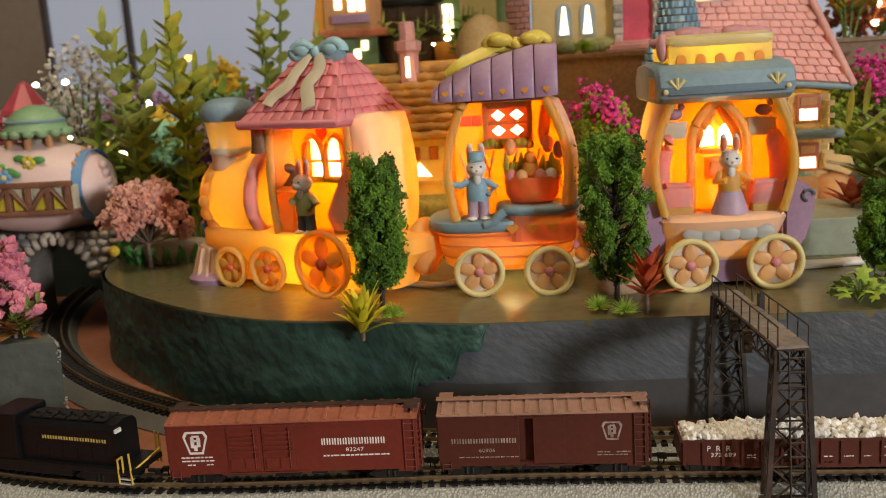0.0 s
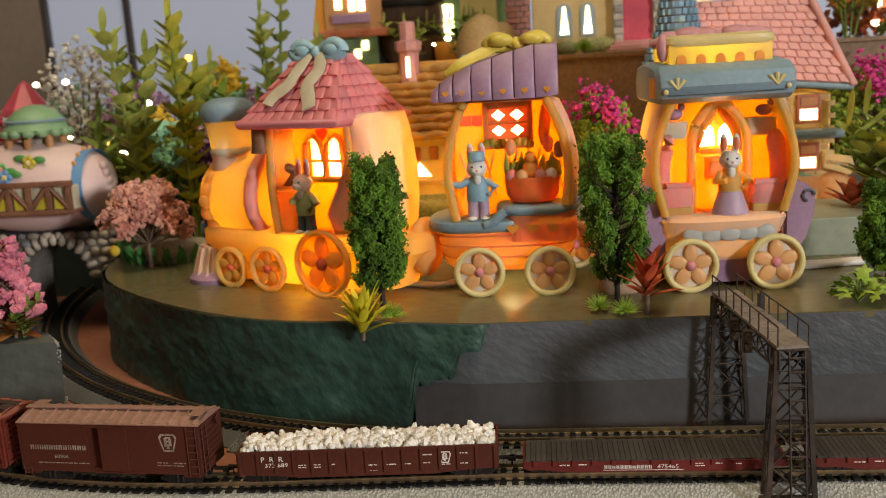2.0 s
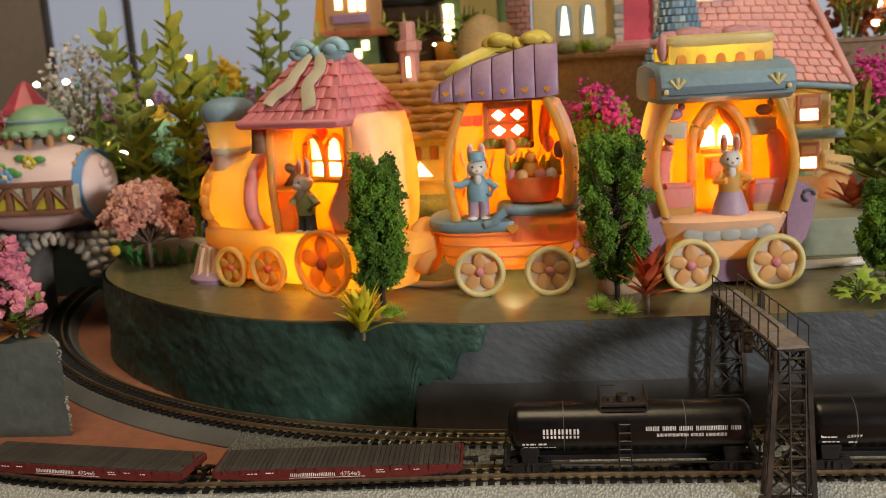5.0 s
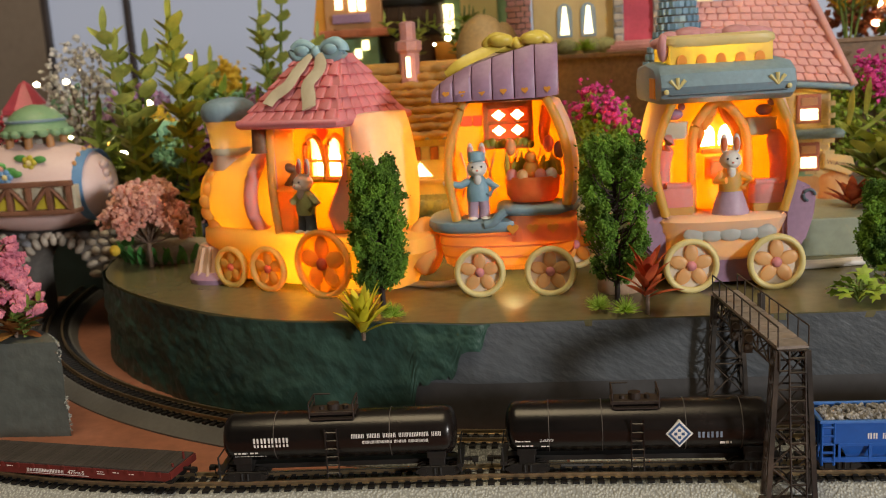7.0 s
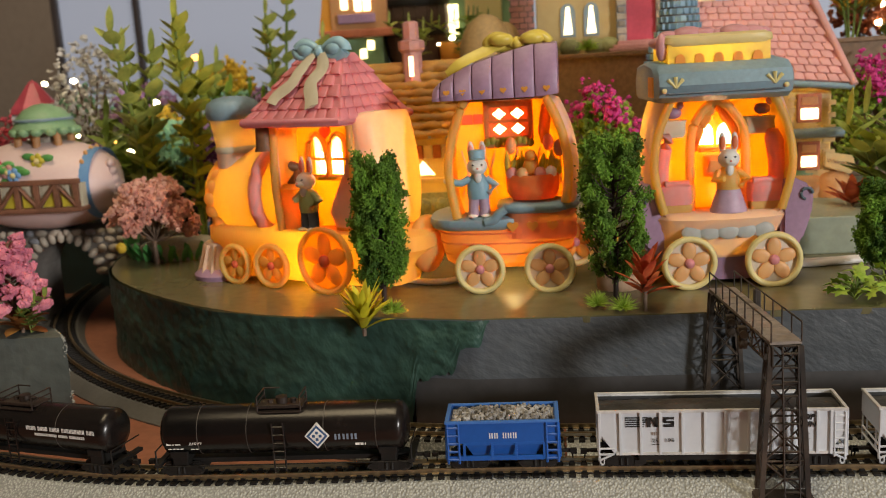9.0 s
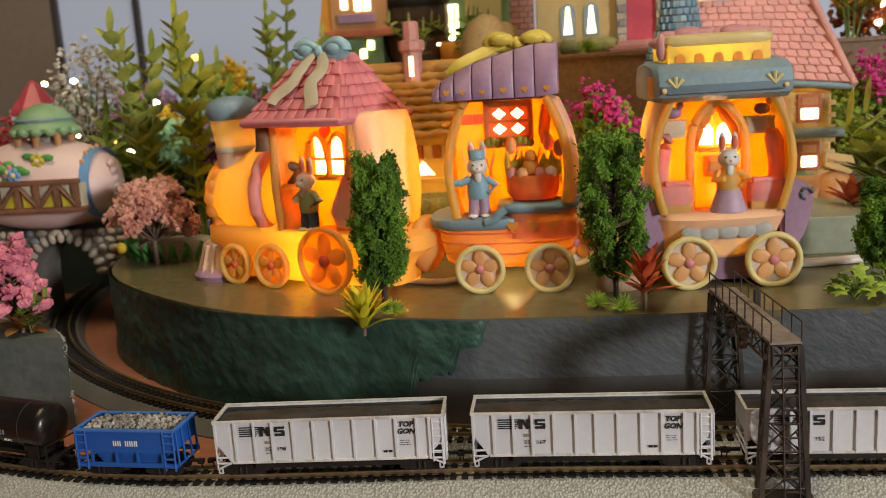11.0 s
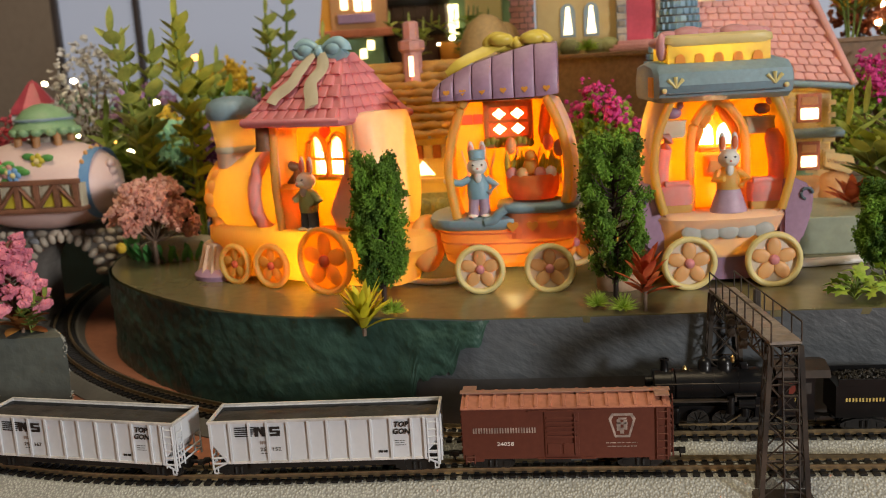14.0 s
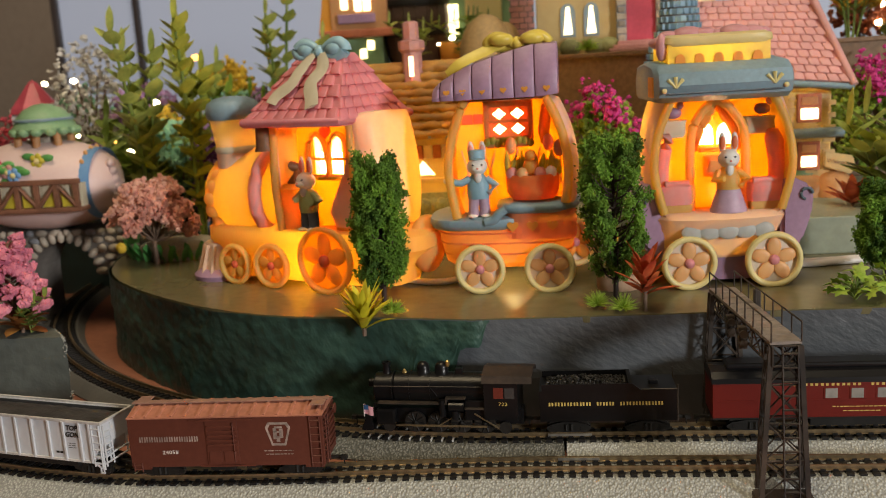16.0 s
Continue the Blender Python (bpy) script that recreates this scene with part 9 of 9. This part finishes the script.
def boot_house():
    ob = thing("boot_house", (178, 250, 62), "cream shoe-shaped ceramic house with pink tiled roof and red windows", "ceramic house")
    part("wall", boxes((-44, 22, -10, 34, 10, 62), bevel=1.5), M["butter"], ob)
    part("side_porch", boxes((-78, -44, -6, 34, 0, 62), bevel=1.2), M["pink_brick"], ob)
    me = None
    for r in range(13):
        for k in range(5):
            bm = boxes((-19 + k * 8.2 + (r % 2) * 3.4, -12 + k * 8.2 + (r % 2) * 3.4, -10.6, -9.6, 14 + r * 3.6, 17 + r * 3.6), bevel=0.3)
            part("brick", bm, M["butter"], ob)
    part("boot_sole", loft([ring_plan(-6, 8, 36, 24, 0, p=3), ring_plan(-4, 8, 37, 24, 6, p=3), ring_plan(-6, 8, 30, 20, 13, p=3)]), M["apricot"], ob, smooth=60)
    part("boot_toe", ball(bmesh.new(), (24, -6, 2), 1, 16, (13, 14, 14)), M["apricot"], ob, smooth=60)
    part("moss_band", loft([ring_plan(-8, 10, 31, 21, 10, p=4), ring_plan(-8, 10, 31, 21, 18, p=4)]), M["sage"], ob)
    E = [(-80, -20, 78), (30, -20, 66), (30, 42, 66), (-80, 42, 78)]
    T = [(-62, 6, 118), (12, 6, 116), (12, 14, 116), (-62, 14, 118)]
    part("roof", loft([E, T]), M["pink_tile"], ob)
    shingle_slope(ob, E[0], E[1], T[1], T[0], 11, 17, M["pink_tile"])
    part("verge", tube([(31, -21, 65), (13, 5, 117)], 2.4, 8), M["pink_tile"], ob, smooth=60)
    part("eave_shadow_board", tube([(-80, -20, 76.5), (31, -20, 64)], 1.8, 8), M["slate_blue"], ob, smooth=60)
    for x, z, w in ((9, 52, 7), (9, 24, 6.5), (-32, 52, 6)):
        f = part("window", boxes((x - w, x + w, -12, -9.8, z - 8, z + 9), bevel=0.8), M["terracotta"], ob, "red window frame")
        part("lit_pane", boxes((x - w + 2, x + w - 2, -12.6, -11.6, z - 6, z + 0.5), bevel=0.5), M["window_lit"], f)
        part("upper_pane", boxes((x - w + 2.4, x + w - 2.4, -12.5, -11.6, z + 2.5, z + 7), bevel=0.4), M["apricot"], f)
    part("ledge", tube([(-14, -13, 38), (28, -13, 38)], 3.0, 10), M["slate_blue"], ob, smooth=60)
    bm = bmesh.new()
    for k in range(12):
        ball(bm, (-22 + (k % 4) * 4.5, -14, 34 + (k // 4) * 4.5), 3, 8)
    part("blue_stonework", bm, M["blue_stone"], ob, smooth=60)
    # chimney breast of blue stone, flaring at its foot
    cb = part("chimney", lathe([(20, 82), (17, 92), (12, 104), (10, 118), (10, 150), (13, 152)], 10, centre=(-64, -4, 0), squash=(1, 0.6)), M["mortar"], ob, "blue stone chimney")
    rnd = random.Random(6)
    for r in range(16):
        z = 83 + r * 4.2
        R = 20 - 3 * (z - 82) / 10 if z < 92 else (17 - 5 * (z - 92) / 12 if z < 104 else (12 - 2 * (z - 104) / 14 if z < 118 else 10))
        m = 9
        for k in range(m):
            a = math.pi + math.pi * (k + 0.5 * (r % 2)) / m
            x, y = -64 + R * math.cos(a), -4 + R * 0.6 * math.sin(a)
            bm = boxes((-2.6, 2.6, -0.9, 0.9, -1.7, 1.7), bevel=0.4)
            bmesh.ops.rotate(bm, verts=bm.verts, cent=(0, 0, 0), matrix=Matrix.Rotation(math.atan2(0.6 * math.sin(a), math.cos(a)) + math.pi / 2, 3, "Z"))
            bmesh.ops.translate(bm, verts=bm.verts, vec=(x, y, z))
            part("stone", bm, M["blue_stone"], cb)
    s = part("sign", prism([(17, 27), (33, 24), (35, 17), (32, 13), (17, 18)], -15, -12, bevel=0.6), M["butter"], ob, "cream welcome sign")
    w = letters("Welcome", 2.6, M["timber"], s, (25.5, -15.2, 20.5), "sign_lettering")
    w.rotation_euler = (0, radians(8), 0)
    return ob


boot_house()
bulb_light("boot_house_bulb_light", (0.185, 0.262, 0.10), 0.035)


def lit_lancet(ob, x, y, z, w, h):
    part("window_surround", prism(arch_poly(x - w, x + w, z, z + h * 0.7, z + h, 8), y - 1.2, y + 1), M["slate_blue"], ob)
    part("lit_pane", prism([(x - w * 0.6, z + 2), (x + w * 0.6, z + 2), (x + w * 0.2, z + h * 0.9), (x - w * 0.2, z + h * 0.9)], y - 1.9, y - 1.0), M["window_lit"], ob)


def church():
    ob = thing("stone_church", (78, 385, 153), "cream ceramic church with lit lancet windows and red door", "ceramic house")
    part("wall", boxes((-50, 60, -6, 60, 0, 90), bevel=1), M["butter"], ob)
    lit_lancet(ob, -27, -6, 13, 5.5, 24)
    lit_lancet(ob, -10, -6, 13, 5.5, 24)
    lit_lancet(ob, 70 - 4, -8, 18, 4, 20)
    part("door_jamb", boxes((8, 15, -12, -4, 0, 80), (36, 43, -12, -4, 0, 80), bevel=0.8), M["stone_b"], ob)
    for r in range(10):
        for x in (8, 36):
            part("jamb_stone", boxes((x + (r % 2), x + 7 - (r % 2), -13.2, -11.6, 3 + r * 5, 7.2 + r * 5), bevel=0.7), M["stone_a"], ob)
    part("door", boxes((15, 36, -9, -6, 8, 60), bevel=0.6), M["rose_glaze"], ob, "dark red door")
    for k in range(3):
        part("step", boxes((4 - k * 3 + 4, 44 + k * 3 - 4, -22 + (2 - k) * 4 - 4, -6, 0 + 0, 8 - k * 2.6), bevel=0.8), M["pink_brick"], ob)
    for x in (-42, -26, -8, 2):
        part("shrub", ball(bmesh.new(), (x, -11, 5), 7.5, 10, (1.1, 0.8, 0.9)), M["mossy"], ob, smooth=60)
    part("tower", boxes((46, 78, -10, 40, 0, 110), bevel=1), M["ribbon"], ob)
    return ob


church()
spiky_tuft((64, 345, 153.6), 9.5, "bright green spiky tuft on the brown slab", 9, 160)


def tower_house():
    ob = thing("tower_house", (-130, 500, 153), "orange two-storey ceramic house with lit windows", "ceramic house")
    part("lower_storey", boxes((-12, 22, -4, 30, 0, 30), bevel=1), M["sage"], ob)
    part("cornice", boxes((-32, 34, -14, 40, 26, 33), bevel=1.5), M["terracotta"], ob)
    part("upper_storey", boxes((-22, 28, -10, 34, 32, 110), bevel=1), M["apricot"], ob)
    part("side_buttress", prism([(-34, 30), (-22, 30), (-22, 70), (-27, 70)], -8, 30), M["petal"], ob)
    for x, z in ((-9, 50), (3, 48), (11, 48)):
        part("lit_pane", boxes((x - 3.2, x + 3.2, -11.6, -10.2, z, z + 11), bevel=0.8), M["window_lit"], ob)
    part("window_box", boxes((-15, 18, -14, -10, 38, 46), bevel=1), M["lilac"], ob)
    for x, z in ((4, 8), (11, 15)):
        part("lit_pane", boxes((x - 3, x + 3, -5.4, -4.2, z, z + 8), bevel=0.8), M["window_lit"], ob)
    return ob


tower_house()


def wooden_barrel():
    ob = thing("barrel", (-82, 520, 153), "dark wooden barrel with metal bands", "barrel")
    n = 18
    for i in range(n):
        a0, a1 = 2 * math.pi * i / n, 2 * math.pi * (i + 0.94) / n
        rings = []
        for z, r in ((0, 24), (20, 29), (40, 31), (60, 29), (80, 24)):
            rings.append([(r * math.cos(a0), r * math.sin(a0), z), (r * math.cos(a1), r * math.sin(a1), z), ((r - 3) * math.cos(a1), (r - 3) * math.sin(a1), z), ((r - 3) * math.cos(a0), (r - 3) * math.sin(a0), z)])
        part("stave", loft(rings), M["barrel"], ob)
    for z, r in ((24, 30.3), (50, 30.8)):
        part("band", lathe([(r, z), (r + 0.5, z + 1), (r + 0.5, z + 5), (r, z + 6), (r - 2, z + 3)], 36), M["truck"], ob)
    part("core", lathe([(20, 0), (27, 40), (20, 80)], 24), M["barrel"], ob)
    return ob


wooden_barrel()


def green_house():
    ob = thing("pale_house", (-30, 520, 153), "pale green and yellow ceramic house with lit window", "ceramic house")
    part("wall", boxes((-36, 40, 0, 50, 0, 100), bevel=1), M["sage"], ob)
    part("front_bay", boxes((-6, 26, -8, 2, 0, 90), bevel=1), M["pale_yellow"], ob)
    part("lit_pane", boxes((-28, -13, -1.6, -0.4, 24, 50), bevel=1), M["window_lit"], ob)
    part("pot", lathe([(9, 0), (11, 4), (12, 16), (10, 18)], 18, centre=(-18, -14, 0)), M["petal"], ob, smooth=60)
    return ob


green_house()
rock = thing("tan_rock", (-8, 360, 153.6), "smooth tan moulded rock", "rock")
part("boulder", ball(ball(bmesh.new(), (0, 0, 4), 1, 18, (20, 16, 28)), (14, 4, 6), 1, 14, (12, 12, 20)), M["tan_rock"], rock, smooth=60)


def brick_tower():
    ob = thing("brick_tower", (18, 372, 153.6), "slender pink brick chimney tower", "tower")
    part("shaft", boxes((-8.4, 8.4, -8.4, 8.4, 0, 70)), M["mortar"], ob)
    for r in range(17):
        for k in range(3):
            o = 2.6 * (r % 2)
            x0 = max(-9, -9 + k * 6 + o - 1)
            part("brick", boxes((x0, min(9, x0 + 5.4), -9.2, -8.0, r * 4 + 0.3, r * 4 + 3.7), bevel=0.3), M["pink_brick"], ob)
    return ob


brick_tower()

# red-roofed hut far left
hut = thing("small_hut", (-352, 345, 60), "small white hut with crimson roof", "ceramic house")
part("wall", boxes((-16, 16, -10, 16, 0, 78), bevel=1), M["fig_white"], hut)
part("roof", lathe([(19, 74), (18, 78), (10, 88), (4, 96), (0, 99)], 8, centre=(0, 0, 0)), M["rose_glaze"], hut)
bush("red_bush", (-352, 300, 60), 40, 76, "rose_glaze", None, "bright red dried flower bush", 41, 500)

# ---- flowers, shrubs and foliage behind ----
bush("magenta_bush", (68, 258, 62), 44, 70, "fresh", "magenta", "bright green bush topped with magenta blossoms", 21)
bush("magenta_bush", (240, 300, 62), 56, 76, "fresh", "magenta", "bright green bush topped with magenta blossoms", 22)
leafy_plant("broadleaf_plant", (214, 188, 62), 6, 52, 26, 22, 11, "pale_leaf", "pale green broad-leaved plant on the tier", 31, per=4, droop=0.5)
rosette("red_succulent", (201, 200, 62), 12, 20, 6, M["red_leaf"], "red and green leaved plant on the tier", 33, lean=1.2, stem=4, droop=0.4)
leafy_plant("small_leafy_plant", (225, 178, 62), 6, 22, 16, 9, 5, "mid_leaf", "low mixed green plant on the tier", 34, per=5, droop=0.6)
leafy_plant("tall_leafy_plant", (-228, 258, Z_TOP), 3, 150, 30, 17, 11, "pale_leaf", "tall leafy artificial stems with yellow-green tips", 51, per=10, droop=0.35, whorl=3)
leafy_plant("tall_leafy_plant", (-200, 268, Z_TOP), 3, 156, 26, 17, 11, "spring", "tall leafy artificial stems with yellow-green tips", 52, per=10, droop=0.35, whorl=3)
leafy_plant("leafy_plant", (-270, 300, Z_TOP), 6, 84, 34, 22, 10, "mid_leaf", "green leafy stems with drooping leaves", 53, per=7, droop=0.8)
leafy_plant("tall_branch_plant", (-242, 400, Z_TOP), 3, 160, 40, 17, 11, "pale_leaf", "tall green leafy branch", 54, per=11, droop=0.5, whorl=3)
leafy_plant("tall_branch_plant", (-182, 420, Z_TOP), 4, 176, 44, 17, 11, "pale_leaf", "tall green leafy branch by the window", 55, per=11, droop=0.5, whorl=3)
leafy_plant("tall_branch_plant", (-205, 380, Z_TOP), 5, 110, 34, 15, 11, "fresh", "short leafy green branch in the flower bed", 56, per=9, droop=0.7)
bush("white_bloom_bush", (-302, 330, 100), 52, 90, "white_bloom", None, "airy white dried blossom spray", 61, 420, 0, (1.0, 2.4))
bush("white_bloom_bush", (-185, 330, 60), 34, 78, "white_bloom", None, "small white blossom sprig", 62, 160, 0, (1.0, 2.0))
bush("purple_bush", (-206, 318, Z_TOP), 36, 74, "purple_bloom", "lilac_bloom", "dark purple blossom bush", 63, 700, 100)
for i, (x, y, z, m_, lab) in enumerate(((-262, 380, 40, "yellow_bloom", "yellow blossom bush among green leaves"), (-300, 420, 60, "lilac_bloom", "lilac blossom bush among green leaves"),
                                        (-232, 430, 50, "mint", "mint green blossom bush"), (-330, 380, 55, "mint", "mint green blossom bush"), (-285, 340, 40, "lilac_bloom", "lilac blossom bush among green leaves"),
                                        (-252, 350, 30, "mint", "mint green blossom bush"), (-200, 440, 48, "lilac_bloom", "lilac blossom bush among green leaves"), (-240, 470, 75, "yellow_bloom", "yellow blossom bush among green leaves"))):
    bush("flower_bush", (x, y, Z_TOP + z - 30), 52, 74, "mid_leaf", m_, lab, 70 + i, 420, 260, (1.4, 3.2))
for i in range(9):
    bush("hedge_shrub", (-236 + i * 24, 342 + 6 * math.sin(i * 2), Z_TOP), 34, 38 + 6 * math.sin(i), "dark_leaf", None, "low dark green hedge shrub", 90 + i, 420, 0, (1.2, 2.8))
leafy_plant("vine_plant", (-30, 440, 153), 6, 40, 26, 11, 6, "fresh", "trailing green vine with yellow leaves", 57, per=7, droop=0.9)
leafy_plant("vine_plant", (-70, 430, 153), 5, 34, 22, 12, 7, "pale_leaf", "trailing pale green vine", 58, per=6, droop=0.9)
leafy_plant("white_flower_spray", (245, 360, 153), 9, 62, 42, 14, 2.2, "mid_leaf", "thin green stems with white blossoms", 59, per=4, droop=0.3, bloom="white_bloom")
leafy_plant("yellow_green_plant", (292, 330, 120), 6, 90, 30, 18, 9, "fresh", "bright green leafy stems", 60, per=9, droop=0.7)
bush("flower_bush", (300, 380, 120), 60, 60, "mid_leaf", "rose_glaze", "green bush with red flowers", 99, 420, 160, (1.4, 3.0))
bush("flower_bush", (270, 420, 150), 46, 40, "terracotta", "yellow_bloom", "orange and yellow flower bush", 100, 300, 160, (1.4, 3.0))


def fairy(x, y, z, r=2.6, m_="fairy"):
    r *= 0.62
    return tagged(part("fairy_light", ball(bmesh.new(), (0, 0, 0), r, 10, (1.2, 1, 0.9)), M[m_], at=(x, y, z)), "small warm glowing fairy light bulb", "fairy light", "fairy lights")


for a in ((-314.9, 296, 155.1, 3.2), (-293.2, 296, 155.8, 3.4), (-255.5, 290, 104.9, 4.0), (-268.4, 372, 136, 4.0), (-292, 290, 118, 2.2), (-262, 330, 122, 2.0), (-226, 350, 150, 2.4),
          (-246, 372, 116, 2.2, "amber"), (-228, 360, 168, 4.2, "amber"), (-285, 330, 110, 2.0, "amber"), (-300, 350, 140, 2.0), (-216, 372, 126, 2.0),
          (276, 400, 163, 4.0), (280, 410, 177, 4.6), (300, 360, 150, 3.2), (150, 372, 190, 3.5), (262, 340, 128, 2.6, "amber"), (-40, 428, 172, 3.6), (-30, 436, 160, 2.6), (-52, 436, 168, 2.0), (-20, 446, 182, 2.2)):
    fairy(*a)

# ---- motion of both trains ----


def glide(rows, t):
    """Smooth reading of a table of (time, distance)."""
    for i in range(len(rows) - 1):
        if t <= rows[i + 1][0]:
            break
    (t0, a), (t1, b) = rows[i], rows[i + 1]
    def slope(k):
        if k <= 0 or k >= len(rows) - 1:
            k = min(max(k, 0), len(rows) - 1)
            p, q = (rows[0], rows[1]) if k == 0 else (rows[-2], rows[-1])
            return (q[1] - p[1]) / (q[0] - p[0])
        h0, h1 = rows[k][0] - rows[k - 1][0], rows[k + 1][0] - rows[k][0]
        d0, d1 = (rows[k][1] - rows[k - 1][1]) / h0, (rows[k + 1][1] - rows[k][1]) / h1
        return (d0 * h1 + d1 * h0) / (h0 + h1)
    h = t1 - t0
    u = (t - t0) / h
    m0, m1 = slope(i) * h, slope(i + 1) * h
    return (2 * u ** 3 - 3 * u ** 2 + 1) * a + (u ** 3 - 2 * u ** 2 + u) * m0 + (3 * u ** 2 - 2 * u ** 3) * b + (u ** 3 - u ** 2) * m1


FREIGHT_RUN = [(0, 0.6), (0.5, 44.2), (1, 83.8), (1.5, 126.7), (2, 166.4), (2.5, 208.3), (3, 246), (3.5, 282.9), (4, 323.6), (6.5, 469.7), (7, 498.3), (7.5, 530.2), (8, 562.4),
               (8.5, 596.8), (9, 632.2), (11.5, 814.1), (12, 848.8), (12.5, 886.2), (13, 920.1), (13.5, 950.4), (14, 979.7), (14.5, 1002.5), (15, 1036.2), (15.5, 1072.4), (16, 1109.3)]
# how far the passenger train still has to run to its last place
PASSENGER_RUN = [(0, 925), (12.5, 205), (13.5, 144.5), (14.5, 88.0), (15, 58.3), (15.5, 28.2), (16, 0)]


def on_track(way, x, base):
    """The pose of a car whose middle is at x along the track, standing on two bogies."""
    a, _ = way(400 - (x - base / 2))
    b, _ = way(400 - (x + base / 2))
    mid, d = (a + b) / 2, b - a
    return pose(mid.x * MM, mid.y * MM, 0, 0, 0, math.degrees(math.atan2(d.y, d.x)))


def motions():
    times = [i * 0.25 for i in range(65)]
    for car, x0, base in FREIGHT:
        walk(car, [(t, on_track(front_track, x0 - glide(FREIGHT_RUN, t), base)) for t in times])
    for car, x0, base in PASSENGER:
        walk(car, [(t, on_track(rear_track, x0 + glide(PASSENGER_RUN, t), base)) for t in times])


motions()
